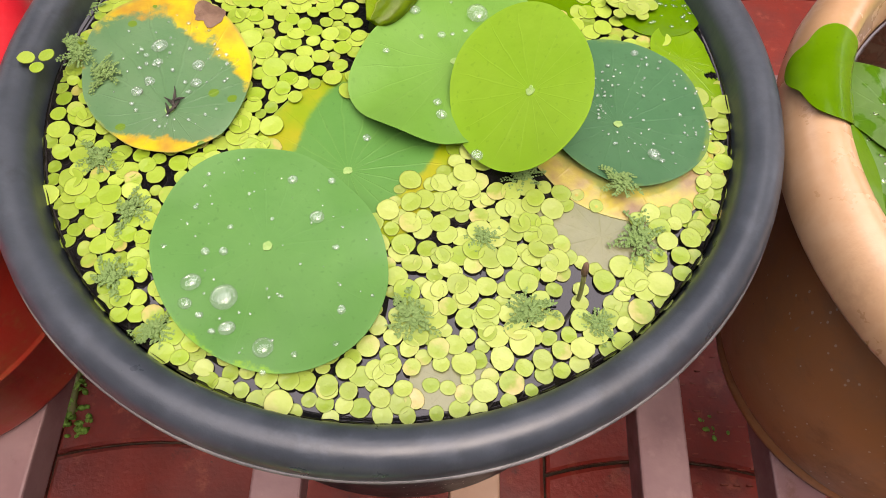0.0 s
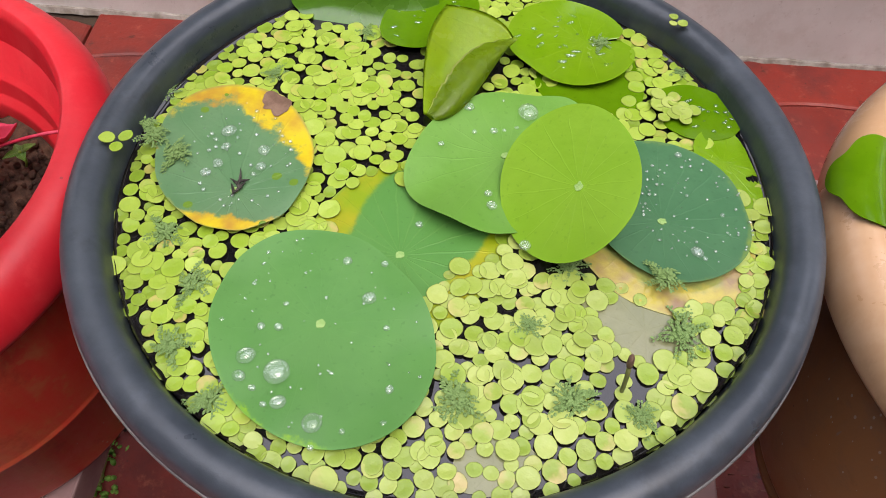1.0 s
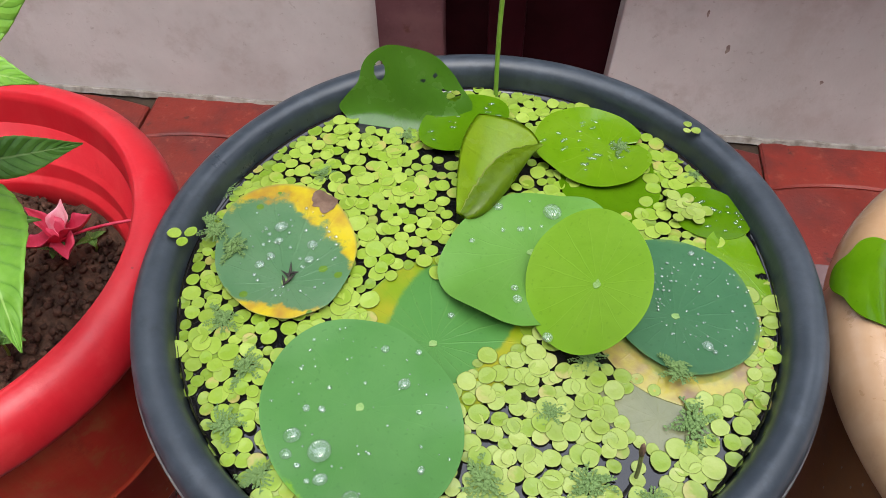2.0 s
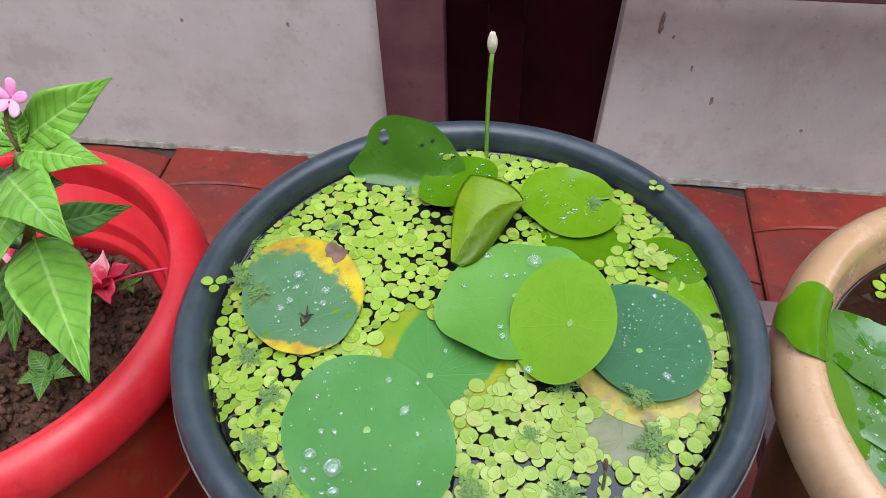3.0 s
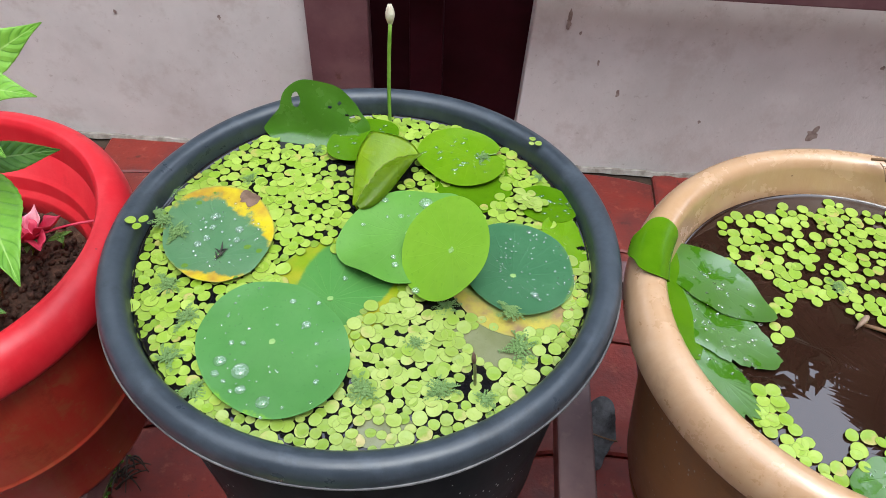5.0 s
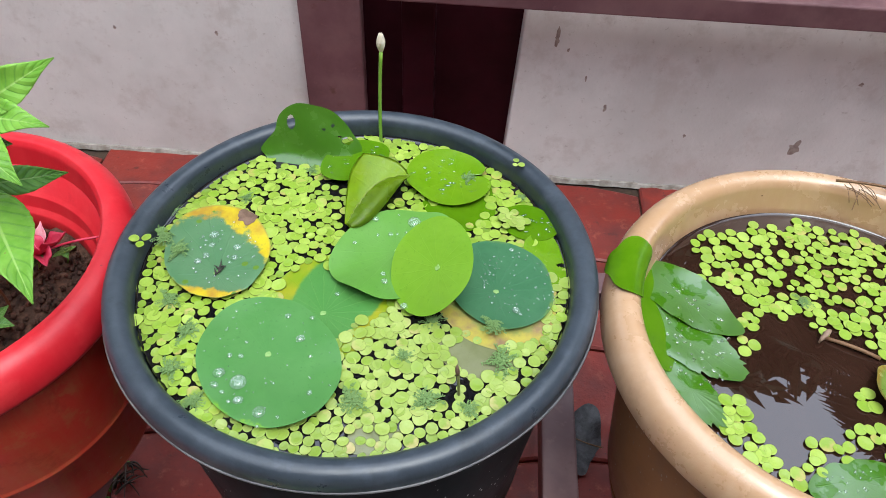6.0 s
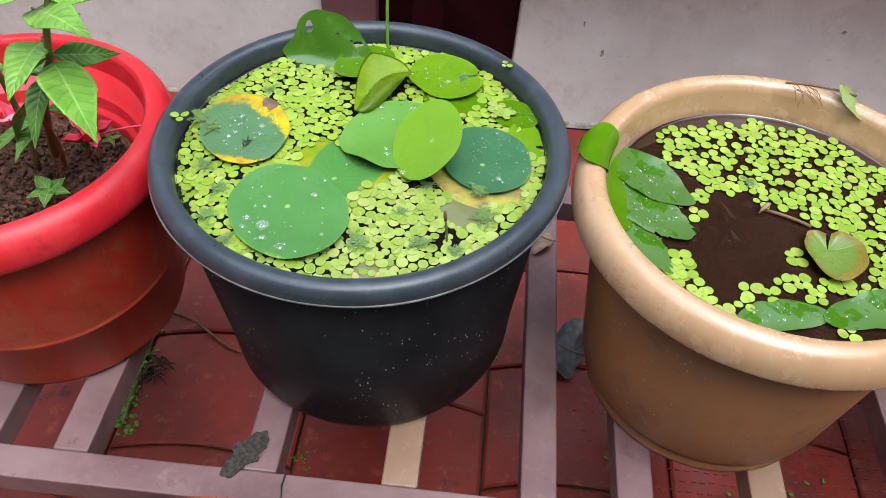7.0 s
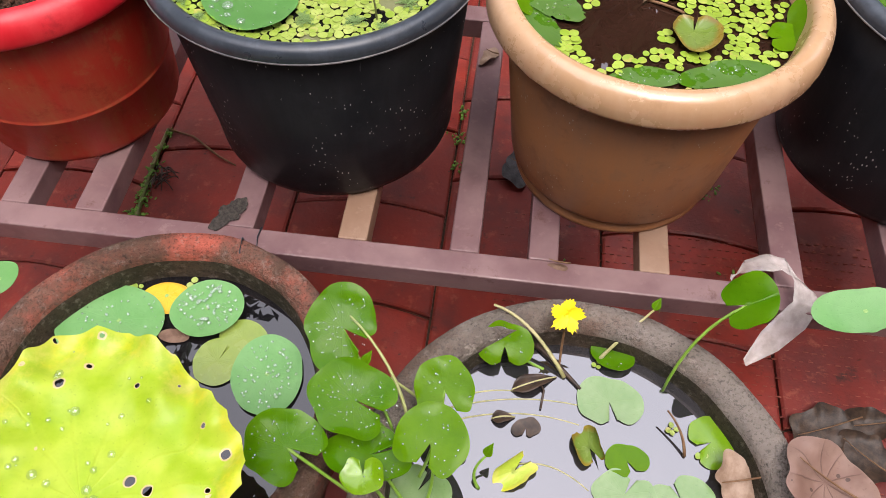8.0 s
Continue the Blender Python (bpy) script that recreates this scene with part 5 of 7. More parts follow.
drops(0.5572, [(-0.1053, 0.1569, 0.0048), (-0.0893, 0.1501, 0.0063), (-0.1062, 0.1467, 0.0034), (-0.0688, 0.1274, 0.0048), (-0.0857, 0.1357, 0.0040), (-0.0922, 0.1342, 0.0018), (-0.0989, 0.1415, 0.0020), (-0.0528, 0.1931, 0.0036), (-0.0667, 0.2135, 0.0026), (-0.0479, 0.2137, 0.0020), (-0.1018, 0.1729, 0.0022), (-0.0935, 0.1733, 0.0024), (-0.1213, 0.1745, 0.0019), (-0.0924, 0.1862, 0.0016)])
drops(0.5572, [(-0.0424, 0.1777, 0.0018), (-0.0369, 0.1466, 0.0024), (-0.0374, 0.1304, 0.0019), (-0.0550, 0.1249, 0.0016), (-0.0644, 0.1521, 0.0013), (-0.0737, 0.1915, 0.0011), (-0.1075, 0.2149, 0.0013), (-0.1104, 0.1961, 0.0013), (-0.0675, 0.1165, 0.0015), (-0.1128, 0.1872, 0.0009), (-0.1079, 0.2084, 0.0009), (-0.0864, 0.2047, 0.0010), (-0.0237, 0.1542, 0.0010), (-0.0278, 0.1352, 0.0013)])
drops(0.5600, [(0.0211, 0.3231, 0.0064), (0.0014, 0.2620, 0.0023), (0.0037, 0.2541, 0.0031), (-0.0269, 0.2947, 0.0019), (-0.0088, 0.3056, 0.0018), (0.0020, 0.3073, 0.0024), (0.0078, 0.3085, 0.0013), (0.0149, 0.3112, 0.0013), (-0.0132, 0.3244, 0.0032), (0.0065, 0.3318, 0.0011), (0.0219, 0.2301, 0.0032)])
drops(0.5568, [(0.1063, 0.3029, 0.0022), (0.1105, 0.2370, 0.0036), (0.1143, 0.2336, 0.0015), (0.1264, 0.2626, 0.0013), (-0.1475, 0.2941, 0.0046), (-0.1248, 0.2822, 0.0036), (-0.1239, 0.2705, 0.0030), (-0.1479, 0.2705, 0.0032), (-0.1530, 0.2633, 0.0032), (-0.1462, 0.2833, 0.0026), (-0.1268, 0.2647, 0.0016), (-0.1535, 0.2877, 0.0016)])
drops(0.5518, [(-0.0338, 0.2438, 0.0022)])


def fine_beads(name, label, c, r, turn, z, count, size, seed, bias=0.0, mat=None, smear=0.0):
    """Many beads too small to count, strewn over one leaf."""
    rng = random.Random(seed)
    bm = bmesh.new()
    cs, sn = math.cos(radians(turn)), math.sin(radians(turn))
    for _ in range(count):
        a, q = rng.uniform(0, 6.283), rng.random() ** (0.5 - 0.35 * bias)
        x, y = r[0] * q * math.cos(a), r[1] * q * math.sin(a)
        s = rng.uniform(*size)
        got = bmesh.ops.create_icosphere(bm, subdivisions=2 if s > 0.0012 else 1, radius=s)
        long, dirn = 1 + smear * rng.random(), rng.gauss(0.1, 0.5)
        thin = 0.7 if not smear else 0.4
        for v in got["verts"]:
            u, w = v.co.x * long, v.co.y * (1 - 0.2 * smear * rng.random())
            v.co = Vector((u * math.cos(dirn) - w * math.sin(dirn) + cs * x - sn * y, u * math.sin(dirn) + w * math.cos(dirn) + sn * x + cs * y, (v.co.z + s) * thin))
    ob = new(name, finish(name, bm, mat or DROP))
    ob.visible_shadow = mat is not LENS
    ob.matrix_basis = PLACE[-1] @ pose(*c, z)
    return tagged(ob, label, "water beads", kind="stuff")


fine_beads("fine_beads", "fine water beads strewn on the teal leaf", (0.112, 0.266), (0.036, 0.030), -65, 0.5564, 90, (0.0004, 0.0011), 1, 0.6)
fine_beads("fine_beads", "fine water beads on the ageing leaf", (-0.138, 0.280), (0.042, 0.032), -66, 0.5562, 60, (0.0004, 0.0013), 2)
fine_beads("fine_beads", "fine water beads on the large lotus leaf", (-0.073, 0.174), (0.056, 0.046), -50, 0.5587, 45, (0.0003, 0.0009), 3)
fine_beads("fine_beads", "fine water beads on the lily leaf", (0.046, 0.392), (0.036, 0.030), -25, 0.5562, 34, (0.0006, 0.0018), 4, smear=1.6, mat=DROP_CLEAR)
fine_beads("fine_beads", "fine water beads on the small dark leaves", (0.121, 0.342), (0.022, 0.015), -20, 0.5538, 22, (0.0006, 0.0016), 5, smear=1.3, mat=DROP_CLEAR)
fine_beads("fine_beads", "fine water beads on the oval lily leaf", (-0.044, 0.406), (0.029, 0.019), 43, 0.5572, 20, (0.0005, 0.0016), 6, smear=1.6, mat=DROP_CLEAR)


# ---- floating spangles ----
def spangle_leaf(length, width, seed):
    """One small round leaf from the origin along +x, a little cupped."""
    bm = bmesh.new()
    uvl = bm.loops.layers.uv.new("UVMap")
    n = 14
    cx = length * 0.52
    mid = bm.verts.new((cx, 0, 0.0001))
    par = {mid: 0.0}
    rings = []
    for f, z in ((0.14, 0.0002), (0.45, 0.0003), (0.80, 0.0004), (0.94, 0.0004), (1.0, 0.0003), (0.99, -0.0001)):
        ring = []
        for i in range(n):
            a = 2 * math.pi * i / n
            w = 1 + 0.12 * noise.noise((math.cos(a) * 1.4 + seed, math.sin(a) * 1.4, seed))
            v = bm.verts.new((cx + f * w * length * 0.5 * math.cos(a), f * w * width * 0.5 * math.sin(a), z + 0.0003 * abs(math.sin(a)) * f * f))
            par[v] = f
            ring.append(v)
        rings.append(ring)
    for i in range(n):
        j = (i + 1) % n
        bm.faces.new((mid, rings[0][i], rings[0][j]))
        for lo, hi in zip(rings, rings[1:]):
            bm.faces.new((lo[i], hi[i], hi[j], lo[j]))
    for fc in bm.faces:
        for l in fc.loops:
            l[uvl].uv = (0.5, par[l.vert])
    return bm


LEAF_SETS = {}
for kind, mat in (("bright", SPANGLE), ("pale", SPANGLE_PALE)):
    LEAF_SETS[kind] = [finish("leaf", spangle_leaf(L, W, i), mat) for i, (L, W) in enumerate(((0.0114, 0.0118), (0.0126, 0.0116), (0.0106, 0.0112), (0.0122, 0.0106), (0.0102, 0.0106)))]


def spangle(x, y, z, kind, group, rng, size=1.0):
    t = thing("water_spangle", "pale yellow-green floating spangle with small round leaves" if kind == "pale" else "bright yellow-green floating spangle with small round leaves", "floating plant", group, m=pose(x, y, z, 0, 0, rng.uniform(0, 360)))
    n = rng.choice((3, 3, 3, 3, 4, 4))
    for i in range(n):
        a = 360 * i / max(n, 3) + rng.uniform(-18, 18)
        s = size * (rng.uniform(0.70, 0.90) if i == 2 else rng.uniform(0.90, 1.08))
        out = 0.0010
        ob = part("leaf", rng.choice(LEAF_SETS[kind]), None, t)
        ob.matrix_basis = pose(out * math.cos(radians(a)), out * math.sin(radians(a)), 0.0002 + 0.0004 * rng.random(), rng.uniform(-5, 5), rng.uniform(-5, 0), a) @ Matrix.Diagonal((s, s, 1, 1))
    return t


def inside(x, y, e):
    cx, cy, rx, ry, turn = e
    c, s = math.cos(radians(turn)), math.sin(radians(turn))
    dx, dy = x - cx, y - cy
    return ((c * dx + s * dy) / rx) ** 2 + ((-s * dx + c * dy) / ry) ** 2 < 1


def raft(name, label, mat, kind, rows):
    """Many small floating leaves joined into one sheet of stuff: rows of (x, y, z, turn, size)."""
    rng = random.Random(len(rows))
    verts, faces, uvs = [], [], []
    base = []
    for me in LEAF_SETS[kind]:
        base.append(([v.co.copy() for v in me.vertices], [tuple(p.vertices) for p in me.polygons], [d.uv[1] for d in me.uv_layers[0].data]))
    for x, y, z, turn, size in rows:
        co, fs, uv = rng.choice(base)
        m = pose(x, y, z, rng.uniform(-5, 5), rng.uniform(-4, 2), turn)
        n = len(verts)
        verts += [m @ Vector((p.x * size, p.y * size, p.z)) for p in co]
        faces += [tuple(n + i for i in f) for f in fs]
        uvs += uv
    me = bpy.data.meshes.new(name)
    me.from_pydata(verts, [], faces)
    me.uv_layers.new(name="UVMap")
    for d, v in zip(me.uv_layers[0].data, uvs):
        d.uv = (0.5, v)
    me.materials.append(mat)
    for p in me.polygons:
        p.use_smooth = True
    return tagged(new(name, me), label, "floating plants", kind="stuff")


def strew(cx, cy, r, z, blocked, thin, gap, kind, group, seed, limit, near, size=1.0, room=0.72, where="tub"):
    """Spangles packed on a loose raft inside a circle, clear of blocked ellipses and sparse in thin ones: the nearest as plants of their own, the rest and the small leaves between them joined."""
    rng = random.Random(seed)
    got, small, made = [], [], []
    n = int(r / gap) + 2

    def free(x, y, grow=0.0):
        if (x - cx) ** 2 + (y - cy) ** 2 > (r + grow) ** 2 or any(inside(x, y, e) for e in blocked):
            return False
        return not (any(inside(x, y, e) for e in thin) and rng.random() < 0.85)

    for i in range(-n, n + 1):
        for j in range(-n, n + 1):
            x = cx + gap * (i + 0.5 * (j % 2)) + rng.gauss(0, 0.11) * gap
            y = cy + gap * 0.866 * j + rng.gauss(0, 0.11) * gap
            if free(x, y) and rng.random() > 0.03:
                got.append((x, y))
    got.sort(key=lambda p: (p[0] - near[0]) ** 2 + (p[1] - near[1]) ** 2)
    for x, y in got[:limit]:
        t = spangle(x, y, z + 0.0003 + 0.0006 * rng.random(), kind, group, rng, size * rng.uniform(0.9, 1.1))
        made += [(t.matrix_basis @ c.matrix_basis @ Vector((0.006, 0, 0)))[:2] for c in t.children]
    for x, y in got[limit:]:
        a = rng.uniform(0, 360)
        for i in range(3):
            small.append((x, y, z + 0.0004 + 0.0007 * rng.random(), a + 120 * i + rng.uniform(-18, 18), size * rng.uniform(0.7, 1.1)))
    cell = 0.0085 * size
    grid = {}

    def mark(x, y):
        grid.setdefault((int(x // cell), int(y // cell)), []).append((x, y))

    for x, y in made:
        mark(x, y)
    for x, y, _, turn, s in small:
        mark(x + 0.0058 * s * math.cos(radians(turn)), y + 0.0058 * s * math.sin(radians(turn)))
    for _ in range(30000 if room else 0):
        a, q = rng.uniform(0, 6.283), (r + 0.004) * math.sqrt(rng.random())
        x, y = cx + q * math.cos(a), cy + q * math.sin(a)
        i, j = int(x // cell), int(y // cell)
        if any((x - u) ** 2 + (y - v) ** 2 < (room * cell) ** 2 for g in (-1, 0, 1) for h in (-1, 0, 1) for u, v in grid.get((i + g, j + h), ())) or not free(x, y, 0.004):
            continue
        mark(x, y)
        s, turn = size * rng.uniform(0.6, 0.95), rng.uniform(0, 6.283)
        small.append((x - 0.0058 * s * math.cos(turn), y - 0.0058 * s * math.sin(turn), z + 0.0004 * rng.random(), math.degrees(turn), s))
    raft("spangle_raft", "raft of small yellow-green floating leaves filling the " + where, SPANGLE_PALE_SHADED if kind == "pale" else SPANGLE_SHADED, kind, small)


BLOCKED = [(-0.073, 0.1741, 0.057, 0.046, -50), (0.0423, 0.2662, 0.052, 0.028, 86), (0.0115, 0.2906, 0.056, 0.045, 43), (0.0979, 0.2669, 0.046, 0.039, -65), (-0.1421, 0.2812, 0.051, 0.038, -66), (-0.055, 0.243, 0.030, 0.034, 20), (-0.036, 0.213, 0.018, 0.022, 20), (-0.025, 0.236, 0.036, 0.022, 10),
           (0.0926, 0.2556, 0.054, 0.043, -54), (0.083, 0.193, 0.026, 0.016, -14), (0.0464, 0.3926, 0.039, 0.033, -25), (0.0581, 0.3669, 0.037, 0.030, -77), (-0.0441, 0.4059, 0.032, 0.021, 43), (0.1206, 0.3422, 0.024, 0.017, -20), (0.136, 0.3014, 0.026, 0.015, -75), (-0.093, 0.420, 0.044, 0.022, 8), (-0.020, 0.356, 0.044, 0.018, 64)]
SPARSE = [(-0.052, 0.372, 0.020, 0.022, 0), (0.066, 0.162, 0.014, 0.018, 0), (0.013, 0.118, 0.018, 0.012, 0), (0.062, 0.214, 0.014, 0.012, 0)]
FRONT = (0.022, 0.155, 0.125, 0.085, 0)
strew(BX, BY, 0.1712, BW + 0.0003, BLOCKED + [FRONT], SPARSE, 0.0166, "bright", "spangles in the black tub", 11, 150, (-0.16, 0.24), 0.93, 0.80)
strew(BX, BY, 0.1708, BW + 0.0003, BLOCKED + [(-0.163, 0.300, 0.11, 0.20, 0), (-0.02, 0.370, 0.20, 0.135, 0)], SPARSE, 0.0168, "pale", "spangles in the black tub", 12, 150, (0.02, 0.15), 0.93, 0.80)


# ---- mosquito fern tufts ----
def fern_mesh(seed):
    """A flat rosette of branching fronds set with small overlapping scale leaves."""
    rng = random.Random(seed)
    bm = bmesh.new()
    for b in range(13):
        a = b * 0.4833 + rng.uniform(-0.2, 0.2)
        L = rng.uniform(0.50, 1.10)
        curl = rng.uniform(-0.6, 0.6)
        for k in range(8):
            t = (k + 1.0) / 8.6
            p = Vector((L * t * math.cos(a + curl * t), L * t * math.sin(a + curl * t), 0.12 + 0.45 * (1 - t) * rng.random()))
            for sgn in (-1, 1):
                q = p + Vector((-math.sin(a), math.cos(a), 0)) * sgn * 0.10 * (1.1 - 0.5 * t) + Vector((0, 0, rng.uniform(-0.04, 0.14)))
                s = 0.085 * (1.15 - 0.45 * t) * rng.uniform(0.6, 1.25)
                turn = Euler((rng.uniform(-0.6, 0.6), rng.uniform(-0.6, 0.6), a + sgn * 0.8)).to_matrix()
                got = bmesh.ops.create_icosphere(bm, subdivisions=1, radius=s)
                for v in got["verts"]:
                    v.co = turn @ Vector((v.co.x * 1.15, v.co.y * 0.8, v.co.z * 0.5)) + q
    return finish("mosquito_fern", bm, FERN, False)


FERNS = [fern_mesh(i) for i in range(4)]


def ferns(z, group, rows):
    rng = random.Random(8)
    for x, y, r in rows:
        ob = new("mosquito_fern", rng.choice(FERNS))
        ob.matrix_basis = pose(x, y, z, 0, 0, rng.uniform(0, 360)) @ Matrix.Diagonal((r, r * rng.uniform(0.75, 1), r * 0.5, 1))
        tagged(ob, "feathery grey-green tuft of floating mosquito fern", "floating plant", group)


ferns(BW + 0.001, "mosquito fern in the black tub", [(-0.166, 0.226, 0.014), (-0.143, 0.196, 0.015), (-0.144, 0.161, 0.014), (-0.119, 0.136, 0.013), (-0.006, 0.147, 0.016), (0.047, 0.152, 0.016), (0.100, 0.192, 0.016), (0.078, 0.147, 0.012), (-0.134, 0.350, 0.010), (-0.0835, 0.393, 0.009), (-0.194, 0.327, 0.009), (0.026, 0.1895, 0.010), (0.114, 0.3765, 0.008), (0.045, 0.225, 0.012)])
ferns(BW + 0.0060, "mosquito fern in the black tub", [(0.0928, 0.2206, 0.013), (0.0653, 0.3927, 0.010)])
ferns(0.5568, "mosquito fern in the black tub", [(-0.189, 0.287, 0.014), (-0.173, 0.274, 0.014), (-0.194, 0.295, 0.008)])
ferns(GW + 0.001, "mosquito fern in the gold pot", [(0.3551, 0.2869, 0.011), (0.452, 0.300, 0.007)])
spangle(-0.1987, 0.2679, 0.5725, "bright", "spangles in the black tub", random.Random(1), 0.7)
spangle(0.1088, 0.3990, 0.5725, "pale", "spangles in the black tub", random.Random(2), 0.55)
_rng = random.Random(5)
for _x, _y in ((0.109, 0.342), (0.102, 0.338), (0.115, 0.338), (0.104, 0.349)):
    spangle(_x, _y, 0.5546, "pale", "spangles in the black tub", _rng, 0.8)

# ---- gold pot ----
IN_GOLD = "leaves in the gold pot"


def torn_leaf():
    """A large lily leaf torn into lobes, its stalk end folded over the rim."""
    t = thing("torn_lily_leaf", "large torn dark green lily leaf draped over the rim", "leaf", IN_GOLD, m=pose(0.212, 0.277, 0.549))
    o = (0.212, 0.277, 0.549)

    def lobe(c, r, turn, z, tilt, seed, skin=LILY_WET, **kw):
        bm = pad(r[0], r[1], (0, 0), turn, wave=0.06, ripple=0.004, seed=seed, **kw)
        part("lobe", bm, skin, t, m=pose(c[0] - o[0], c[1] - o[1], z - o[2], *tilt, 0))

    def tip(turn, s=0.30, jag=0.06):
        return lambda a: 1 + s * math.exp(-(((a - radians(turn) + 3.1416) % 6.2832 - 3.1416) / 0.32) ** 2) - jag * abs(noise.noise((9 * a, turn, 3.3))) * max(0.0, math.cos(a - radians(turn)))

    lobe((0.252, 0.279), (0.046, 0.026), -39, 0.5430, (0, 3), 21, shape=tip(-39, 0.20), segs=90)
    lobe((0.250, 0.233), (0.046, 0.025), -36, 0.5412, (0, 3), 22, shape=tip(-40, 0.16, 0.22), segs=120)
    lobe((0.246, 0.188), (0.034, 0.019), -52, 0.5396, (0, 2), 23, shape=tip(-70, 0.25, 0.55), segs=140)
    lobe((0.224, 0.256), (0.026, 0.056), 12, 0.5455, (0, 20), 24, skin=LILY)

    def drape(p):
        phi = radians(166) + p.y / 0.18
        q = p.x / 0.0195
        rr, zz = 0.1752 - 0.0170 * math.sin(q), 0.5590 + 0.0157 * math.cos(q)
        return Vector((GX + rr * math.cos(phi) - o[0], GY + rr * math.sin(phi) - o[1], zz - o[2] + p.z))

    part("fold", pad(0.036, 0.033, (0.006, 0), 0, wave=0.05, ripple=0.0012, seed=25, roll=drape, segs=72, rings=14, shape=lambda a: 1 - 0.26 * math.exp(-((a - 2.36) / 0.45) ** 2) - 0.26 * math.exp(-((a - 3.92) / 0.45) ** 2)), LILY, t, "bright green end folded over the rim")
    return t


torn_leaf()
fine_beads("fine_beads", "water beads on the torn lily leaf", (0.250, 0.238), (0.034, 0.050), 10, 0.5440, 90, (0.0004, 0.0015), 16, mat=LENS, smear=0.5)
lily("heart_leaf", "bronze-edged heart-shaped lily leaf cupped on brown water", (0.4110, 0.2030, GW + 0.002), (0.4130, 0.1960), (0.0275, 0.0275), -15, BRONZE, 0.30, 86, group=IN_GOLD, wave=0.05, ripple=0.006, seed=26, cup=0.34, segs=80, shape=lambda a: 1 + 0.16 * math.exp(-((a - 4.6) / 0.40) ** 2) + 0.10 * math.exp(-((a - 0.9) / 0.4) ** 2) + 0.10 * math.exp(-((a - 2.2) / 0.4) ** 2))
lily("lily_leaf", "green lily leaf floating beside the rim", (0.352, 0.123, GW + 0.003), (0.355, 0.1225), (0.040, 0.016), 12, LILY_WET, 0.0, 20, group=IN_GOLD, wave=0.09, ripple=0.003, seed=27)
lily("lily_leaf", "green lily leaf floating beside the rim", (0.438, 0.138, GW + 0.003), (0.440, 0.139), (0.054, 0.0185), 18, LILY_WET, 0.0, 200, group=IN_GOLD, wave=0.09, ripple=0.003, seed=28)
lily("lily_leaf", "small olive lily leaf floating beside the rim", (0.507, 0.205, GW + 0.004), (0.508, 0.206), (0.024, 0.019), 60, LILY, 0.12, 200, group=IN_GOLD, wave=0.05, ripple=0.003, seed=29)
lily("lily_leaf", "bright lily leaf standing against the rim", (0.528, 0.222, GW + 0.016), (0.526, 0.224), (0.022, 0.040), -18, LILY, 0.0, 0, tilt=(0, -46), group=IN_GOLD, wave=0.05, ripple=0.004, seed=30)


fine_beads("fine_beads", "water beads on the floating lily leaves", (0.398, 0.131), (0.080, 0.011), 12, GW + 0.0045, 60, (0.0004, 0.0014), 21, mat=LENS)


def drowned_twig():
    t = thing("twig", "pinkish brown twig floating on the water", "twig", m=pose(0.3665, 0.2470, GW + 0.001))
    part("stalk", tube(bent((-0.004, 0.003, 0.0), (0.036, -0.015, 0.001), (0, 0, 0.002), 6), 0.0016, 7), STEM_BROWN, t)
    part("tuft", tube(bent((-0.010, -0.004, 0.002), (0.002, 0.008, 0.004), (0, 0, 0.003), 4), [0.0008, 0.0020, 0.0026, 0.0022, 0.0008], 7), DRY_GREY, t, "frayed pale end")
    return t


drowned_twig()


def rim_litter():
    t = thing("dry_leaf", "withered leaf with hair roots stuck on the gold rim", "dead leaf", m=pose(0.428, 0.396, 0.5765))
    part("blade", pad(0.020, 0.013, (0, 0), -40, wave=0.12, ripple=0.010, seed=31), LILY_OLIVE, t, m=pose(0.034, -0.014, -0.002, 18, 26, 0))
    rng = random.Random(3)
    for _ in range(9):
        a = (rng.uniform(-0.03, 0.0), rng.uniform(-0.006, 0.006), 0.001)
        part("root", tube(bent(a, (a[0] + rng.uniform(-0.012, 0.022), a[1] - rng.uniform(0.008, 0.026), -0.004), (0, 0, 0.003), 4), 0.0004, 5), STEM_BROWN, t)
    part("stalk", tube(bent((-0.030, 0.004, 0.002), (0.040, -0.006, 0.0), (0, 0, 0.003), 6), 0.0013, 6), STEM_BROWN, t)
    return t


rim_litter()
strew(GX, GY, 0.1455, GW + 0.0005,
      [(0.318, 0.205, 0.048, 0.052, 0), (0.245, 0.240, 0.052, 0.068, 0), (0.300, 0.150, 0.034, 0.022, 30), (0.336, 0.232, 0.044, 0.036, -12), (0.278, 0.272, 0.026, 0.028, -20), (0.413, 0.200, 0.030, 0.034, -15), (0.355, 0.118, 0.044, 0.022, 12), (0.440, 0.136, 0.056, 0.022, 12), (0.508, 0.206, 0.024, 0.022, 60), (0.352, 0.180, 0.034, 0.017, 0), (0.378, 0.2440, 0.022, 0.008, -10), (0.405, 0.178, 0.040, 0.010, 15)],
      [(0.310, 0.135, 0.012, 0.012, 0)], 0.0186, "bright", "spangles in the gold pot", 21, 130, (0.37, 0.15), 0.92, 0, "gold pot")
for _x, _y in ((0.298, 0.236), (0.2704, 0.1564), (0.281, 0.1642), (0.2885, 0.1459), (0.2946, 0.1374), (0.2866, 0.1302), (0.3065, 0.1207)):
    spangle(_x, _y, GW + 0.0006, "bright", "spangles in the gold pot", _rng, 0.95)

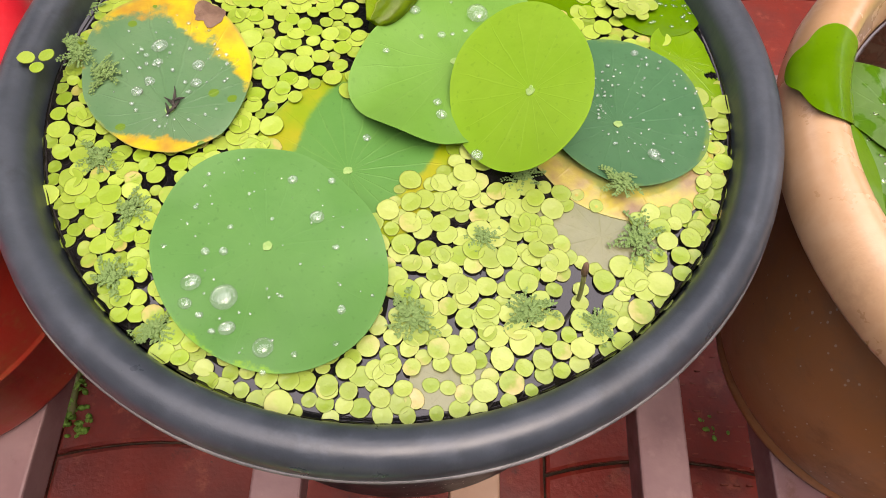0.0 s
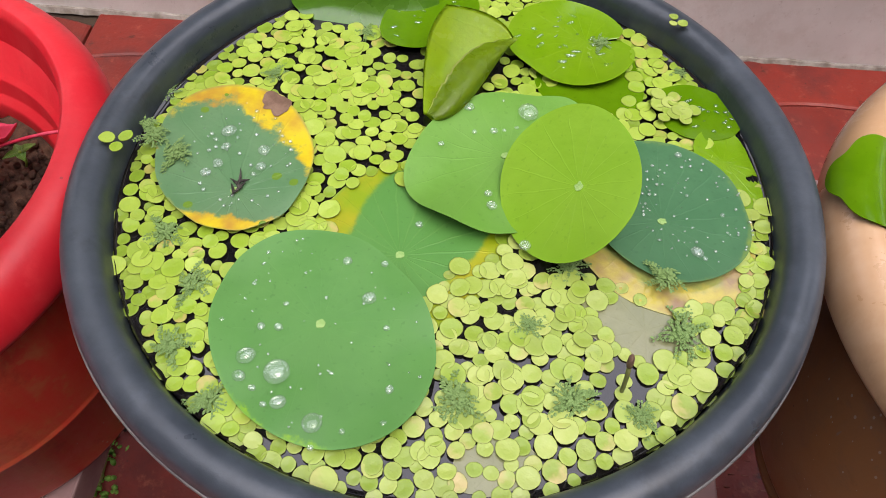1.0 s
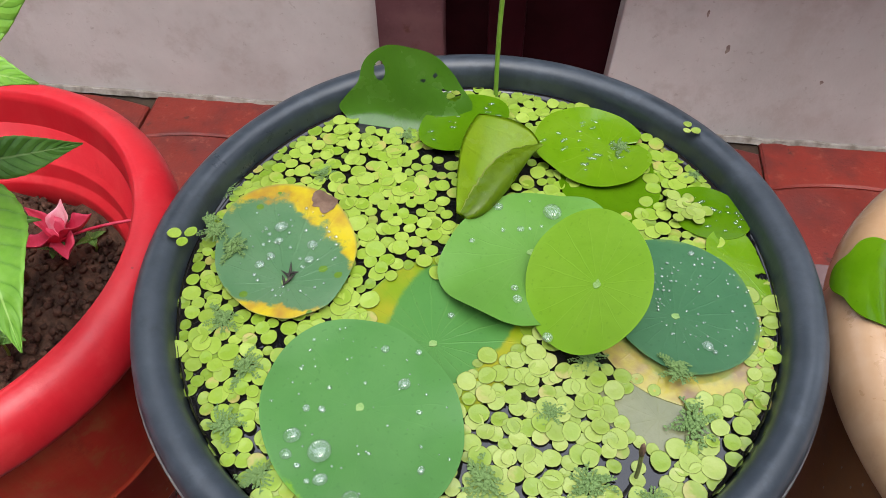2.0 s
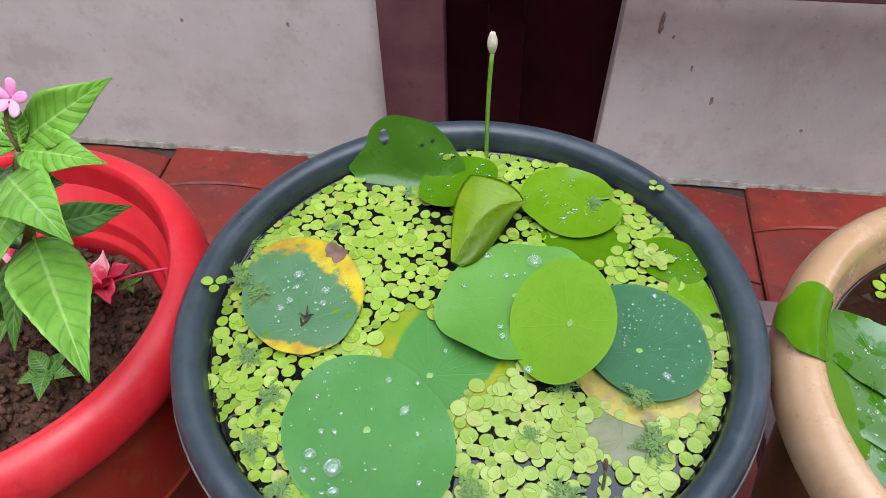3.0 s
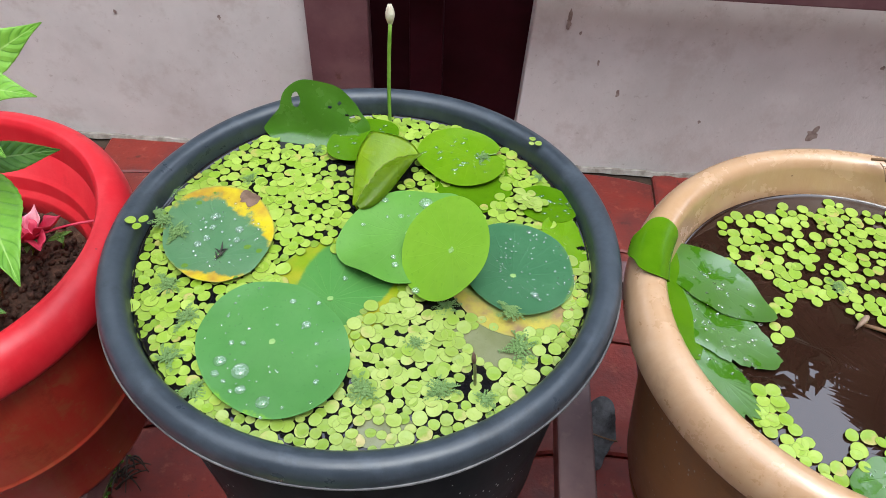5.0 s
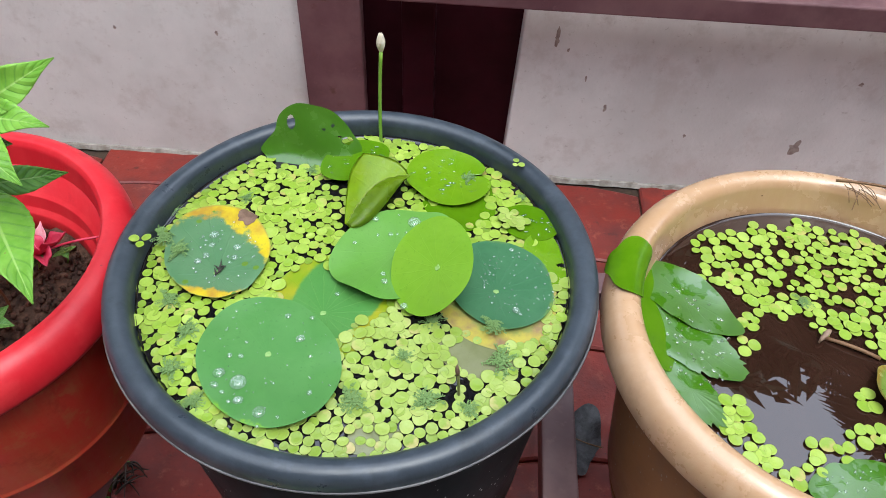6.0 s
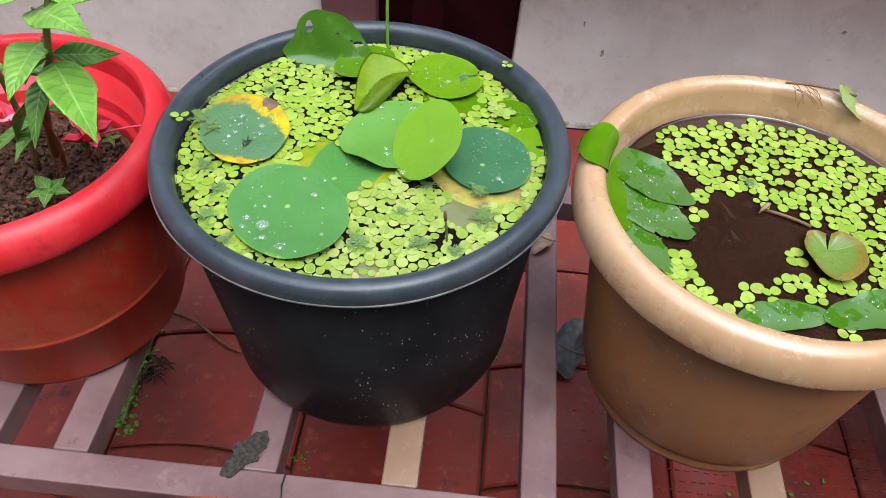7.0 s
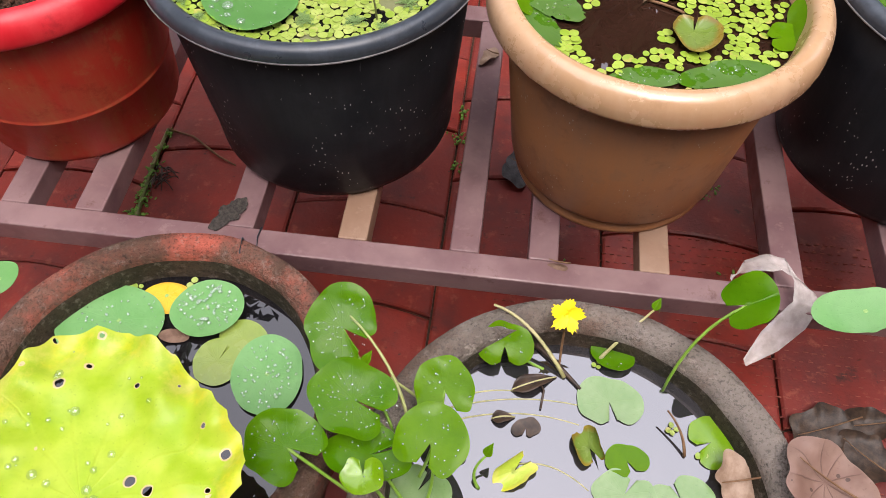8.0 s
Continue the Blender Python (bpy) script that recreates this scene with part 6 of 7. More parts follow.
# ---- terracotta pot ----
PLACE.append(PAIR)
LW = LZ - 0.045
IN_CLAY = "leaves in the terracotta pot"
lily("lotus_leaf", "round green lotus leaf with water beads", (-0.212, -0.112, LW + 0.004), (-0.220, -0.118), (0.062, 0.052), 8, LOTUS_PALE, group=IN_CLAY, wave=0.02, cup=0.03, ripple=0.002, seed=41, segs=72)
lily("lotus_leaf", "pale round lotus leaf thickly beaded with drops", (-0.112, -0.087, LW + 0.008), (-0.112, -0.087), (0.043, 0.038), 20, LOTUS_PALE, group=IN_CLAY, wave=0.015, cup=0.04, ripple=0.001, seed=42, segs=72)
lily("lotus_leaf", "pale blue-green lotus leaf beside the inner wall", (-0.024, -0.160, LW + 0.004), (-0.024, -0.160), (0.040, 0.050), 10, LOTUS_PALE, group=IN_CLAY, wave=0.02, cup=0.03, ripple=0.002, seed=43, segs=72)
lily("lotus_leaf", "orange-yellow dying leaf on dark water", (-0.168, -0.072, LW + 0.001), (-0.168, -0.075), (0.030, 0.022), 5, ORANGE, group=IN_CLAY, wave=0.02, seed=44)
lily("lily_leaf", "olive round lily leaf", (-0.084, -0.150, LW + 0.003), (-0.084, -0.150), (0.028, 0.030), 0, LILY_OLIVE, 0.06, 70, group=IN_CLAY, wave=0.02, seed=45)
lily("lily_leaf", "olive round lily leaf", (-0.062, -0.118, LW + 0.002), (-0.062, -0.118), (0.030, 0.024), -20, LILY_OLIVE, group=IN_CLAY, wave=0.02, seed=46)
lily("lily_leaf", "small dark red young leaf", (-0.143, -0.124, LW + 0.003), (-0.143, -0.124), (0.018, 0.009), 0, DEBRIS, group=IN_CLAY, wave=0.03, seed=47)
lily("lily_leaf", "yellow-green leaf near the pot's edge", (-0.296, -0.190, LW + 0.004), (-0.298, -0.192), (0.030, 0.030), 0, LILY_YELLOW, 0.1, 300, group=IN_CLAY, wave=0.03, seed=48)
lily("lotus_leaf", "small teal leaf hanging over the rim", (-0.335, -0.102, LZ + 0.012), (-0.338, -0.102), (0.027, 0.021), 25, LOTUS_PALE, group=IN_CLAY, tilt=(10, -10), wave=0.03, cup=0.05, seed=49)


def yellow_leaf():
    """The big raised yellow leaf: scalloped margin, eaten holes, bubbled surface, a slit to its stalk."""
    t = thing("yellow_lily_leaf", "large raised yellow-green lily leaf, scalloped and eaten through", "leaf", IN_CLAY, m=pose(-0.097, -0.357, 0.478))
    bm = pad(0.128, 0.128, (-0.010, 0.020), 0, 0.10, 262, wave=0.09, lobes=5, cup=0.02, ripple=0.024, seed=50, segs=240, rings=30, teeth=34, tooth=0.022)
    part("blade", bm, LILY_EATEN, t)
    part("stalk", tube(bent((0, 0, -0.001), (-0.02, 0.05, -0.20), (-0.012, 0, 0), 8), 0.003, 8), STEM, t)
    return t


yellow_leaf()
fine_beads("fine_beads", "round water drops on the pale lotus leaf", (-0.112, -0.087), (0.036, 0.031), 20, LW + 0.0100, 110, (0.0006, 0.0026), 7)
fine_beads("fine_beads", "fine water beads on the green lotus leaf", (-0.210, -0.112), (0.052, 0.034), 8, LW + 0.0055, 55, (0.0005, 0.0020), 8)
fine_beads("fine_beads", "fine water beads on the blue-green lotus leaf", (-0.024, -0.160), (0.033, 0.042), 10, LW + 0.0055, 80, (0.0005, 0.0022), 9)
fine_beads("fine_beads", "flat water drops on the yellow leaf", (-0.112, -0.312), (0.080, 0.070), 0, 0.482, 30, (0.0012, 0.0046), 10, mat=DROP_CLEAR)
for _x, _y in ((-0.270, -0.178), (-0.205, -0.066), (-0.140, -0.052), (-0.262, -0.165), (-0.222, -0.062)):
    spangle(_x, _y, LW + 0.001, "pale", "spangles in the terracotta pot", _rng, 0.75)

# ---- grey clay pot ----
SW = SZ - 0.040
IN_GREY = "leaves in the grey clay pot"


def stalked(name, label, at, r, turn, mat, slit, slit_at, tilt, foot, seed, cup=0.06, stalk=STEM, sag=(0.004, 0, -0.008), **kw):
    """A pad held up on a stalk that bends down to its foot."""
    t = thing(name, label, "leaf", IN_GREY, m=pose(*at))
    part("blade", pad(r[0], r[1], (0, 0), turn, slit, slit_at, wave=0.055, ripple=0.010, cup=cup, seed=seed, segs=84, rings=12, **kw), mat, t, m=pose(0, 0, 0, *tilt, 0))
    rng = random.Random(seed)
    bm = bmesh.new()
    for _ in range(int(26000 * r[0] * r[1])):
        a, q = rng.uniform(0, 6.283), 0.92 * math.sqrt(rng.random())
        if slit and abs((a - radians(slit_at) + 3.1416) % 6.2832 - 3.1416) < slit / 2 + 0.1:
            continue
        x, y, s = r[0] * q * math.cos(a), r[1] * q * math.sin(a), rng.uniform(0.0004, 0.0014)
        got = bmesh.ops.create_icosphere(bm, subdivisions=1, radius=s)
        for v in got["verts"]:
            v.co = Vector((v.co.x + x, v.co.y + y, 0.6 * v.co.z + 0.0012 + cup * q * q * max(r) + 0.010 * q * q * noise.noise((x * 28 + seed, y * 28, seed * 1.7))))
    part("dew", bm, DROP, t, "white flecks of water", m=pose(0, 0, 0, *tilt, 0))
    d = Vector(foot) - Vector(at)
    part("stalk", tube(bent((0, 0, -0.002), d, sag, 8), 0.0018, 8), stalk, t)
    return t


stalked("lily_leaf", "glossy dark lily leaf with pale flecks, standing over the rims", (0.070, -0.148, 0.415), (0.036, 0.047), 8, LILY_DARK, 0.5, 330, (20, 8), (0.130, -0.225, 0.345), 61)
stalked("lily_leaf", "broad glossy lily leaf with pale flecks over the rims", (0.092, -0.217, 0.402), (0.047, 0.037), -18, LILY_DARK, 0.14, 340, (10, 4), (0.150, -0.240, 0.330), 62)
stalked("lily_leaf", "glossy lily leaf with a deep notch", (0.178, -0.193, 0.392), (0.031, 0.034), 20, LILY, 0.7, 285, (16, -6), (0.160, -0.260, 0.320), 63)
stalked("lily_leaf", "lily leaf turning yellow at one side", (0.172, -0.249, 0.398), (0.036, 0.036), 0, LILY, 0.5, 255, (10, 0), (0.170, -0.285, 0.320), 64)
stalked("lily_leaf", "deep green notched lily leaf between the pots", (0.036, -0.268, 0.392), (0.043, 0.036), -10, LILY_DARK, 0.75, 330, (6, 0), (0.120, -0.300, 0.330), 65)
stalked("lily_leaf", "dark lily leaf tucked below the others", (0.112, -0.262, 0.378), (0.044, 0.026), 0, LILY_DARK, 0.1, 20, (0, 0), (0.150, -0.290, 0.320), 66)
stalked("lily_leaf", "small curled yellow-green young leaf", (0.112, -0.286, 0.392), (0.021, 0.019), 0, LILY_BRIGHT, 0.4, 100, (10, 0), (0.140, -0.300, 0.320), 67, cup=0.35)
stalked("lily_leaf", "upright notched lily leaf beside the grey rim", (0.238, -0.108, 0.336), (0.033, 0.026), 0, LILY, 0.5, 275, (26, 0), (0.285, -0.120, SW), 68)
stalked("lily_leaf", "wet lily leaf beside the grey rim", (0.362, -0.094, SW + 0.006), (0.026, 0.022), -20, LILY_DARK, 0.3, 130, (6, 0), (0.345, -0.130, SW - 0.01), 69)
stalked("heart_leaf", "notched dark green leaf held up on a long stalk", (0.480, -0.078, 0.420), (0.036, 0.026), 38, LILY_DARK, 0.5, 200, (12, -10), (0.417, -0.133, SW - 0.004), 70, sag=(-0.010, 0.004, 0.016), roll=lambda p: p + Vector((0, 0, 0.55 * abs(0.94 * p.y - 0.34 * p.x))))
for at, r, turn, mat, slit, slit_at, lab in (
        ((0.358, -0.152), (0.038, 0.030), -10, WET_PALE, 0.4, 280, "pale waterlogged lily leaf with drops"),
        ((0.375, -0.216), (0.024, 0.018), 0, LILY, 0.5, 300, "small bright lily leaf lying on the water"),
        ((0.466, -0.186), (0.024, 0.029), 10, LILY_BRIGHT, 0.4, 210, "yellow-green lily leaf with nibbled edges"),
        ((0.372, -0.252), (0.034, 0.026), 0, WET_PALE, 0.3, 60, "pale green lily leaf lying on the water"),
        ((0.430, -0.252), (0.034, 0.026), 15, WET_PALE, 0.3, 120, "pale green lily leaf lying on the water"),
        ((0.160, -0.272), (0.036, 0.028), 0, WET_PALE, 0.3, 60, "pale green lily leaf lying on the water"),
        ((0.268, -0.192), (0.017, 0.011), 20, DEAD_DARK, 0.5, 260, "sodden brown leaf scrap on the water")):
    lily("lily_leaf" if "lily" in lab else "dead_leaf", lab, (*at, SW + 0.0015), at, r, turn, mat, slit, slit_at, group=IN_GREY, wave=0.06, ripple=0.0025, seed=71 + int(1000 * at[0]) % 17, cup=0.02)


def sodden_leaf(x, y, turn, length, width, stalk):
    t = thing("dead_leaf", "rolled sodden brown leaf with a pale rib on the water", "dead leaf", IN_GREY, m=pose(x, y, SW + 0.002, 0, 0, turn))
    part("blade", blade(length, width, 0.9, 0.02, 5, 12, 3, 0.25), DEAD_DARK, t)
    part("rib", tube(bent((0, 0, 0.001), (length * 0.98, 0, 0.001), (0, 0.001, 0.002), 6), 0.0009, 6), STEM_PALE, t, "pale midrib")
    if stalk:
        part("stalk", tube([(length * 0.6, 0, 0.001), (length * 0.62, -0.012, 0.002), (length * 0.42, -0.030, 0.001)], 0.0013, 6), DEAD_DARK, t)
    return t


sodden_leaf(0.250, -0.150, 23, 0.054, 0.020, True)
sodden_leaf(0.230, -0.186, 10, 0.026, 0.014, False)


def yellow_flower():
    t = thing("yellow_flower", "bright yellow fringed floating-heart flower on a thin stalk", "flower", m=pose(0.302, -0.119, SW))
    part("stalk", tube(bent((0, 0, -0.004), (0.000, 0.036, 0.058), (0, 0.006, 0), 6), 0.0014, 7), STEM_BROWN, t)
    for i in range(5):
        k = pad(0.0125, 0.0082, (0.0112, 0), 0, wave=0.08, ripple=0.006, seed=80 + i, segs=110, rings=6, teeth=30, tooth=0.15, thick=0.0005, shape=lambda a: 1 - 0.12 * math.exp(-(((a + 0.2) % 6.283 - 0.2) / 0.25) ** 2))
        part("petal", k, PETAL_YELLOW, t, m=pose(0.0, 0.037, 0.060, 40, 4, 0) @ pose(0, 0, 0, 0, -14, 72 * i + 18))
    part("eye", pad(0.003, 0.003, (0, 0), 0, wave=0.2, seed=3, segs=16, rings=3, cup=0.5), PETAL_YELLOW, t, m=pose(0.0, 0.0365, 0.0605, 40, 4, 0))
    return t


yellow_flower()


def runner(name, label, a, b, sag, r, mat, tip=False):
    t = thing(name, label, "stem", "runners of the lily plants", m=pose(*a))
    d = Vector(b) - Vector(a)
    part("stalk", tube(bent((0, 0, 0), d, sag, 9), [r * (1 - 0.4 * i / 9) for i in range(10)], 8), mat, t)
    if tip:
        part("bud_leaf", blade(0.016, 0.010, 0.5, 0.1, 3, 6, 3), LILY, t, m=Matrix.Translation(d) @ pose(0, 0, 0, 0, -40, 60))
    return t


runner("stem", "pale green runner arching over the pot rims", (0.150, -0.235, 0.355), (0.076, -0.135, 0.418), (0.012, 0.0, 0.014), 0.0021, STEM_LIGHT)
runner("stem", "pale green runner arching over the pot rims", (0.158, -0.192, 0.352), (0.096, -0.178, 0.400), (0.0, 0.0, 0.006), 0.0019, STEM_LIGHT, True)
runner("stem", "withered pale runner lying over the rim", (0.308, -0.128, SW + 0.001), (0.222, -0.070, 0.357), (0.0, 0.010, 0.010), 0.0026, STEM_PALE)
runner("stem", "broken pale stalk leaning on the rim", (0.345, -0.104, SW + 0.002), (0.400, -0.058, 0.358), (0, 0, 0.004), 0.0022, STEM_PALE, True)
runner("stem", "dark sodden stem lying on the water", (0.271, -0.089, SW + 0.003), (0.326, -0.141, SW + 0.002), (0.002, 0, 0), 0.0034, DEAD_DARK)
runner("stem", "thin brown stalk curving out of the water", (0.436, -0.205, SW + 0.001), (0.415, -0.165, SW + 0.024), (0.004, 0, 0.004), 0.0018, STEM_BROWN)
runner("stem", "curled yellow-green young shoot", (0.222, -0.262, SW), (0.226, -0.238, SW + 0.030), (-0.008, 0, 0), 0.0020, STEM, True)


def curled_leaf(x, y, z, turn, size, seed, mat):
    R = 0.0125 * size

    def wrap(p):
        w = p.y / R
        return Vector((p.x, R * math.sin(w), R - R * math.cos(w)))

    bm = pad(0.024 * size, 0.019 * size, (0, 0), 0, 0.5, 10, wave=0.14, ripple=0.0, seed=seed, segs=60, rings=10, roll=wrap)
    ob = new("curled_leaf", finish("curled_leaf", bm, mat))
    ob.matrix_basis = PLACE[-1] @ pose(x, y, z, 0, 0, turn) @ pose(0, 0, 0, 20, -10, 0)
    return tagged(ob, "curled yellow-green young leaf standing on the water", "leaf", IN_GREY)


for a, b, s in (((0.165, -0.185, SW), (0.330, -0.160, SW), (0, 0.012, 0)), ((0.170, -0.200, SW), (0.325, -0.182, SW), (0, 0.014, 0)), ((0.262, -0.232, SW), (0.335, -0.252, SW), (0, 0.010, 0)), ((0.190, -0.165, SW), (0.255, -0.150, SW), (0, 0.004, 0))):
    runner("root", "long pale root floating on the water", a, b, s, 0.0011, STEM_PALE)
curled_leaf(0.258, -0.240, SW + 0.004, 38, 1.1, 91, LILY_YELLOW)
curled_leaf(0.336, -0.208, SW + 0.004, -75, 1.1, 92, BRONZE)
for _x, _y in ((0.255, -0.110), (0.345, -0.108), (0.440, -0.118), (0.455, -0.132), (0.463, -0.142), (0.425, -0.176), (0.455, -0.205), (0.150, -0.216)):
    spangle(_x, _y, SW + 0.001, "pale", "spangles in the grey clay pot", _rng, 0.6)
fine_beads("fine_beads", "white flecks of water on the standing lily leaf", (0.070, -0.148), (0.028, 0.038), 8, 0.4185, 40, (0.0004, 0.0012), 14)
fine_beads("fine_beads", "white flecks of water on the broad lily leaf", (0.092, -0.217), (0.038, 0.030), -18, 0.4055, 50, (0.0004, 0.0012), 15)


def brown_leaf(name, label, x, y, z, rx, ry, turn, seed, mat, tilt):
    t = thing(name, label, "dead leaf", m=pose(x, y, z, *tilt, 0))
    part("blade", pad(rx, ry, (0, 0), turn, wave=0.12, lobes=5, ripple=0.022, cup=0.12, seed=seed, segs=90, rings=14, shape=lambda a: 1 + 0.16 * abs(math.cos(2.5 * a + seed)) ** 3 - 0.08), mat, t)
    c, s = math.cos(radians(turn)) * rx, math.sin(radians(turn)) * rx
    part("midrib", tube(bent((-0.8 * c, -0.8 * s, 0.008 + 0.1 * rx), (1.15 * c, 1.15 * s, 0.010 + 0.16 * rx), (0, 0, -0.14 * rx), 6), [0.0006, 0.0008, 0.001, 0.0011, 0.0012, 0.0012, 0.0012], 6), STEM_BROWN, t)
    return t


brown_leaf("dry_leaf", "crumpled dry brown leaf caught on the grey rim", 0.560, -0.232, 0.352, 0.048, 0.040, -25, 95, DRY_VEINED, (6, 14))
brown_leaf("dry_leaf", "tan dry leaf soaking at the pot's edge", 0.487, -0.228, SW + 0.006, 0.022, 0.028, 10, 96, DRY_GREY, (10, -10))
lily("lotus_leaf", "pale teal leaf reaching in beside the grey pot", (0.635, -0.034, 0.360), (0.630, -0.034), (0.055, 0.026), 8, LOTUS_PALE, wave=0.05, cup=0.05, ripple=0.004, seed=97, tilt=(8, -6))
PLACE.pop()

# ---- second black tub's leaf ----
lily("lily_leaf", "green lily leaf rising from the second black tub", (0.638, 0.283, 0.585), (0.638, 0.283), (0.060, 0.048), 30, LILY_DARK, 0.1, 90, wave=0.04, ripple=0.006, seed=98, tilt=(20, -18))


# ---- bench litter ----
def bark_patch():
    bm = pad(0.030, 0.0135, (0, 0), 58, wave=0.14, lobes=9, ripple=0.0020, seed=99, thick=0.0022, segs=90, shape=lambda a: 1 + 0.12 * math.cos(4 * (a - 1.08)) + 0.05 * math.sin(19 * a))
    ob = new("bark_scrap", finish("bark_scrap", bm, BARK))
    ob.matrix_basis = pose(-0.126, 0.072, BENCH + 0.003)
    return tagged(ob, "flat scrap of dark wet bark on the bench rail", "debris")


bark_patch()
brown_leaf("dry_leaf", "small folded grey leaf on a bench slat", 0.1845, 0.416, BENCH + 0.004, 0.011, 0.022, -20, 100, DRY_GREY, (0, 10))
brown_leaf("dry_leaf", "dark shrivelled leaf lying on the pavers", 0.257, 0.436, 0.012, 0.028, 0.058, -18, 101, DEAD_GREY, (0, 6))
brown_leaf("dry_leaf", "scrap of litter on the bench rail", 0.302, 0.047, BENCH + 0.003, 0.014, 0.006, -10, 102, DEBRIS, (0, 0))


# Added dark leaves stand in for a black shadow on the pavers.
for _x, _y, _rx, _ry, _turn in ((0.735, -0.010, 0.050, 0.034, 20), (0.790, -0.045, 0.046, 0.036, -40), (0.720, -0.075, 0.040, 0.034, 70), (0.800, 0.005, 0.044, 0.026, 10)):
    brown_leaf("dry_leaf", "dark leaf added on the pavers in place of a shadow", _x, _y, 0.008, _rx, _ry, _turn, 110 + int(200 * _x), DEAD_DARK, (4, -6))


def plastic_strip():
    """A strip of clear tape arched over the front rail, twisted, its tail hanging towards the clay pot."""
    rows = [((0.519, 0.056, 0.286), (0.0, 0.005, 0.0)), ((0.539, 0.068, 0.300), (0.004, -0.012, 0.007)), ((0.565, 0.072, 0.308), (0.006, -0.015, 0.005)), ((0.589, 0.064, 0.306), (0.010, -0.014, -0.003)), ((0.603, 0.044, 0.299), (0.016, -0.004, -0.008)),
            ((0.605, 0.026, 0.291), (0.019, 0.002, -0.008)), ((0.591, 0.008, 0.278), (0.018, -0.004, -0.009)), ((0.567, -0.014, 0.262), (0.012, -0.008, -0.008)), ((0.539, -0.040, 0.250), (0.002, -0.004, -0.002))]
    bm = bmesh.new()
    sheets = []
    n = 6 * (len(rows) - 1)
    for i in range(n + 1):
        u = i / 6
        k = min(int(u), len(rows) - 2)
        f = u - k
        f = f * f * (3 - 2 * f) * 0.4 + f * 0.6
        c = Vector(rows[k][0]).lerp(Vector(rows[k + 1][0]), f)
        w = Vector(rows[k][1]).lerp(Vector(rows[k + 1][1]), f)
        line = []
        for s in (-1, -0.5, 0, 0.5, 1):
            crease = 0.0022 * noise.noise((i * 0.55, s * 1.3, 2)) + 0.002 * (s * s - 0.5)
            line.append((c + w * s + Vector((0, 0, crease)), c + w * s + Vector((0, 0, crease - 0.0007))))
        sheets.append([[bm.verts.new(p[d]) for p in line] for d in (0, 1)])
    for a, b in zip(sheets, sheets[1:]):
        for k in range(4):
            bm.faces.new((a[0][k], a[0][k + 1], b[0][k + 1], b[0][k]))
            bm.faces.new((b[1][k], b[1][k + 1], a[1][k + 1], a[1][k]))
        bm.faces.new((a[0][0], b[0][0], b[1][0], a[1][0]))
        bm.faces.new((b[0][4], a[0][4], a[1][4], b[1][4]))
    ob = new("tape_strip", finish("tape_strip", bm, TAPE))
    return tagged(ob, "twisted strip of cloudy clear tape looped over the bench rail", "tape")


plastic_strip()


def wire():
    ob = new("wire", finish("wire", tube([(-0.080, 0.056, BENCH + 0.001), (-0.081, 0.040, BENCH + 0.0022), (-0.077, 0.020, BENCH + 0.002), (-0.076, 0.006, BENCH + 0.030), (-0.073, -0.008, LZ + 0.003), (-0.072, -0.026, LZ + 0.001), (-0.074, -0.033, LZ - 0.030)], 0.0012, 6), BLACK))
    return tagged(ob, "thin dark wire hanging over the rail and the clay rim", "wire")


wire()


def weeds(name, label, pts, seed):
    rng = random.Random(seed)
    bm = bmesh.new()
    for x, y, n, spread in pts:
        for _ in range(n):
            p = Vector((x + rng.gauss(0, spread), y + rng.gauss(0, spread * 1.3), rng.uniform(-0.004, 0.008)))
            s = rng.uniform(0.0022, 0.0058)
            got = bmesh.ops.create_icosphere(bm, subdivisions=1, radius=s)
            turn = Euler((rng.uniform(-0.6, 0.6), rng.uniform(-0.6, 0.6), rng.uniform(0, 6))).to_matrix()
            for v in got["verts"]:
                v.co = turn @ Vector((v.co.x, v.co.y * 0.7, v.co.z * 0.25)) + p
    ob = new(name, finish(name, bm, WEED))
    return tagged(ob, label, "weeds", kind="stuff")


weeds("weeds", "small green weeds growing along the paver joints", [(-0.416, 0.44, 14, 0.006), (-0.414, 0.40, 12, 0.005), (-0.413, 0.36, 22, 0.006), (-0.412, 0.32, 26, 0.006), (-0.411, 0.28, 34, 0.008), (-0.411, 0.24, 60, 0.007), (-0.392, 0.226, 24, 0.006), (0.136, 0.50, 26, 0.008), (0.137, 0.56, 22, 0.007), (0.138, 0.43, 14, 0.006), (0.60, 0.44, 20, 0.012), (0.50, 0.20, 30, 0.014), (-0.13, 0.21, 18, 0.010), (0.325, 0.252, 16, 0.008)], 3)
weeds("weeds", "small green weeds at the foot of the wall", [(0.62, 0.20, 20, 0.02), (-0.8, 0.9, 20, 0.02), (0.9, 0.5, 20, 0.02)], 4)

# ---- pavers ----
PW, PD = 0.2745, 0.205
PAVERS = [paver_mesh(PW, PD, 0)]
far = bmesh.new()
for i in range(-7, 11):
    for j in range(-18, 5):
        x = -0.4155 + PW * (i + 0.5)
        y = 0.407 + PD * (j + 0.5) - (PD * 0.42 if i % 2 else 0.0)
        if y > WALL_Y + 0.06 or y < -3.1 or abs(x) > 2.3:
            continue
        m = pose(x, y, 0.0012 * math.sin(5 * i + 3 * j), 0.25 * math.sin(3 * i + j), 0.25 * math.cos(i + 4 * j), 0.4 * math.sin(i * 2 + j))
        if -6 <= j and -4 <= i < 8:
            ob = part("paver", PAVERS[0], None, pavement)
            ob.matrix_basis = m
        else:
            n = len(far.verts)
            far.from_mesh(PAVERS[0])
            far.verts.ensure_lookup_table()
            for v in far.verts[n:]:
                v.co = m @ v.co
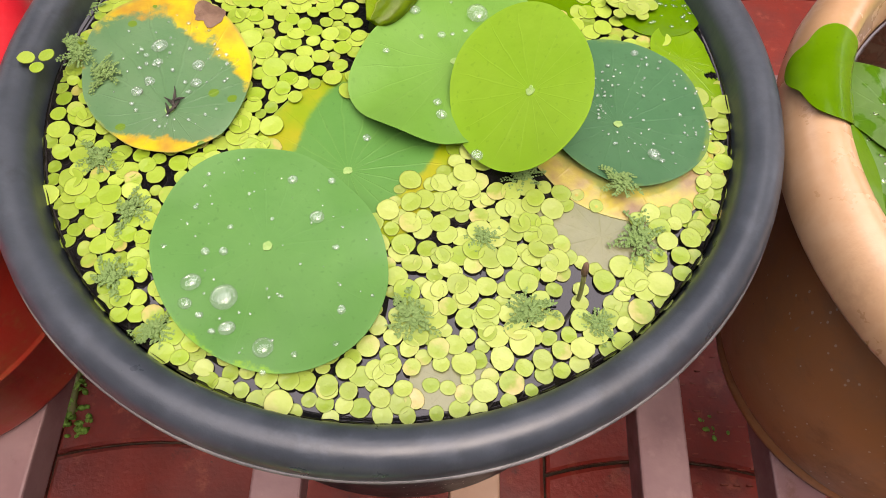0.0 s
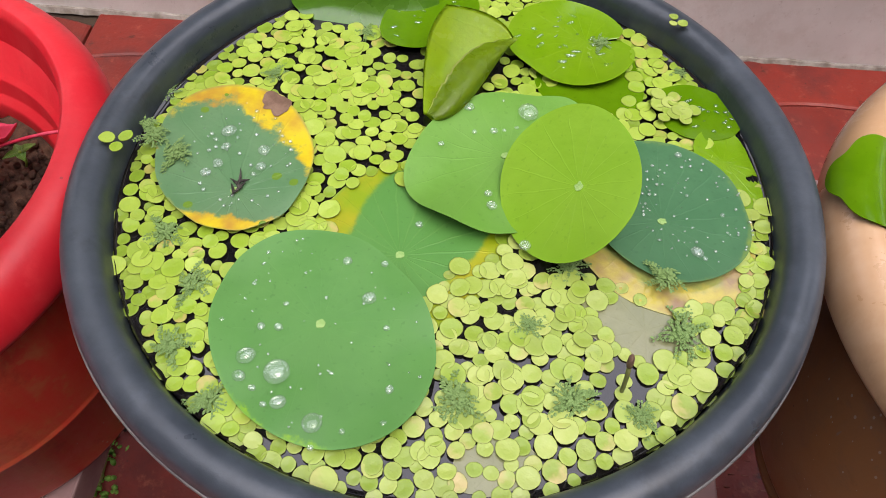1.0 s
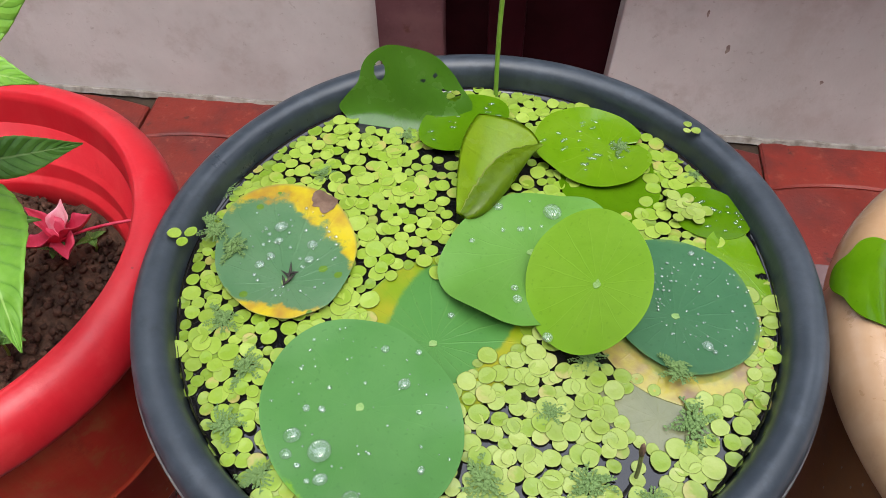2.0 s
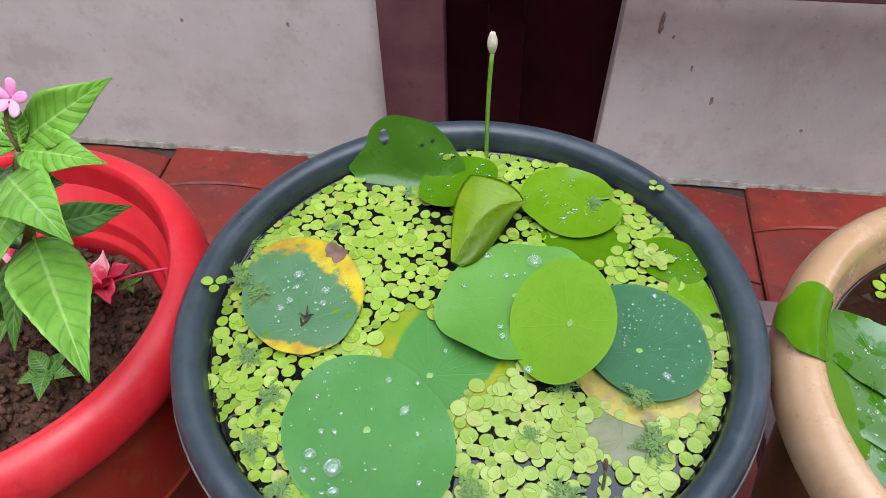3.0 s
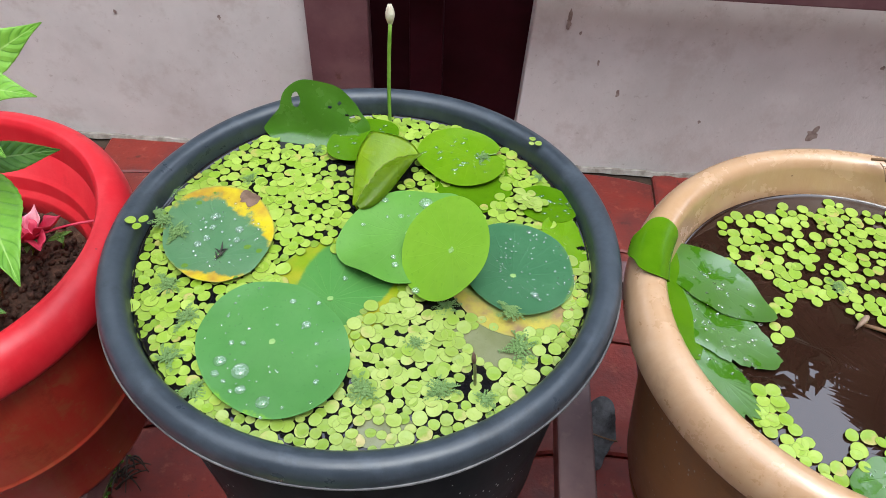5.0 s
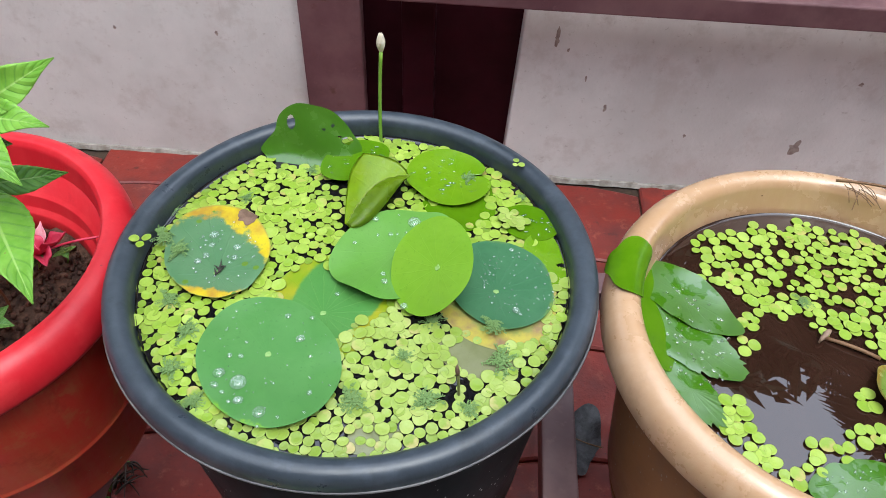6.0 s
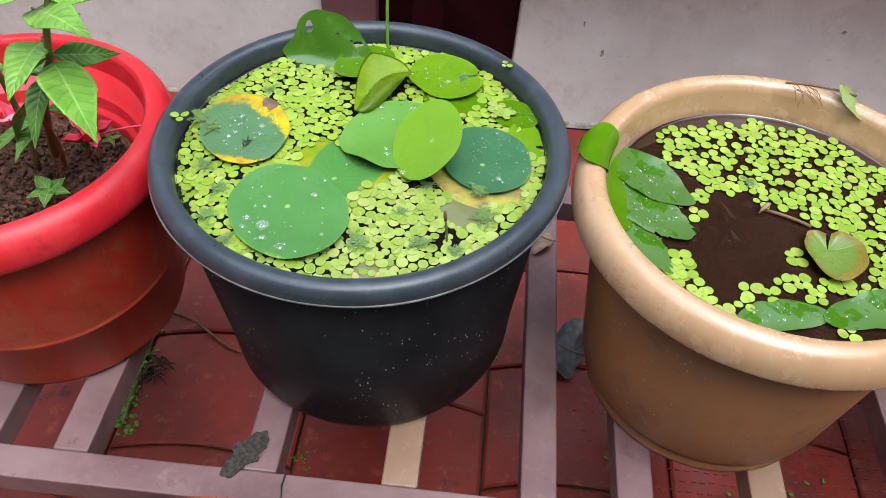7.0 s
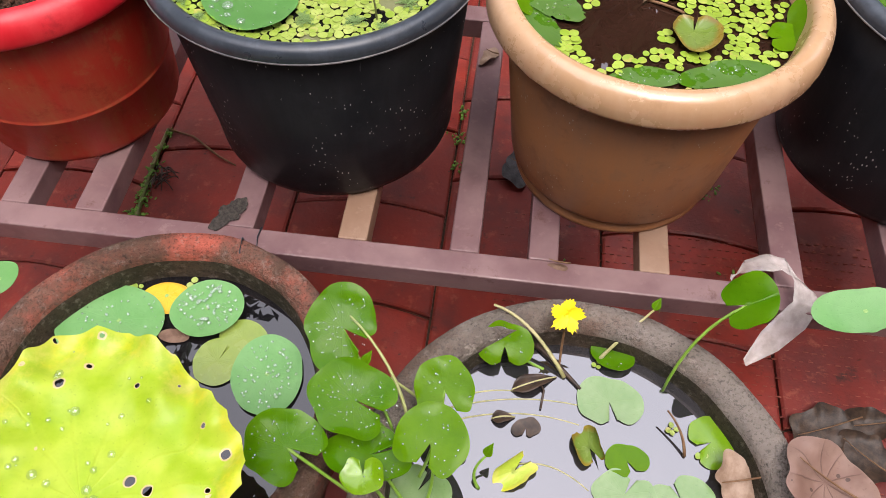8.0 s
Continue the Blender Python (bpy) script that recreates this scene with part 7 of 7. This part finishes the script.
rest = part("far_pavers", far, PAVER, pavement, smooth=False)
rest["kind"] = "stuff"


def tread_ribs():
    """Low worn ribs moulded in rows on the pavers towards the gold pot's side."""
    rng = random.Random(12)
    verts, faces = [], []
    for j in range(42):
        for i in range(64):
            x = 0.235 + 0.0142 * i + 0.0071 * (j % 2) + rng.gauss(0, 0.0006)
            y = -0.34 + 0.0165 * j + rng.gauss(0, 0.0006)
            if rng.random() < 0.12 + 0.5 * max(0.0, noise.noise((x * 9, y * 9, 5))):
                continue
            L, w, h = rng.uniform(0.0032, 0.0046), 0.0011, rng.uniform(0.0010, 0.0022)
            n = len(verts)
            verts += [(x - L, y - w, 0.0), (x + L, y - w, 0.0), (x + L, y + w, 0.0), (x - L, y + w, 0.0)]
            verts += [(x - L * 0.8, y - w * 0.5, h), (x + L * 0.8, y - w * 0.5, h), (x + L * 0.8, y + w * 0.5, h), (x - L * 0.8, y + w * 0.5, h)]
            faces += [(n + 4, n + 5, n + 6, n + 7)] + [(n + a, n + (a + 1) % 4, n + 4 + (a + 1) % 4, n + 4 + a) for a in range(4)]
    me = bpy.data.meshes.new("tread_ribs")
    me.from_pydata(verts, [], faces)
    me.materials.append(RIB)
    ob = new("tread_ribs", me)
    return tagged(ob, "rows of low worn ribs moulded on the red pavers", "paver ribs", kind="stuff")


tread_ribs()


def floor_vine():
    """A dying creeper on the pavers, with a dark knot of roots."""
    t = thing("creeper", "withered creeper with a dark root knot on the pavers", "weed", m=pose(0, 0.009, 0.004))
    pts = [Vector(p) for p in ((-0.407, 0.226, 0), (-0.412, 0.295, 0.002), (-0.416, 0.347, 0.003), (-0.417, 0.434, 0.003), (-0.364, 0.423, 0.002), (-0.302, 0.381, 0.002), (-0.266, 0.365, 0.001))]
    part("stem", tube(pts[:4], [0.004, 0.0045, 0.004, 0.003], 7), STEM_OLD, t)
    part("stem", tube(pts[3:], [0.003, 0.0022, 0.0022, 0.0014], 7), STEM_BROWN, t)
    rng = random.Random(31)
    for i in range(26):
        k = rng.randrange(3)
        p = pts[k].lerp(pts[k + 1], rng.random())
        part("leaf", blade(rng.uniform(0.006, 0.012), 0.006, 0.3, 0.1, i, 5, 2), WEED, t, m=Matrix.Translation(p) @ pose(0, 0, 0.003, 0, rng.uniform(-50, -10), rng.uniform(0, 360)))
    for i in range(16):
        a = Vector((-0.398 + rng.gauss(0, 0.006), 0.318 + rng.gauss(0, 0.016), 0.002))
        b = a + Vector((rng.uniform(-0.01, 0.045), rng.gauss(0, 0.022), rng.uniform(-0.002, 0.004)))
        part("root", tube(bent(a, b, (0, 0.004, 0.005), 4), [0.0022, 0.0018, 0.0014, 0.001, 0.0006], 5), DEAD_DARK, t)
    return t


floor_vine()
